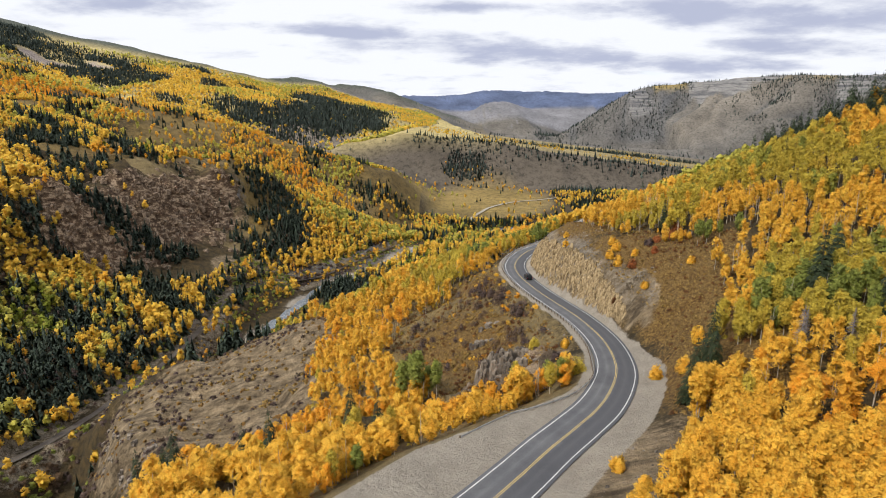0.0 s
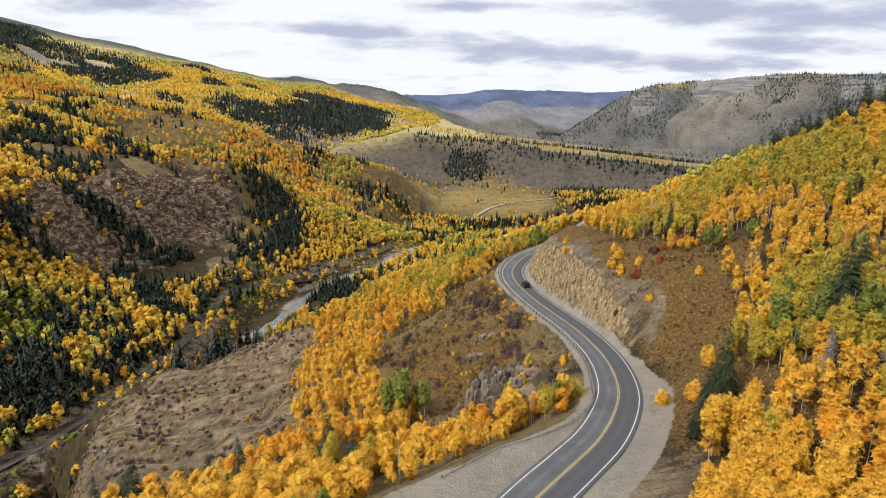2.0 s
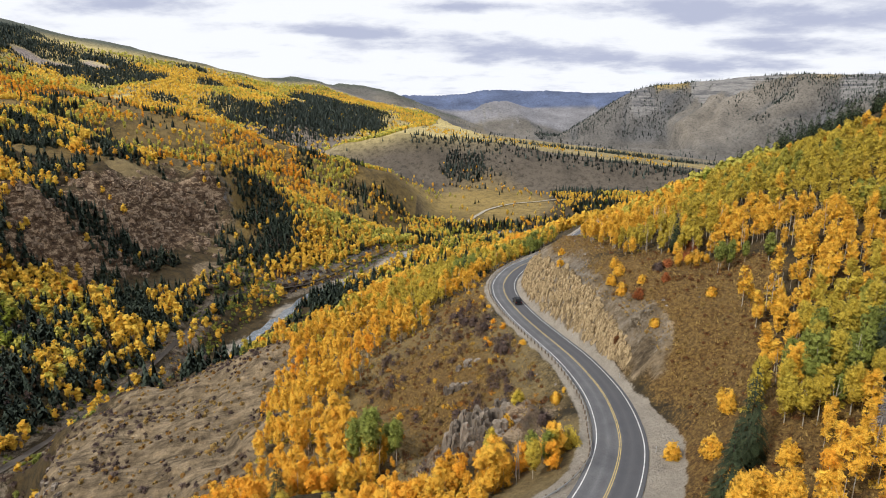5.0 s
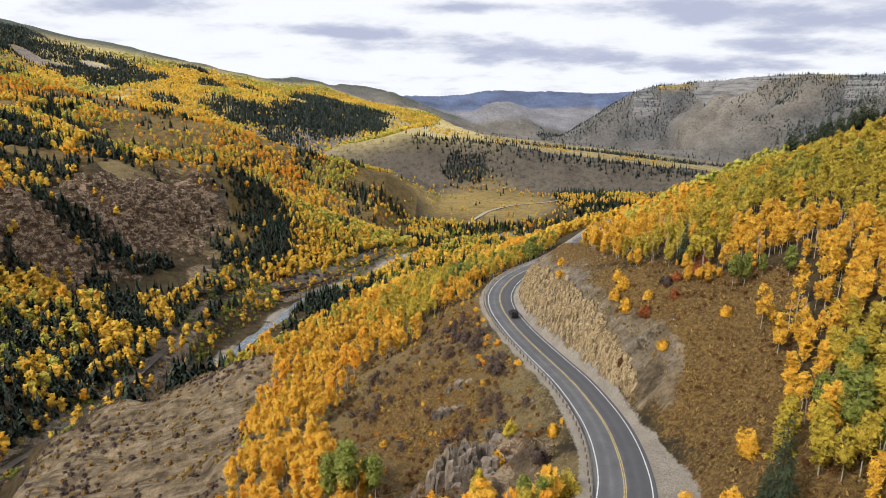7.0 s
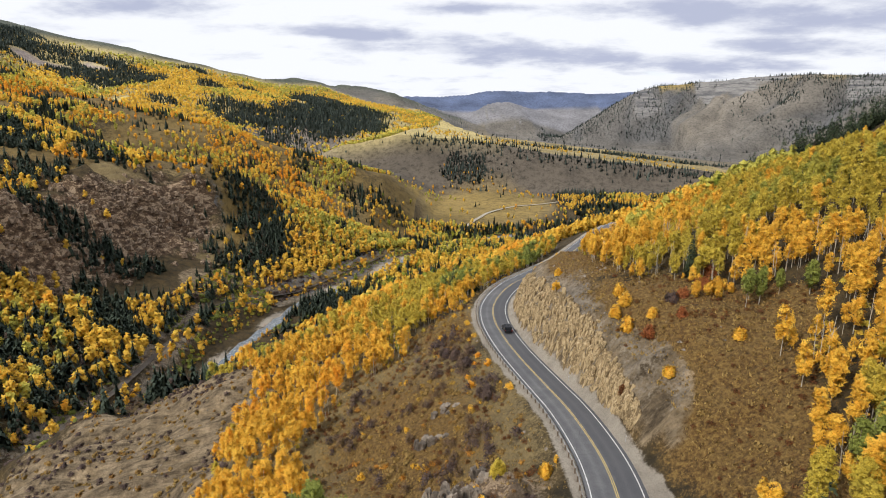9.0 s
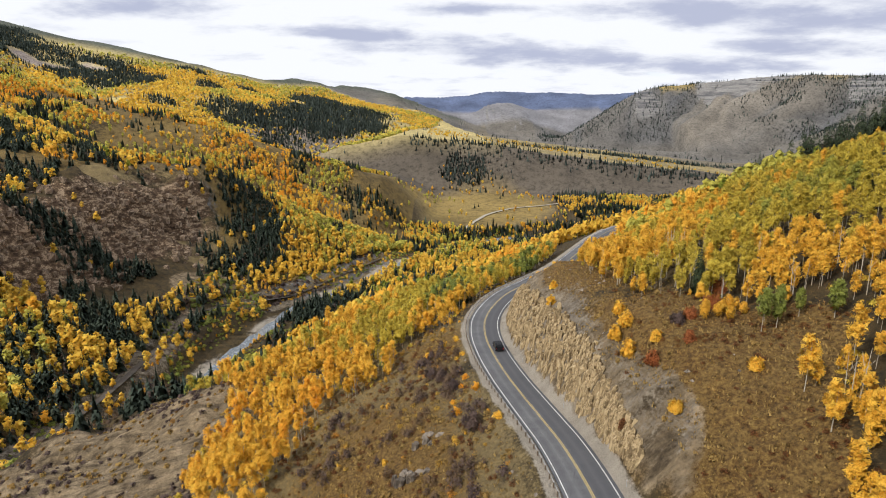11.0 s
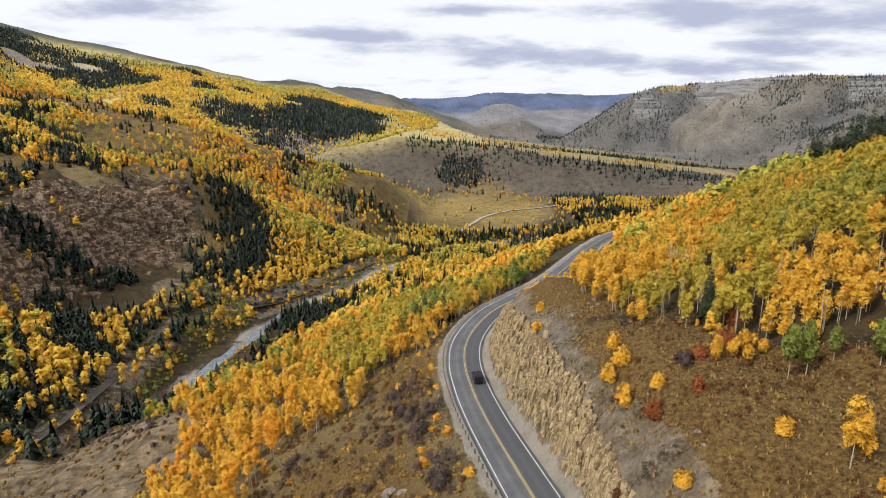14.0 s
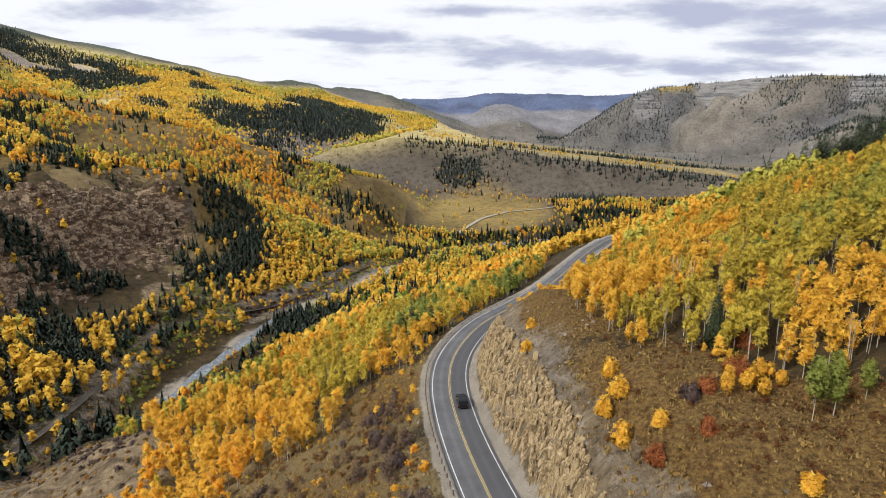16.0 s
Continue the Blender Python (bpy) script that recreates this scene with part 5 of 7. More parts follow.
tall = np.where((sy > 225) & (s_d > 0), 0.68, np.where(s_d > 0, 0.80, 0.84))
close = rest & (np.hypot(sx - 62, (sy - 150) * 0.8) < 62) & (s_d > 0)
plant_forest(sx[close], sy[close], kind[close], tall[close], edge_aspen, mid_spruce, 37, "at the edge of the open slope", 0.6, 1.25)
rest &= ~close
plant_forest(sx[rest], sy[rest], kind[rest], tall[rest], mid_aspen, mid_spruce, 31, "on the slopes by the road", 0.6, 1.25)

# beyond the bend
bx, by = scatter(-110, 190, 320, 560, 4.2, 22)
c = near_kinds(bx, by)
kind_b = pick(c[:4], np.random.default_rng(6))
m = kind_b >= 0
plant_forest(bx[m], by[m], kind_b[m], 0.95, far_aspen, far_spruce, 32, "beyond the bend of the road", far="far_")

# dark spruces along the skyline of the hill
kx, ky = scatter(120, 330, 170, 440, 4.6, 222)
k_crest = np.interp(kx, [140, 170, 200, 225, 330], [345, 345, 325, 300, 240])
m = (np.abs(ky - k_crest) < 26) & (np.random.default_rng(223).uniform(0, 1, len(kx)) < np.clip(0.15 + (kx - 150) / 90 + 0.5 * fbm(kx, ky, 40, 224, 2), 0, 0.8))
m |= (ell(kx, ky, 140, 186, 12, 10) > 0.5) & (np.random.default_rng(225).uniform(0, 1, len(kx)) < 0.3)
forest("skyline_spruce_wood", mid_spruce, kx[m], ky[m], np.random.default_rng(226).uniform(0.75, 1.3, m.sum()), np.full(m.sum(), 0.4), [MAT["needle"], MAT["dark_bark"]],
       "dark spruces along the crest of the golden hill", "trees", np.random.default_rng(227))

# valley floor and its far side, near part
vx, vy = scatter(-520, 300, 150, 760, 4.3, 23)
c = valley_kinds(vx, vy)
kind_v = pick(c[:4], np.random.default_rng(7))
ok = (kind_v >= 0) & (c[4] < -95)
plant_forest(vx[ok], vy[ok], kind_v[ok], 1.08, valley_aspen, far_spruce, 33, "on the far side of the valley", 0.65, 1.25, "far_")
vx, vy = scatter(-1150, 620, 760, 1200, 5.6, 24)
c = valley_kinds(vx, vy)
kind_v = pick(c[:4], np.random.default_rng(8))
ok = (kind_v >= 0) & (c[4] < -95)
plant_forest(vx[ok], vy[ok], kind_v[ok], 1.0, dot_aspen, dot_spruce, 34, "high on the far side of the valley", 0.6, 1.2, "far_")
vx, vy = scatter(-1000, -520, 300, 760, 5.4, 25)
c = valley_kinds(vx, vy)
kind_v = pick(c[:4], np.random.default_rng(8))
ok = kind_v >= 0
plant_forest(vx[ok], vy[ok], kind_v[ok], 1.0, dot_aspen, dot_spruce, 35, "on the open upper slope", 0.6, 1.2, "far_")


def dark_far(x, y):
    """Where spruces close up on the distant ridge."""
    return any_of(ell(x, y, -430, 2150, 190, 520, -8), ell(x, y, -620, 1880, 240, 110, -28), ell(x, y, -560, 2560, 130, 230, 10), ell(x, y, -1480, 2180, 300, 190, -10), ell(x, y, -1150, 2090, 130, 170, 0),
                  ell(x, y, -1680, 2300, 180, 120, -20), ell(x, y, -1330, 2170, 340, 190, -18), ell(x, y, -1040, 2390, 80, 40, 0), ell(x, y, -905, 1855, 70, 35, -20), ell(x, y, -900, 2250, 60, 60, 0), ell(x, y, -820, 2420, 70, 40, 0))


def far_kinds(x, y):
    """Woods on the distant ridges."""
    n1, n2 = fbm(x, y, 300, 121, 4), fbm(x, y, 160, 122, 4)
    ridge = (x < -150 + 0.1 * (y - 1500))
    s = np.clip(dark_far(x, y) * 4 - 1.7 + 0.8 * n2, 0, 0.96)
    hgt = on_ground(x, y)
    top = np.clip((hgt - np.interp(x, [-3400, -1900, -1256, -826, -430, 60], [655, 440, 318, 240, 246, 78])) / 25, 0, 1)
    gold = ridge * (1 - s) * np.clip(0.9 + 1.6 * n1, 0.05, 0.97) * (1 - top)
    gold = gold * np.where(x > -1000, np.clip((hgt - 25) / 60 + 0.25 + 0.5 * n2, 0.12, 1), np.clip((hgt - 130) / 90 + 0.3 + 0.5 * n2, 0.15, 1))
    lime = gold * np.clip(0.34 + 0.9 * n2 + 0.4 * (top > 0.02) + 0.5 * (ell(x, y, -1500, 2430, 320, 60, -12) > 0.5), 0, 0.95)
    gold = gold - lime
    spr = (ridge * s + ridge * (1 - s) * 0.06) * (1 - 0.97 * top)
    return gold, lime, 0.0 * gold, spr


fx, fy = scatter(-2100, 150, 1450, 2950, 9.5, 26)
kind_f = pick(far_kinds(fx, fy), np.random.default_rng(10))
m = (kind_f >= 0) & (fx < 100) & (pale_scar(fx, fy) < 0.3)
plant_forest(fx[m], fy[m], kind_f[m], 1.0, [leaf_only(aspen_cards(rng, 8, 5.0, 8.0, 8.0, 0.5, 4)) for _ in range(3)], dot_spruce, 36, "on a distant ridge", 0.7, 1.3, "far_")
fx, fy = scatter(-1900, -150, 1600, 2750, 7.0, 226)
n1 = fbm(fx, fy, 120, 227, 3)
m = (pale_scar(fx, fy) < 0.3) & (dark_far(fx, fy) + 0.16 * n1 > 0.62) & (np.random.default_rng(228).uniform(0, 1, len(fx)) < np.clip(0.9 + 0.8 * fbm(fx, fy, 90, 229, 2), 0, 1))
forest("ridge_spruce_wood", dot_spruce, fx[m], fy[m], np.random.default_rng(230).uniform(0.8, 1.3, m.sum()), np.full(m.sum(), 0.4), [MAT["haze_needle"]],
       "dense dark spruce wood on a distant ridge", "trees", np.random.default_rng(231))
fx, fy = scatter(0, 130, 1280, 1400, 6.0, 232)
m = (ell(fx, fy, 62, 1340, 55, 42) + 0.25 * fbm(fx, fy, 30, 233, 2) > 0.55)
forest("butte_spruce_wood", dot_spruce, fx[m], fy[m], np.random.default_rng(234).uniform(0.7, 1.2, m.sum()), np.full(m.sum(), 0.4), [MAT["haze_needle"]],
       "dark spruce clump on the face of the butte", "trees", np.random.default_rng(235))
# conifers dotted over the butte, the bench behind it and the mesa
ux, uy = scatter(-250, 2600, 1180, 3560, 9.5, 27)
uz = on_ground(ux, uy)
n1, n2 = fbm(ux, uy, 260, 141, 4), fbm(ux, uy, 90, 142, 3)
brow = bump(uy + 0.10 * np.clip(ux + 110, 0, 2000), 1405, 1440, 16) * (ux > -80) * (ux < 900)
patch = np.clip(any_of(ell(ux, uy, 70, 1340, 90, 60), ell(ux, uy, 330, 1230, 110, 40), ell(ux, uy, 640, 1900, 500, 60, 5) * 0.9) * 2 - 0.8, 0, 1)
m_g1, m_g2, m_d = mesa_gullies(ux, uy)
rim = (np.clip((m_g1 - 0.66) * 5, 0, 1) * bump(m_d, 20, 360, 80) * np.clip(0.75 + n2, 0, 1) + np.clip((m_g2 - 0.74) * 5, 0, 1) * bump(m_d, 10, 190, 60) * np.clip(0.5 + n2, 0, 1)
       + np.clip((ux - 1560) / 350, 0, 1) * bump(m_d, 70, 560, 90) * np.clip(0.35 + 2.2 * n2, 0, 1)
       + np.clip((1150 - ux) / 120, 0, 1) * bump(m_d, 0, 90, 40) * 0.7 + bump(m_d, 0, 22, 12) * np.clip(0.1 + 1.8 * n1, 0, 1) * 0.7)
rim = rim * (uy > 2300) * (ux > 560) * np.clip((uz + 40) / 60, 0, 1)
u = np.random.default_rng(11).uniform(0, 1, len(ux))
m = u < np.clip(brow * 0.8 + patch * 0.85 + rim * 0.95 + 0.012 * np.clip(n1 + 0.5, 0, 1), 0, 0.95)
forest("distant_spruce_wood", dot_spruce, ux[m], uy[m], np.random.default_rng(12).uniform(0.6, 1.15, m.sum()) * np.where(uy[m] > 2300, 1.15, 1.0), np.full(m.sum(), 0.4), [MAT["haze_needle"]],
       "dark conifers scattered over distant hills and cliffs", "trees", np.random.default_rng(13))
# rows of conifers along the brow of the butte and of the bench behind it
lx = np.concatenate([np.arange(-70, 820, 4.5), np.arange(240, 1500, 6.0)])
lb = np.clip(lx + 110, 0, 2000)
ly = np.concatenate([(1430 - 0.10 * lb)[:len(np.arange(-70, 820, 4.5))], 1900 + 0.1 * np.arange(240, 1500, 6.0)])
lr = np.random.default_rng(15)
ly = ly + lr.normal(0, 7, len(lx)) + 10 * value_noise(lx, ly, 60, 161)
m = lr.uniform(0, 1, len(lx)) < np.clip(0.8 + 0.6 * value_noise(lx, ly, 90, 162), 0, 1)
forest("conifer_row", dot_spruce, lx[m], ly[m], lr.uniform(0.6, 1.1, m.sum()), np.full(m.sum(), 0.4), [MAT["haze_needle"]],
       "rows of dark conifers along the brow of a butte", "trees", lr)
ux, uy = scatter(-60, 900, 1500, 2250, 13, 28)
n1 = fbm(ux, uy, 120, 163, 3)
m = np.random.default_rng(16).uniform(0, 1, len(ux)) < np.clip(n1 * 0.7 - 0.12, 0, 0.25)
forest("golden_shrub_bench", [leaf_only(aspen_cards(rng, 8, 4.0, 4.0, 7.0, 0.3, 4))], ux[m], uy[m], lr.uniform(0.6, 1.2, m.sum()), np.full(m.sum(), 0.3), [MAT["far_gold"]],
       "golden shrubs on the bench behind the butte", "shrubs", lr)
# golden trees round the edge of the meadow
ea = np.concatenate([np.linspace(0.2, 2.6, 70), np.linspace(-0.9, 0.1, 30)])
ex = MEADOW[0] + 146 * np.cos(ea) + lr.normal(0, 18, len(ea))
ey = MEADOW[1] + 232 * np.sin(ea) + lr.normal(0, 24, len(ea))
forest("meadow_aspens", dot_aspen, ex, ey, lr.uniform(0.6, 1.1, len(ea)), lr.uniform(0.2, 0.7, len(ea)), [MAT["far_gold"], MAT["bark"]],
       "golden trees along the edge of the meadow", "trees", lr)
# bare grey-brown trees among the golden ones across the valley
ux, uy = scatter(-420, -60, 200, 740, 6.5, 29)
c = valley_kinds(ux, uy)
n1 = fbm(ux, uy, 60, 165, 3)
m = (c[0] + c[1] + c[3] > 0.35) & (c[4] < -95) & (lr.uniform(0, 1, len(ux)) < np.clip(0.42 + 0.7 * n1, 0.05, 0.8))
forest("bare_wood", [leaf_only(spruce_cards(rng, 40, 1.3, 9.0, 2.6)), leaf_only(aspen_cards(rng, 34, 1.2, 8.0, 2.6, 1.5, 5))], ux[m], uy[m], lr.uniform(0.7, 1.2, m.sum()), lr.uniform(0, 1, m.sum()), [MAT["plum"]],
       "bare grey-brown trees among the golden ones", "trees", lr)


# ---- shrubs and grass ----
hr = np.random.default_rng(41)
bush_mid = [leaf_only(shrub_cards(hr, 120, 0.55, 1.5, 2.2)), leaf_only(shrub_cards(hr, 110, 0.5, 1.1, 1.9)), leaf_only(shrub_cards(hr, 130, 0.55, 2.0, 2.0))]
bush_low = [leaf_only(shrub_cards(hr, 34, 0.75, 0.9, 2.0)), leaf_only(shrub_cards(hr, 30, 0.7, 0.7, 1.7)), leaf_only(shrub_cards(hr, 38, 0.7, 1.2, 1.8))]
bush_fine = [leaf_only(shrub_cards(hr, 64, 0.36, 0.8, 1.7)), leaf_only(shrub_cards(hr, 56, 0.34, 0.6, 1.4)), leaf_only(shrub_cards(hr, 60, 0.36, 1.0, 1.5))]
bush_twig = [leaf_only(shrub_cards(hr, 150, 0.34, 1.7, 2.3)), leaf_only(shrub_cards(hr, 130, 0.32, 1.2, 2.0)), leaf_only(shrub_cards(hr, 140, 0.34, 2.0, 1.9))]
sapling = [joined(aspen_cards(hr, 150, 0.6, 4.2, 1.8, 0.5, 7), trunk_faces(3.2, 0.06, 0.03, 3)), joined(aspen_cards(hr, 130, 0.55, 3.2, 1.7, 0.3, 6), trunk_faces(2.4, 0.05, 0.03, 3))]
bare_stem = [leaf_only(np.concatenate([trunk_faces(5.5, 0.07, 0.02, 3, 0.3), limb_faces((0, 0, 3), (0.7, 0.2, 4.4), 0.03, 0.01), limb_faces((0, 0, 3.5), (-0.5, 0.4, 4.8), 0.03, 0.01)]))]


def tuft_cards(rng, n, h, w):
    """A tuft of upright blades."""
    a = rng.uniform(0, 6.283, n)
    r = w * 0.5 * np.sqrt(rng.uniform(0, 1, n))
    p = np.stack([r * np.cos(a), r * np.sin(a), np.full(n, -0.05)], -1)
    b = rng.uniform(0, 6.283, n)
    s = np.stack([np.cos(b), np.sin(b), np.zeros(n)], -1) * 0.16
    lean = np.stack([rng.normal(0, 0.12, n), rng.normal(0, 0.12, n), h * rng.uniform(0.6, 1.1, n)], -1)
    return np.stack([p - s, p + s, p + lean], 1)


tufts = [leaf_only(tuft_cards(hr, 7, 0.55, 0.9)), leaf_only(tuft_cards(hr, 6, 0.4, 0.8)), leaf_only(tuft_cards(hr, 8, 0.7, 1.1))]


def shrub_stuff(name, x, y, templates, mats, size, label, seed, category="shrubs", patch=18):
    r = np.random.default_rng(seed)
    hue = np.clip(0.4 + 0.5 * fbm(x, y, patch, seed, 2) + r.normal(0, 0.15, len(x)), 0, 1)
    return forest(name, templates, x, y, size * r.uniform(0.5, 1.35, len(x)), hue, mats, label, category, r)


# open slopes by the road
qx, qy = scatter(-70, 90, 62, 250, 1.0, 51)
q_d, q_ry, q_r, _t = plan_of(qx, qy)
qu = hr.uniform(0, 1, len(qx))
open_r = ((bare_slope(qx, qy) > 0.45) | (ell(qx, qy, 47, 90, 14, 18) > 0.5)) & (q_d > 11) | ((q_d > 17) & (q_d < 34) & (qy > 120) & (qy < 230) & (qu < 0.5))
open_l = (shrub_slope(qx, qy) > 0.42) & (q_d < -8)
verge = (q_d < -6.5) & (q_d > -13) & (q_ry > 98)
m = open_r & (qu < 0.72) | open_l & (qu < 0.5) | verge & (qu < 0.4)
shrub_stuff("dry_grass", qx[m], qy[m], tufts, [MAT["dry"]], 0.75, "dry brown autumn grass tufts on the open slopes", 61, "grass", 9)
n9 = fbm(qx, qy, 16, 63, 3)
m = open_r & (qu > 0.80) & (qu < 0.80 + 0.19 * np.clip(0.55 + n9, 0, 1))
shrub_stuff("russet_shrubs", qx[m], qy[m], bush_fine, [MAT["russet"]], 0.6, "low russet shrubs on the open brown slope", 62)
dark_l = np.clip(any_of(ell(qx, qy, 17, 176, 9, 16), ell(qx, qy, 22, 150, 7, 13), ell(qx, qy, 2, 156, 13, 8, 10) * 0.8, ell(qx, qy, 16, 136, 9, 9), ell(qx, qy, -6, 170, 9, 6) * 0.8) * 2 - 0.75 + 0.5 * n9, 0, 1)
qv = hr.uniform(0, 1, len(qx))
m = open_l & (qv < 0.05 + 0.16 * np.clip(n9 + 0.25, 0, 1) + 0.10 * dark_l)
shrub_stuff("russet_shrubs", qx[m], qy[m], bush_fine, [MAT["russet"]], 0.75, "low russet shrubs below the road", 64, patch=7)
m = open_l & (qv > 0.3) & (qv < 0.31 + 0.22 * dark_l)
shrub_stuff("bare_shrubs", qx[m], qy[m], bush_twig, [MAT["plum"]], 1.0, "bare purple-brown shrubs on the slope below the road", 65, patch=8)
m = open_l & (qv > 0.6) & (qv < 0.6 + 0.16 * np.clip(0.6 - n9, 0.2, 1))
shrub_stuff("straw_shrubs", qx[m], qy[m], bush_fine, [MAT["dry"]], 0.85, "straw-coloured low shrubs and tall grass below the road", 165, patch=8)
m = open_l & (qv > 0.8) & (qv < 0.8 + 0.05 * np.clip(0.7 - n9, 0, 1))
shrub_stuff("amber_shrubs", qx[m], qy[m], bush_fine, [MAT["amber"]], 0.9, "small amber shrubs on the slope below the road", 166, patch=8)
m = (open_l & (qu > 0.50) & (qu < 0.50 + 0.014 * np.clip(0.6 - n9, 0, 1))) | (verge & (qu > 0.97))
shrub_stuff("golden_shrubs", qx[m], qy[m], bush_mid, [MAT["gold"]], 0.6, "small golden shrubs on the open slope", 66)
m = open_r & (qu > 0.73) & (qu < 0.77)
shrub_stuff("olive_shrubs", qx[m], qy[m], bush_fine, [MAT["dry"]], 0.7, "pale straw-coloured shrubs on the brown slope", 161)
# young aspens and stems along the edge of the woods
gk = near_kinds(qx, qy)
fringe = ((gk[0] + gk[1] + gk[2]) < 0.6) & ((gk[0] + gk[1] + gk[2]) > 0.06)
m = fringe & (qu < 0.10)
shrub_stuff("young_aspens", qx[m], qy[m], sapling, [MAT["gold"], MAT["bark"]], 0.8, "young golden aspens at the edge of the wood", 67, "trees")
woods = (gk[0] + gk[1] + gk[2]) > 0.3
m = woods & (qu > 0.55) & (qu < 0.595) & (q_d < 60) & (q_d > -60)
shrub_stuff("bare_stems", qx[m], qy[m], bare_stem, [MAT["bark"]], 1.0, "bare pale aspen stems among the trees", 68, "trees")
m = woods & (qu > 0.70) & (qu < 0.74) & (q_d < 60)
shrub_stuff("undergrowth", qx[m], qy[m], bush_low, [MAT["lime"]], 0.7, "yellow-green undergrowth beneath the aspens", 69)
# pale bluff
qx, qy = scatter(-170, -20, 90, 270, 2.1, 52)
q_d, q_ry, q_r, _t = plan_of(qx, qy)
n9 = fbm(qx, qy, 30, 71, 3)
qu = hr.uniform(0, 1, len(qx))
n7 = fbm(qx * 0.7 + qy * 0.7, (qy - qx) * 0.3, 13, 171, 3)
m = (bluff(qx, qy) > 0.4) & (qu < 0.06 + 0.9 * np.clip(n7 * 2.2, 0, 1)) & (q_r < -12)
shrub_stuff("bluff_shrubs", qx[m], qy[m], bush_low, [MAT["plum"]], 0.9, "dark low shrubs dotted over the pale bluff", 72)
m = (bluff(qx, qy) > 0.4) & (qu > 0.75) & (q_r < -12)
shrub_stuff("bluff_grass", qx[m], qy[m], bush_low, [MAT["dry"]], 0.7, "dry grass clumps on the pale bluff", 73, "grass")
# valley floor thickets
qx, qy = scatter(-230, 120, 150, 900, 3.9, 53)
q_d, q_ry, q_r, q_t = plan_of(qx, qy)
n9, n8 = fbm(qx, qy, 45, 74, 3), fbm(qx, qy, 28, 75, 3)
qu = hr.uniform(0, 1, len(qx))
low_v = (np.abs(q_r) > 10) & (q_r < 75) & (q_r > -190) & (q_d < -105) & (np.abs(q_t) > 5)
low_v |= (np.abs(q_r) > 10) & (q_d < -60) & (qy > 420) & (q_r < 40) & (q_r > -260)
low_v &= ~((q_r < 16) & (q_r > -26) & (qy > 400) & (qy < 520))
low_v &= (bluff(qx, qy) < 0.35) & ((on_ground(qx, qy) < floor_z(qy) + 9) | (qy > 420))
m = low_v & (n9 < -0.2) & (qu < 0.6)
shrub_stuff("brown_thicket", qx[m], qy[m], bush_low, [MAT["plum"]], 2.0, "dark brown willow thicket on the valley floor", 76)
m = low_v & (n9 >= -0.2) & (qu < 0.62)
shrub_stuff("olive_thicket", qx[m], qy[m], bush_low, [MAT["green"]], 1.9, "olive green thicket beside the river", 77)
m = low_v & (qu > 0.72) & (qu < 0.72 + 0.28 * np.clip(0.5 + n8 * 1.5, 0, 1))
shrub_stuff("golden_thicket", qx[m], qy[m], bush_low, [MAT["gold"]], 1.9, "golden willow thicket on the valley floor", 78)
m = low_v & (qy > 420) & (q_r < -40) & (qu > 0.94)
shrub_stuff("russet_thicket", qx[m], qy[m], bush_low, [MAT["russet"]], 2.0, "russet thicket on the lower slopes", 79)


# dark thickets and pale bushes between the river bank and the railway
qx, qy = scatter(-215, -118, 150, 275, 2.5, 56)
q_d, q_ry, q_r, q_t = plan_of(qx, qy)
n9 = fbm(qx, qy, 24, 176, 3)
qu = hr.uniform(0, 1, len(qx))
bank = (bluff(qx, qy) < 0.33) & (np.abs(q_t) > 4.5) & (np.abs(q_r) > 8) & (q_d < -75) & (q_r < 34)
m = bank & (qu < np.clip(0.62 + 0.5 * n9, 0.2, 0.85))
shrub_stuff("brown_thicket", qx[m], qy[m], bush_low, [MAT["plum"]], 1.25, "dark brown thicket between the river and the railway", 177)
m = bank & (qu > 0.90)
shrub_stuff("olive_thicket", qx[m], qy[m], bush_mid, [MAT["green"]], 1.25, "olive and yellow bushes on the river bank", 178)
m = bank & (qu > 0.87) & (qu < 0.90)
shrub_stuff("golden_thicket", qx[m], qy[m], bush_mid, [MAT["gold"]], 1.1, "golden bushes on the river bank", 179)


# brush on the flat between the river and the railway
qx, qy = scatter(-200, -120, 240, 560, 2.6, 57)
q_d, q_ry, q_r, q_t = plan_of(qx, qy)
n9, n8 = fbm(qx, qy, 30, 276, 3), fbm(qx, qy, 16, 277, 2)
qu = hr.uniform(0, 1, len(qx))
flat = (q_r > 11) & (q_r < 44) & (np.abs(q_t) > 3.2) | (q_r < -11) & (q_r > -22)
m = flat & (qu < np.clip(0.30 + 0.6 * n9, 0.04, 0.6))
shrub_stuff("olive_brush", qx[m], qy[m], bush_low, [MAT["green"]], 1.25, "olive green brush on the flat by the river", 278)
m = flat & (qu > 0.62) & (qu < 0.62 + 0.2 * np.clip(0.6 + n8, 0, 1))
shrub_stuff("amber_brush", qx[m], qy[m], bush_low, [MAT["amber"]], 1.2, "amber and straw brush on the flat by the river", 279)
m = flat & (qu > 0.85) & (qu < 0.95)
shrub_stuff("brown_brush", qx[m], qy[m], bush_low, [MAT["plum"]], 1.2, "dark brown brush on the flat by the river", 280)
m = flat & (qu > 0.955) & (np.abs(q_t) > 5)
shrub_stuff("golden_saplings", qx[m], qy[m], sapling, [MAT["gold"], MAT["bark"]], 1.3, "young golden trees along the railway", 281, "trees")


# ---- single shrubs and trees that stand apart ----
def shrub_mesh(mat, n, size, h, w):
    return tri_mesh("foliage", shrub_cards(hr, n, size, h, w), [mat])


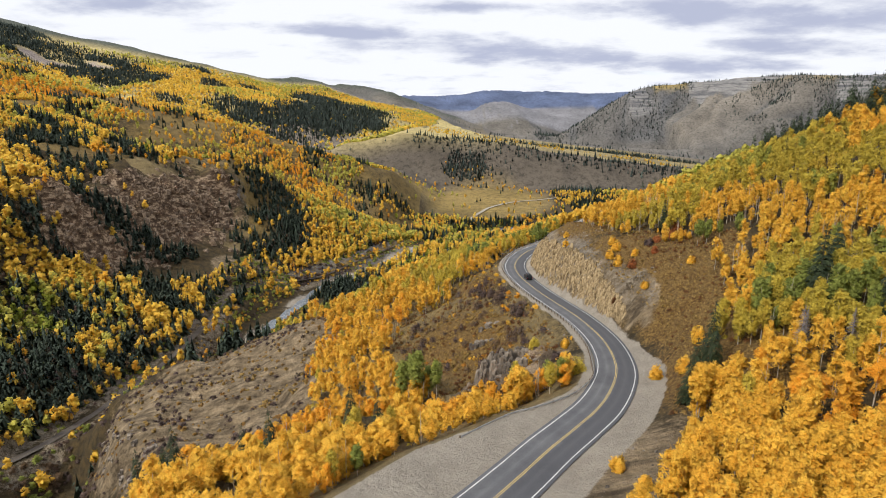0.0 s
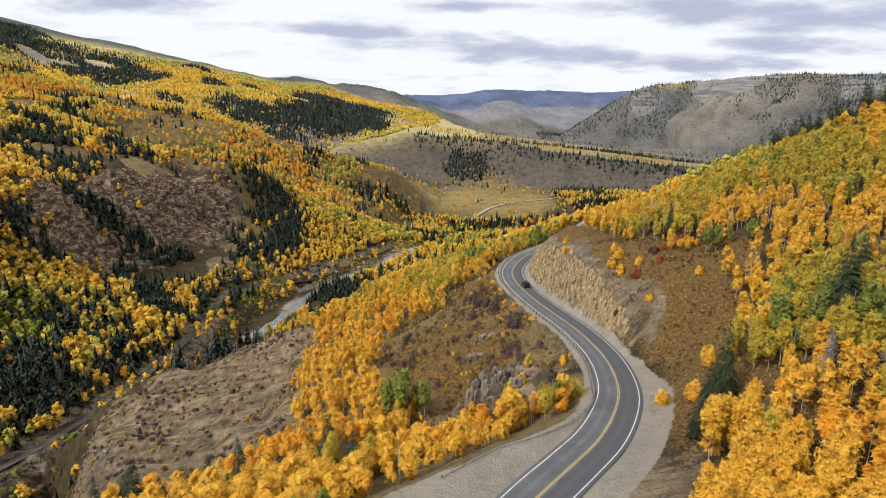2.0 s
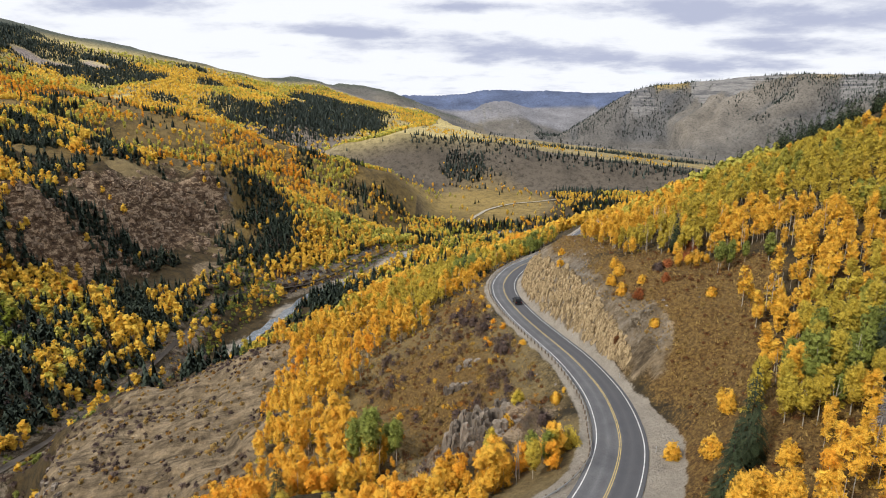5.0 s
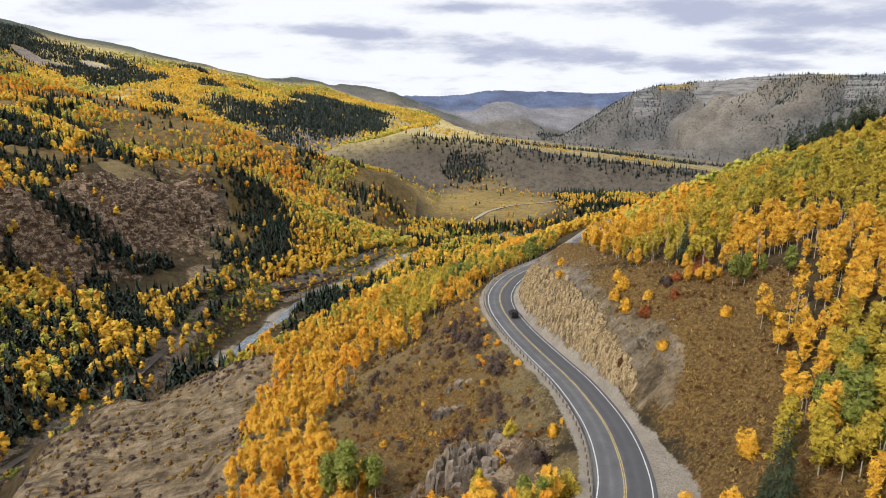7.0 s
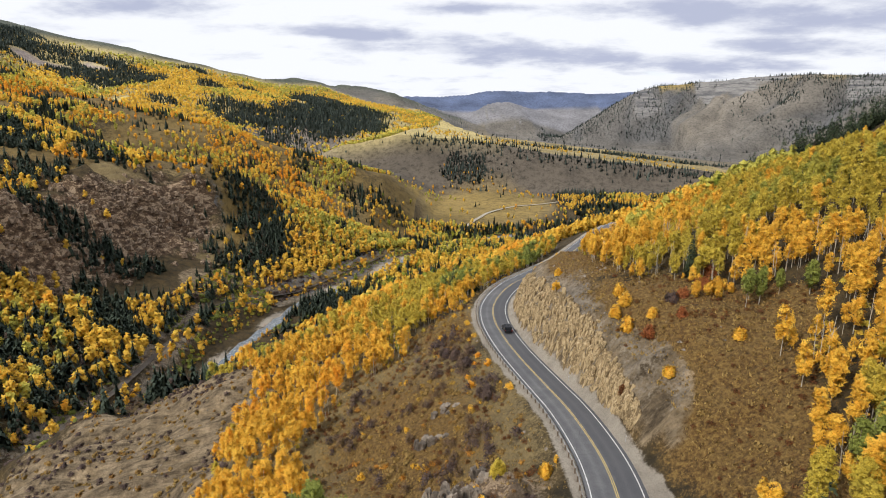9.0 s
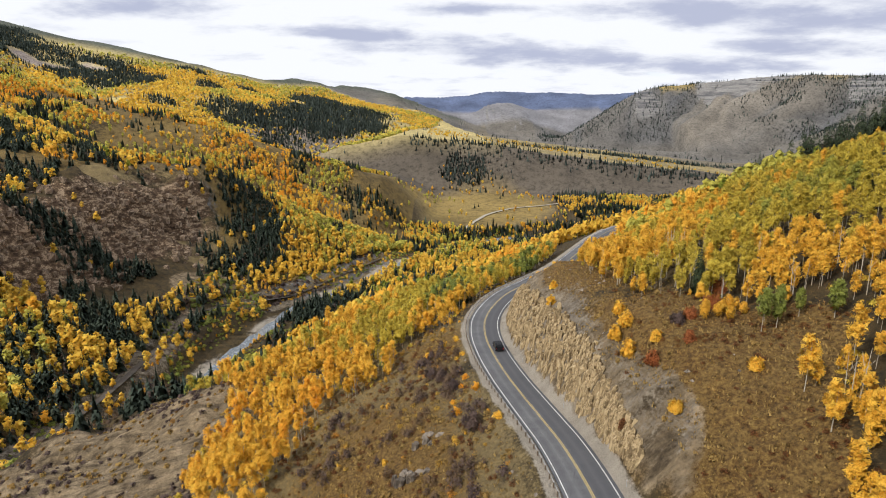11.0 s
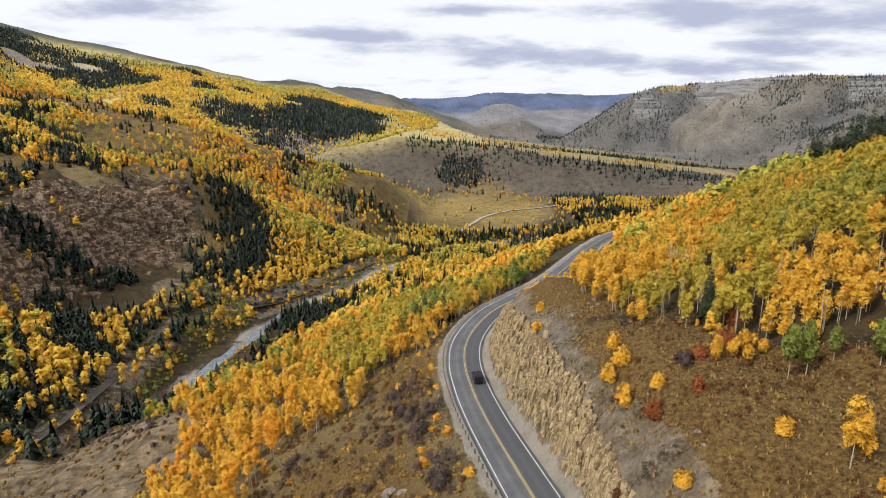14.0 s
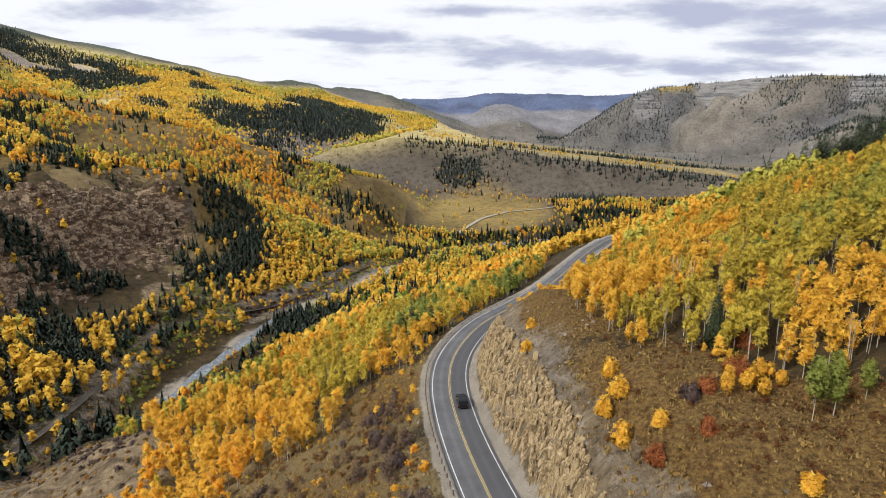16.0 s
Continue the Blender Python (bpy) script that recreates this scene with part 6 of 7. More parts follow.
def stem_mesh(h):
    return tri_mesh("stems", np.concatenate([limb_faces((0, 0, -0.3), (0.3 * math.cos(a) * h, 0.3 * math.sin(a) * h, 0.8 * h), 0.04, 0.015) for a in (0.3, 1.6, 2.9, 4.1, 5.4)]), [MAT["dark_bark"]])


def lone_shrub(x, y, h, w, colour, words):
    e = tagged(empty_at("shrub", x, y, float(on_ground(x, y)[0]), hr.uniform(0, 6.28)), words, "shrub", "shrubs on the slopes by the road")
    f = new("foliage", shrub_mesh(MAT[colour], 520, 0.5, h, w))
    f.parent = e
    s = new("stems", stem_mesh(h))
    s.parent = e
    return e


for x, y, h, w, colour in ((23.4, 64.6, 1.9, 2.0, "gold"), (24.4, 58.0, 1.7, 1.8, "gold"), (49.7, 128.6, 1.7, 1.9, "gold"), (49.6, 152.1, 2.6, 2.8, "gold"),
                           (47.5, 150.7, 2.2, 2.3, "gold"), (48.0, 144.8, 2.9, 2.5, "gold"), (52.1, 143.8, 1.8, 1.9, "gold"), (49.9, 157.1, 2.2, 2.7, "gold"),
                           (60.7, 129.5, 1.5, 2.0, "gold"), (28.4, 118.6, 2.0, 1.9, "gold"), (18.5, 113, 2.2, 2.4, "gold"), (41, 178, 1.8, 2.0, "gold"), (43, 186, 1.6, 1.8, "gold")):
    lone_shrub(x, y, h, w, colour, "rounded golden-leaved shrub standing alone on the slope")
for x, y, h, w in ((42.5, 83.5, 2.6, 2.6), (44, 92, 3.0, 2.8), (41, 97, 2.4, 2.4), (50, 100, 3.2, 2.8), (39, 75.5, 2.2, 2.6), (49, 84, 2.6, 2.6)):
    lone_shrub(x, y, h, w, "gold", "golden-leaved shrub beside the dark spruces")
for x, y, h, w in ((26.9, 101.8, 2.9, 3.8), (21.5, 120, 2.2, 2.6)):
    lone_shrub(x, y, h, w, "lime", "large yellow-green shrub beside the guardrail")
for x, y, h, w in ((50.1, 139.5, 2.2, 2.1), (55.4, 138.9, 1.5, 1.7), (64.1, 149.8, 2.6, 3.6), (44, 133, 1.2, 1.6)):
    lone_shrub(x, y, h, w, "scarlet" if w > 1.65 else "russet", "scarlet autumn shrub on the brown slope")
# young trees in front of the wood
for x, y, s in ((59.9, 144.3, 0.46), (62.6, 145.2, 0.5), (63.9, 143.6, 0.42), (67.0, 145.4, 0.44), (61.4, 146.8, 0.4), (65.5, 147.5, 0.48)):
    single_tree("aspen_tree", PROTO["bushy"][hr.integers(0, 3)], x, y, float(on_ground(x, y)[0]), hr.uniform(0, 6.28), s, "young golden aspen with low branches on the brown slope", "tree", "young aspens before the wood")
for x, y, s in ((67.8, 140.6, 0.62), (70.2, 141.2, 0.7), (71.5, 138.2, 0.6)):
    single_tree("aspen_tree", PROTO["green"][hr.integers(0, 3)], x, y, float(on_ground(x, y)[0]), hr.uniform(0, 6.28), s, "young green aspen with a pale bare trunk", "tree", "young aspens before the wood")
for x, y, h, w in ((68.6, 157.2, 2.4, 3.4), (58.6, 146.2, 1.6, 2.2)):
    lone_shrub(x, y, h, w, "scarlet", "scarlet autumn shrub at the edge of the aspens")
for x, y, h, w in ((13.5, 174.2, 2.2, 4.2), (21.8, 147.9, 2.4, 4.0), (16.0, 170.5, 2.3, 3.8), (18.5, 164, 2.0, 3.4), (56.4, 145.8, 1.8, 2.6), (25, 112, 1.8, 2.6)):
    lone_shrub(x, y, h, w, "plum", "bare purple-brown shrub with dense twigs")

for x, y, s in ((40.2, 80.5, 0.92), (46.1, 87.5, 0.95), (66, 92, 1.25), (72, 97, 1.2), (-18.8, 101, 1.1), (-11.5, 87, 0.9), (-35, 99, 0.95), (-45, 90, 0.9), (-52, 94, 1.0), (-62, 98, 0.9), (-38, 93, 0.8), (-57, 99, 0.8), (-30, 97, 0.7),
                (67.7, 344, 0.75), (-60, 222, 0.42), (-66, 229, 0.5), (-70, 236, 0.38), (-75, 243, 0.45), (-82, 252, 0.5), (-88, 261, 0.4), (-93, 268, 0.45)):
    single_tree("spruce_tree", PROTO["spruce"][hr.integers(0, 3)], x, y, float(on_ground(x, y)[0]), hr.uniform(0, 6.28), s,
                "dark green spruce tree among the golden aspens", "tree", "spruces by the road")
for x, y, s in ((-6, 117, 1.4), (-9.5, 118.5, 1.3), (-3.5, 120, 1.25), (-1.5, 117, 1.0), (-7.5, 122, 1.3), (65.7, 137.6, 0.72), (68.1, 137.9, 0.8), (74, 134, 0.9)):
    single_tree("aspen_tree", PROTO["green"][hr.integers(0, 5)], x, y, float(on_ground(x, y)[0]), hr.uniform(0, 6.28), s,
                "green-leaved aspen tree with pale trunk among golden ones", "tree", "green aspens by the road")


def dead_spruce(x, y, h, w):
    """A grey standing dead conifer: trunk with many bare drooping branches."""
    e = tagged(empty_at("dead_spruce", x, y, float(on_ground(x, y)[0])), "grey standing dead spruce with bare branches", "tree", "dead spruces on the slope")
    t = new("trunk", tri_mesh("trunk", trunk_faces(h, 0.18, 0.02, 6), [MAT["dead"]]))
    t.parent = e
    tris = []
    for k in range(230):
        u = 0.08 + 0.9 * (k / 230)
        a = hr.uniform(0, 6.283)
        r = w * 0.5 * (1 - u) ** 0.8 * hr.uniform(0.6, 1.1)
        p, q = (0, 0, u * h), (r * math.cos(a), r * math.sin(a), u * h - 0.35 * r)
        tris.append(limb_faces(p, q, 0.035, 0.02))
    b = new("branches", tri_mesh("branches", np.concatenate(tris), [MAT["dead"]]))
    b.parent = e


for x, y, h, w in ((55.6, 79.5, 9.5, 4.2), (60.6, 76.0, 8.0, 3.6), (57.5, 81.5, 7.5, 3.2)):
    dead_spruce(x, y, h, w)


# ---- rocks ----
def block_mesh(r, tall):
    """An angular rock column with chipped, uneven faces."""
    bm = bmesh.new()
    n = 6
    rows = []
    for lvl, (z, s) in enumerate(((-0.5, 1.05), (0.0, 1.0), (0.55, 0.93), (0.9, 0.80), (1.0, 0.45))):
        row = []
        for k in range(n):
            a = k / n * 6.283 + r.uniform(-0.2, 0.2)
            q = s * r.uniform(0.75, 1.1)
            row.append(bm.verts.new((q * math.cos(a) * 0.62 + z * 0.1, q * math.sin(a) * 0.5, z * tall + r.uniform(-0.08, 0.08) * tall)))
        rows.append(row)
    for lo, hi in zip(rows, rows[1:]):
        for k in range(n):
            bm.faces.new((lo[k], lo[(k + 1) % n], hi[(k + 1) % n], hi[k]))
    bm.faces.new(rows[-1])
    me = bpy.data.meshes.new("rock")
    bm.to_mesh(me)
    bm.free()
    return me


br = np.random.default_rng(81)
blocks = [block_mesh(br, t) for t in (2.2, 2.8, 3.4, 2.0, 2.6, 1.6, 3.0, 2.4)]
for b in blocks:
    b.materials.append(MAT["sandstone"])
BLOCK_TALL = (2.2, 2.8, 3.2, 2.0, 1.6, 2.6)
dark_blocks = [block_mesh(br, t) for t in BLOCK_TALL]
for b in dark_blocks:
    b.materials.append(MAT["darkrock"])
t_all = np.gradient(road_line, axis=0)
t_all /= np.linalg.norm(t_all, axis=1)[:, None]
cut_face_thing = tagged(empty_at("rock_cut", 34, 180, float(road_z(180))), "tawny broken rock face blasted beside the road", "rock face")
CUT = np.where((road_line[:, 1] > 126) & (road_line[:, 1] < 222) & (road_line[:, 0] < 60))[0]


def cut_place(i, o, along):
    return road_line[i, 0] + t_all[i, 1] * o + t_all[i, 0] * along, road_line[i, 1] - t_all[i, 0] * o + t_all[i, 1] * along


def cut_top(y):
    """How far the bare rock reaches up from the road, along the cut."""
    return float(np.interp(y, [126, 140, 150, 165, 185, 205, 222], [7.6, 9.0, 11.5, 12.6, 12.4, 10.5, 7.8]))


made = 0
for i in np.repeat(CUT, 4):
    y_here = road_line[i, 1]
    o = 6.7 + (cut_top(y_here) - 6.7) * br.uniform(0, 1)
    if made >= 290 or br.uniform() < 0.18:
        continue
    x, y = cut_place(i, o, br.uniform(-0.5, 0.5))
    ob = new("rock", blocks[br.integers(0, len(blocks))])
    ob.parent = cut_face_thing
    yaw = math.atan2(t_all[i, 1], t_all[i, 0]) + br.uniform(-0.3, 0.3)
    m = Matrix.Translation((x, y, float(on_ground(x, y)[0]) - br.uniform(1.5, 2.6))) @ Matrix.Rotation(yaw, 4, "Z") @ Matrix.Rotation(br.uniform(0.15, 0.45), 4, "X") @ Matrix.Rotation(br.uniform(-0.12, 0.12), 4, "Y") @ Matrix.Diagonal((br.uniform(0.5, 1.05), br.uniform(0.9, 1.6), br.uniform(0.9, 1.5), 1))
    ob.matrix_basis = cut_face_thing.matrix_basis.inverted() @ m
    made += 1


def outcrop(cx, cy, w, h, count, label):
    """A knoll of grey-brown rock columns below the road."""
    e = tagged(empty_at("rock_outcrop", cx, cy, float(on_ground(cx, cy)[0]) - 2), label, "rock outcrop", "outcrops below the road")
    top = float(on_ground(cx, cy)[0]) + 0.72 * h
    for k in range(count):
        a, q = br.uniform(0, 6.283), math.sqrt(br.uniform(0, 1))
        x, y = cx + w * q * math.cos(a), cy + w * 0.6 * q * math.sin(a)
        kind_of = br.integers(0, len(dark_blocks))
        o = new("rock", dark_blocks[kind_of])
        o.parent = e
        foot = float(on_ground(x, y)[0]) - 1.2
        rise = max(1.6, top - foot - 0.9 * h * q ** 3 + br.uniform(-0.35, 0.35))
        m = Matrix.Translation((x, y, foot)) @ Matrix.Rotation(br.uniform(-0.3, 0.3), 4, "Z") @ Matrix.Rotation(br.uniform(-0.1, 0.12), 4, "X") @ Matrix.Diagonal((br.uniform(1.2, 2.2), br.uniform(1.3, 2.2), rise / BLOCK_TALL[kind_of], 1))
        o.matrix_basis = e.matrix_basis.inverted() @ m


outcrop(14.5, 113.5, 7.0, 7.0, 60, "grey-brown rock outcrop with upright joints below the road")
outcrop(11, 142, 3.5, 1.6, 9, "grey rock ribs among shrubs below the road")
outcrop(20, 123, 3.5, 2.0, 10, "low grey rocks below the guardrail")
outcrop(13, 150, 3, 1.6, 6, "grey rock slabs on the shrubby slope")
# rock ribs and ledges on the cliff across the valley
def block_tris(r):
    n = 6
    rows = [[np.array([q * math.cos(a), q * 0.7 * math.sin(a), z]) for a, q in ((k / n * 6.283 + r.uniform(-0.25, 0.25), s * r.uniform(0.7, 1.15)) for k in range(n))] for z, s in ((-0.6, 1.1), (0.35, 1.0), (0.6, 0.6))]
    t = []
    for lo, hi in zip(rows, rows[1:]):
        for k in range(n):
            j = (k + 1) % n
            t += [[lo[k], lo[j], hi[j]], [lo[k], hi[j], hi[k]]]
    t += [[rows[-1][0], rows[-1][k], rows[-1][k + 1]] for k in range(1, n - 1)]
    return np.array(t)


# smaller splinters that fill the road cut
pieces = []
for i in np.repeat(CUT, 15):
    o = 6.3 + (cut_top(road_line[i, 1]) + 0.3 - 6.3) * br.uniform(0, 1)
    pieces.append((*cut_place(i, o, br.uniform(-0.5, 0.5)), math.atan2(t_all[i, 1], t_all[i, 0])))
pieces = np.array(pieces)
shard = [block_tris(br) for _ in range(8)]
p_z = on_ground(pieces[:, 0], pieces[:, 1])
shards = []
for (x, y, yaw), z in zip(pieces, p_z):
    m = Matrix.Rotation(yaw + br.uniform(-0.25, 0.25), 3, "Z") @ Matrix.Rotation(br.uniform(0.0, 0.3), 3, "X") @ Matrix.Rotation(br.uniform(-0.1, 0.1), 3, "Y") @ Matrix.Diagonal((br.uniform(0.25, 0.6), br.uniform(0.35, 0.8), br.uniform(0.9, 2.5)))
    shards.append(shard[br.integers(0, 8)] @ np.array(m).T + (x, y, z - 0.1))
splinters = tri_mesh("rubble", np.concatenate(shards) - np.array(cut_face_thing.location), [MAT["sandstone"]])
splinter_part = tagged(new("rubble", splinters), kind="stuff")
splinter_part.parent = cut_face_thing
qx, qy = scatter(-360, -190, 420, 660, 5.5, 55)
c_m = left_cliff(qx, qy)
e = 3.0
s_m = np.hypot(on_ground(qx + e, qy) - on_ground(qx - e, qy), on_ground(qx, qy + e) - on_ground(qx, qy - e)) / (2 * e)
m = (c_m > 0.5) & (br.uniform(0, 1, len(qx)) < np.clip(s_m * 0.9 - 0.15 + 0.6 * fbm(qx, qy, 40, 83, 2), 0, 0.85))
forest("cliff_rocks", [leaf_only(block_tris(br)) for _ in range(6)], qx[m], qy[m], br.uniform(1.5, 4.6, m.sum()), np.full(m.sum(), 0.4), [MAT["cliff"]], "pale rock ribs and ledges on the cliff across the valley", "rocks", br)
# broken ledges where the bluff breaks off over the river
k = br.uniform(-70, 40, 90)
o = br.uniform(-3, 7, 90)
forest("brink_rocks", [leaf_only(block_tris(br)) for _ in range(4)], -97 + 0.6 * k - 0.8 * o, 152 - 0.8 * k - 0.6 * o, br.uniform(0.4, 1.4, 90), np.full(90, 0.4), [MAT["darkrock"]],
       "pale broken ledges at the brink of the bluff", "rocks", br)
# loose stones
stone = [leaf_only(np.array([[[-.5, -.4, -.1], [.5, -.4, -.1], [0, -.1, .5]], [[.5, -.4, -.1], [.3, .5, -.1], [0, -.1, .5]], [[.3, .5, -.1], [-.5, .3, -.1], [0, -.1, .5]], [[-.5, .3, -.1], [-.5, -.4, -.1], [0, -.1, .5]]])),
         leaf_only(np.array([[[-.6, -.3, -.1], [.4, -.5, -.1], [.1, 0, .35]], [[.4, -.5, -.1], [.6, .4, -.1], [.1, 0, .35]], [[.6, .4, -.1], [-.4, .5, -.1], [.1, 0, .35]], [[-.4, .5, -.1], [-.6, -.3, -.1], [.1, 0, .35]]]))]
qx, qy = scatter(-140, 70, 50, 245, 1.7, 54)
q_d, q_ry, q_r, _t = plan_of(qx, qy)
qu = br.uniform(0, 1, len(qx))
m = ((q_d > 5.8) & (q_d < 26) & (q_ry > 125) & (q_ry < 235) & (qu < 0.16)) | ((q_d > 9) & (q_d < 17) & (q_ry < 80) & (qu < 0.4)) | ((bluff(qx, qy) > 0.5) & (qu < 0.10)) | ((q_d < -6) & (q_d > -9) & (q_ry > 100) & (qu < 0.25))
forest("loose_stones", stone, qx[m], qy[m], 0.2 + 0.7 * br.uniform(0, 1, m.sum()) ** 2, np.full(m.sum(), 0.4), [MAT["darkrock"]], "loose grey-brown stones fallen below the rock faces", "stones", br)


# ---- guardrail ----
gr = spline(np.vstack([[(2.6, 74.3), (5, 76.6), (10.8, 81.6), (14.9, 83.8), (19.1, 86.2), (23.0, 89.2), (26.6, 93.4), (29.2, 98)]] +
                      [[(road_line[i, 0] - t_all[i, 1] * 4.9, road_line[i, 1] + t_all[i, 0] * 4.9)] for i in np.where((road_line[:, 1] > 103) & (road_line[:, 1] < 262) & (road_line[:, 0] < 62))[0][::6]]), 0.95)
guard = tagged(empty_at("guardrail", gr[0, 0], gr[0, 1], float(road_z(gr[0, 1]))), "long galvanised steel guardrail on wooden posts along the road edge", "guardrail")
gt = np.gradient(gr, axis=0)
gt /= np.linalg.norm(gt, axis=1)[:, None]
base = Vector((gr[0, 0], gr[0, 1], float(road_z(gr[0, 1]))))


def guard_z(i):
    return float(road_z(gr[i, 1]))


profile = ((0.0, 0.45), (0.06, 0.49), (0.06, 0.55), (0.0, 0.60), (0.06, 0.65), (0.06, 0.71), (0.0, 0.75))
for a in range(0, len(gr) - 8, 8):
    bm = bmesh.new()
    rows = []
    for i in range(a, min(a + 9, len(gr))):
        rows.append([bm.verts.new(Vector((gr[i, 0] + gt[i, 1] * (u + 0.1), gr[i, 1] - gt[i, 0] * (u + 0.1), guard_z(i) + w)) - base) for u, w in profile])
    for lo, hi in zip(rows, rows[1:]):
        for k in range(len(profile) - 1):
            bm.faces.new((lo[k], hi[k], hi[k + 1], lo[k + 1]))
    me = bpy.data.meshes.new("rail_panel")
    bm.to_mesh(me); bm.free()
    me.materials.append(MAT["steel"])
    o = new("rail_panel", me)
    o.parent = guard


def box_mesh(name, sx, sy, sz, mat, bevel=0.0):
    bm = bmesh.new()
    bmesh.ops.create_cube(bm, size=1.0)
    bmesh.ops.scale(bm, vec=(sx, sy, sz), verts=bm.verts)
    if bevel:
        bmesh.ops.bevel(bm, geom=list(bm.edges), offset=bevel, segments=2, affect="EDGES")
    me = bpy.data.meshes.new(name)
    bm.to_mesh(me); bm.free()
    me.materials.append(mat)
    return me


post_me = box_mesh("post", 0.17, 0.2, 1.2, MAT["post"], 0.02)
for i in range(0, len(gr), 2):
    o = new("post", post_me)
    o.parent = guard
    o.matrix_basis = Matrix.Translation(Vector((gr[i, 0] - gt[i, 1] * 0.03, gr[i, 1] + gt[i, 0] * 0.03, guard_z(i) + 0.2)) - base) @ Matrix.Rotation(math.atan2(gt[i, 1], gt[i, 0]), 4, "Z")

# roadside marker posts on the uphill edge
dm, dr = box_mesh("stake", 0.09, 0.05, 1.25, MAT["steel"], 0.01), box_mesh("reflector", 0.1, 0.03, 0.16, MAT["white"])
for i in np.where((road_line[:, 1] > 100) & (road_line[:, 1] < 240) & (road_line[:, 0] < 60))[0][::22]:
    x, y = road_line[i, 0] + t_all[i, 1] * 5.1, road_line[i, 1] - t_all[i, 0] * 5.1
    e = tagged(empty_at("marker_post", x, y, float(on_ground(x, y)[0])), "thin steel roadside marker post with white reflector", "marker post", "marker posts along the road")
    for nm, me, h in (("stake", dm, 0.55), ("reflector", dr, 1.05)):
        o = new(nm, me)
        o.parent = e
        o.matrix_basis = Matrix.Translation((0, -0.035 if nm == "reflector" else 0, h))


# ---- car ----
def car(x, y, heading):
    """A black boxy off-road car with roof rails, seen from above and behind."""
    z = float(road_z(y))
    e = tagged(empty_at("car", x, y, z, heading), "black boxy off-road car driving on the asphalt road", "car")

    def hull(name, sections, mat, parent=e, label=""):
        """A shell through cross-sections: along, half width, bottom, top, narrowing of the top."""
        bm = bmesh.new()
        rows = []
        for along, hw, z0, z1, nar in sections:
            rows.append([bm.verts.new(p) for p in ((along, -hw, z0), (along, -hw, (z0 + z1) / 2), (along, -hw * nar, z1), (along, hw * nar, z1), (along, hw, (z0 + z1) / 2), (along, hw, z0))])
        for lo, hi in zip(rows, rows[1:]):
            for k in range(6):
                bm.faces.new((lo[k], hi[k], hi[(k + 1) % 6], lo[(k + 1) % 6]))
        bm.faces.new(rows[0][::-1]); bm.faces.new(rows[-1])
        bmesh.ops.recalc_face_normals(bm, faces=bm.faces)
        bmesh.ops.bevel(bm, geom=list(bm.edges), offset=0.035, segments=2, affect="EDGES")
        me = bpy.data.meshes.new(name)
        bm.to_mesh(me); bm.free()
        me.materials.append(mat)
        o = new(name, me)
        o.parent = parent
        if label:
            o["label"] = label
        return o

    hull("body", ((-2.35, 0.88, 0.55, 1.05, 0.97), (-2.25, 0.95, 0.42, 1.12, 0.95), (0.9, 0.96, 0.42, 1.14, 0.95), (2.1, 0.94, 0.45, 1.08, 0.9), (2.4, 0.86, 0.55, 0.95, 0.9)), MAT["carpaint"])
    hull("cabin", ((-2.2, 0.88, 1.08, 1.66, 0.9), (-2.0, 0.89, 1.08, 1.84, 0.9), (0.25, 0.89, 1.08, 1.84, 0.9), (1.0, 0.86, 1.08, 1.2, 0.95)), MAT["carpaint"])

    def slab(name, sx, sy, sz, at, mat, turn=(0, 0, 0), bevel=0.02, label=""):
        o = new(name, box_mesh(name, sx, sy, sz, mat, bevel))
        o.parent = e
        o.matrix_basis = Matrix.Translation(at) @ Euler([radians(a) for a in turn]).to_matrix().to_4x4()
        if label:
            o["label"] = label
        return o

    slab("windscreen", 0.9, 1.45, 0.03, (0.66, 0, 1.545), MAT["glass"], (0, 41, 0), 0.01)
    slab("rear_window", 0.03, 1.35, 0.42, (-2.21, 0, 1.46), MAT["glass"], (0, 8, 0), 0.01)
    for s in (-1, 1):
        for at, ln in ((-1.5, 0.8), (-0.6, 0.85), (0.2, 0.5)):
            slab("side_window", ln, 0.03, 0.4, (at, s * 0.885, 1.5), MAT["glass"], (s * 8, 0, 0), 0.01)
        slab("roof_rail", 2.0, 0.06, 0.06, (-0.9, s * 0.68, 1.9), MAT["rubber"])
        slab("mirror", 0.12, 0.22, 0.18, (0.62, s * 1.04, 1.24), MAT["carpaint"], bevel=0.03)
        slab("tail_light", 0.06, 0.14, 0.34, (-2.36, s * 0.82, 0.95), MAT["redlens"])
        slab("headlight", 0.06, 0.26, 0.18, (2.4, s * 0.62, 0.82), MAT["clearlens"])
    for at in (-1.6, -0.9, -0.2):
        slab("roof_bar", 0.08, 1.36, 0.05, (at, 0, 1.93), MAT["rubber"], bevel=0.01)
    slab("rear_bumper", 0.16, 1.75, 0.22, (-2.42, 0, 0.58), MAT["rubber"], bevel=0.04)
    slab("front_bumper", 0.16, 1.75, 0.22, (2.45, 0, 0.58), MAT["rubber"], bevel=0.04)
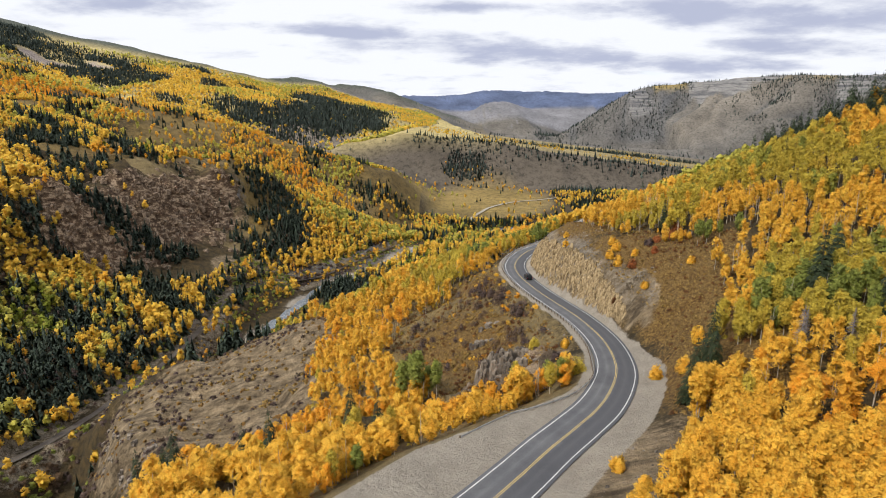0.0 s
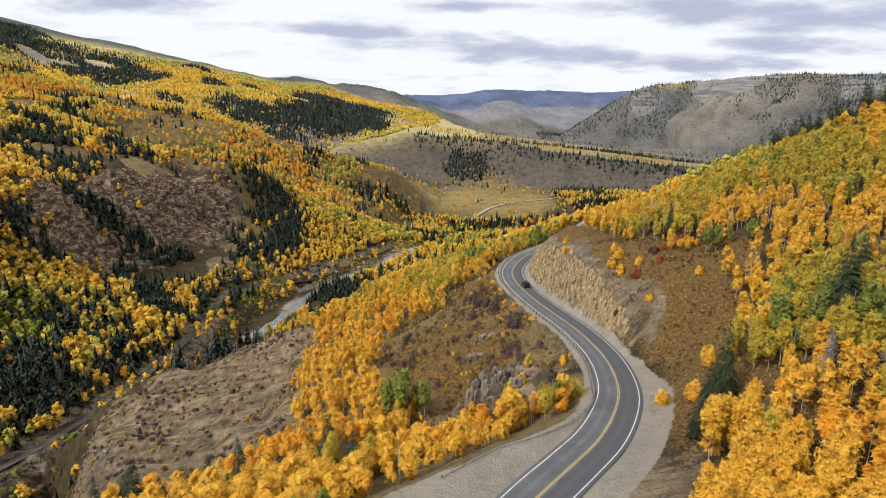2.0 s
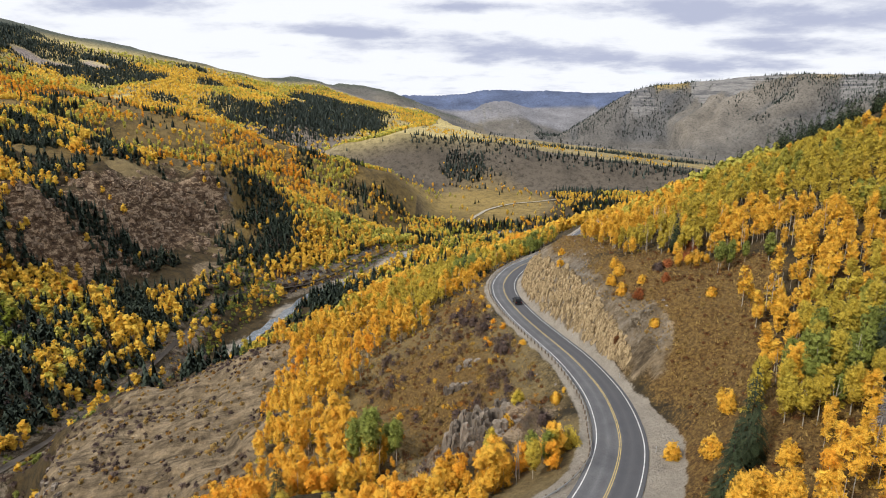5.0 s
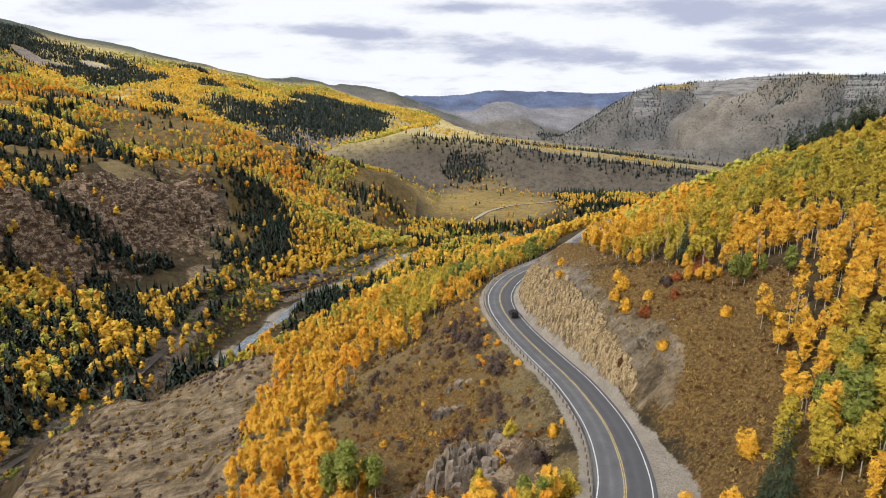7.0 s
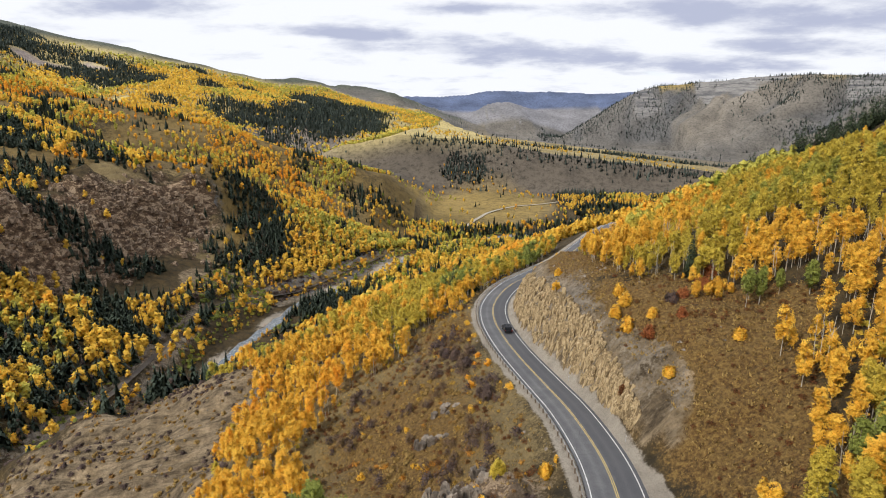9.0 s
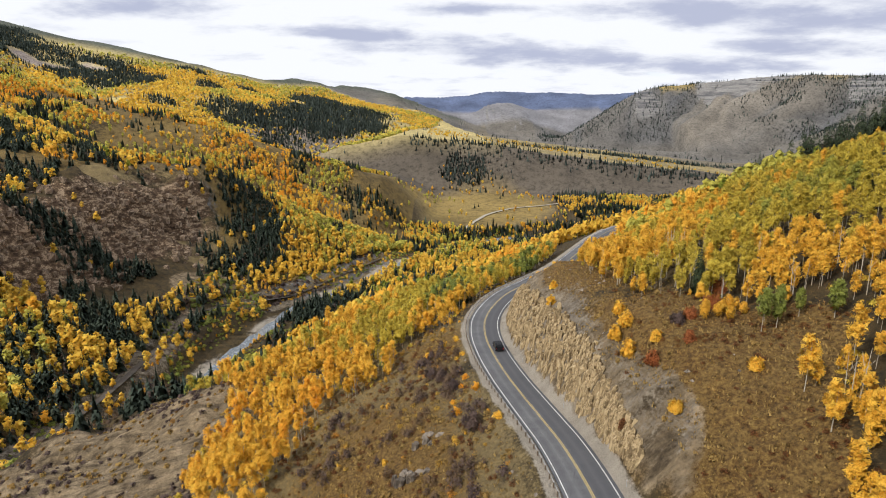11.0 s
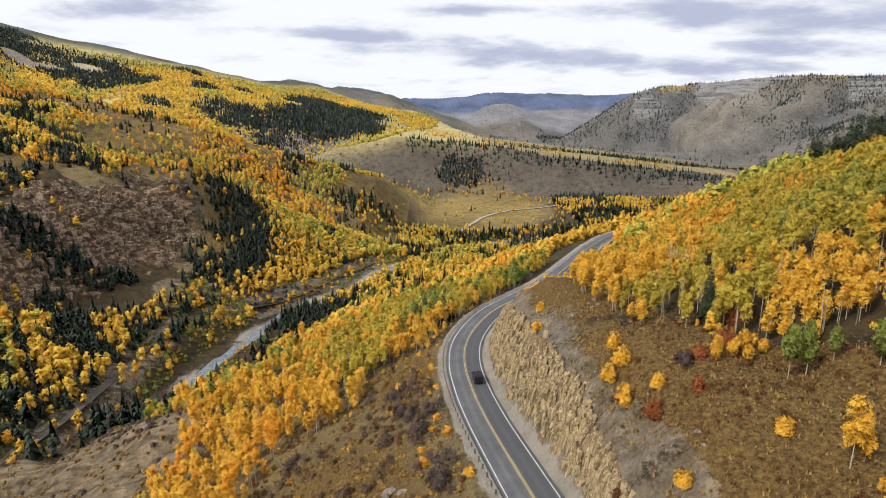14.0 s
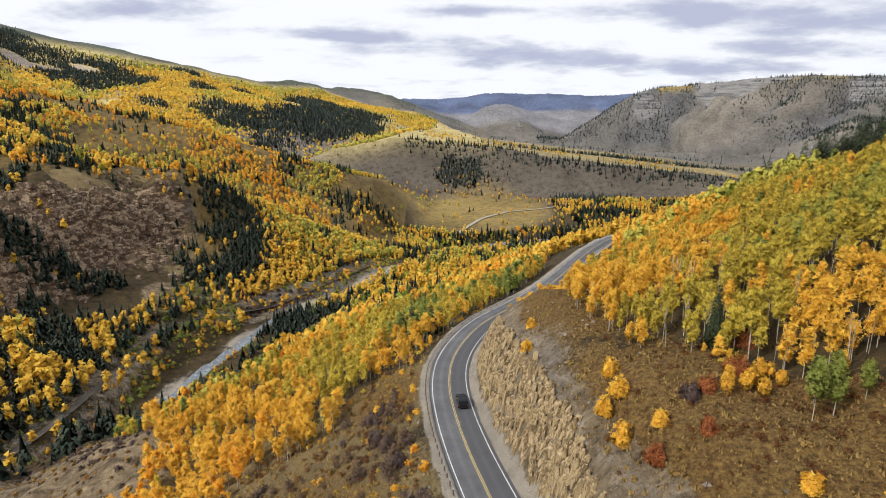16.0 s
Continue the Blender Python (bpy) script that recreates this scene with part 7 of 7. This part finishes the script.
    for fx in (-1.45, 1.45):
        for s in (-1, 1):
            for nm, rad, wid, mat in (("wheel", 0.38, 0.24, MAT["rubber"]),):
                bm = bmesh.new()
                bmesh.ops.create_cone(bm, cap_ends=True, segments=20, radius1=rad, radius2=rad, depth=wid)
                bmesh.ops.bevel(bm, geom=[d for d in bm.edges if len(d.link_faces) == 2 and d.calc_face_angle() > 1.2], offset=0.04, segments=2, affect="EDGES")
                me = bpy.data.meshes.new(nm)
                bm.to_mesh(me); bm.free()
                me.materials.append(mat)
                wh = new(nm, me)
                wh.parent = e
                wh.matrix_basis = Matrix.Translation((fx, s * 0.86, 0.38)) @ Matrix.Rotation(radians(90), 4, "X")
                bm = bmesh.new()
                bmesh.ops.create_cone(bm, cap_ends=True, segments=16, radius1=0.23, radius2=0.19, depth=0.05)
                me = bpy.data.meshes.new("rim")
                bm.to_mesh(me); bm.free()
                me.materials.append(MAT["alloy"])
                rim = new("rim", me)
                rim.parent = wh
                rim.matrix_basis = Matrix.Translation((0, 0, -s * 0.13))
    return e


ci = int(np.argmin(np.abs(road_line[:, 1] - 179.5) + (road_line[:, 0] > 60) * 1e3))
car(road_line[ci, 0] + t_all[ci, 1] * 1.75, road_line[ci, 1] - t_all[ci, 0] * 1.75, math.atan2(t_all[ci, 1], t_all[ci, 0]))

# ---- river, railway, valley track ----
rv = spline(RIVER[::3], 5.0)
rv = rv[(rv[:, 1] > 60) & (rv[:, 0] < 420)]
tagged(ribbon("river", rv, -10.5, 10.5, -1.0, MAT["water"], zs=floor_z(rv[:, 1])), "shallow grey-brown mountain river with riffles", "river", kind="structure")
rl = spline(RAIL[::3], 4.0)
rl_z = np.array([on_ground(x, y)[0] for x, y in rl])
rl_z = np.convolve(np.pad(rl_z, 6, mode="edge"), np.ones(13) / 13, mode="valid")
track = tagged(ribbon("railway", rl, -2.1, 2.1, 0.3, MAT["ballast"], zs=rl_z), "single railway track on dark ballast along the valley floor", "railway", kind="structure")
for off in (-0.72, 0.72):
    ribbon("rail", rl, off - 0.05, off + 0.05, 0.47, MAT["rust"], track, rl_z, False)
mt = spline([(20, 840), (45, 880), (62, 935), (88, 1000), (135, 1060), (199, 1095), (270, 1150)], 5.0)
mt_z = np.array([on_ground(x, y)[0] for x, y in mt])
tagged(ribbon("meadow_road", mt, -3.2, 3.2, 1.2, MAT["track"], zs=mt_z), "pale unpaved road beside the meadow", "road", kind="structure")
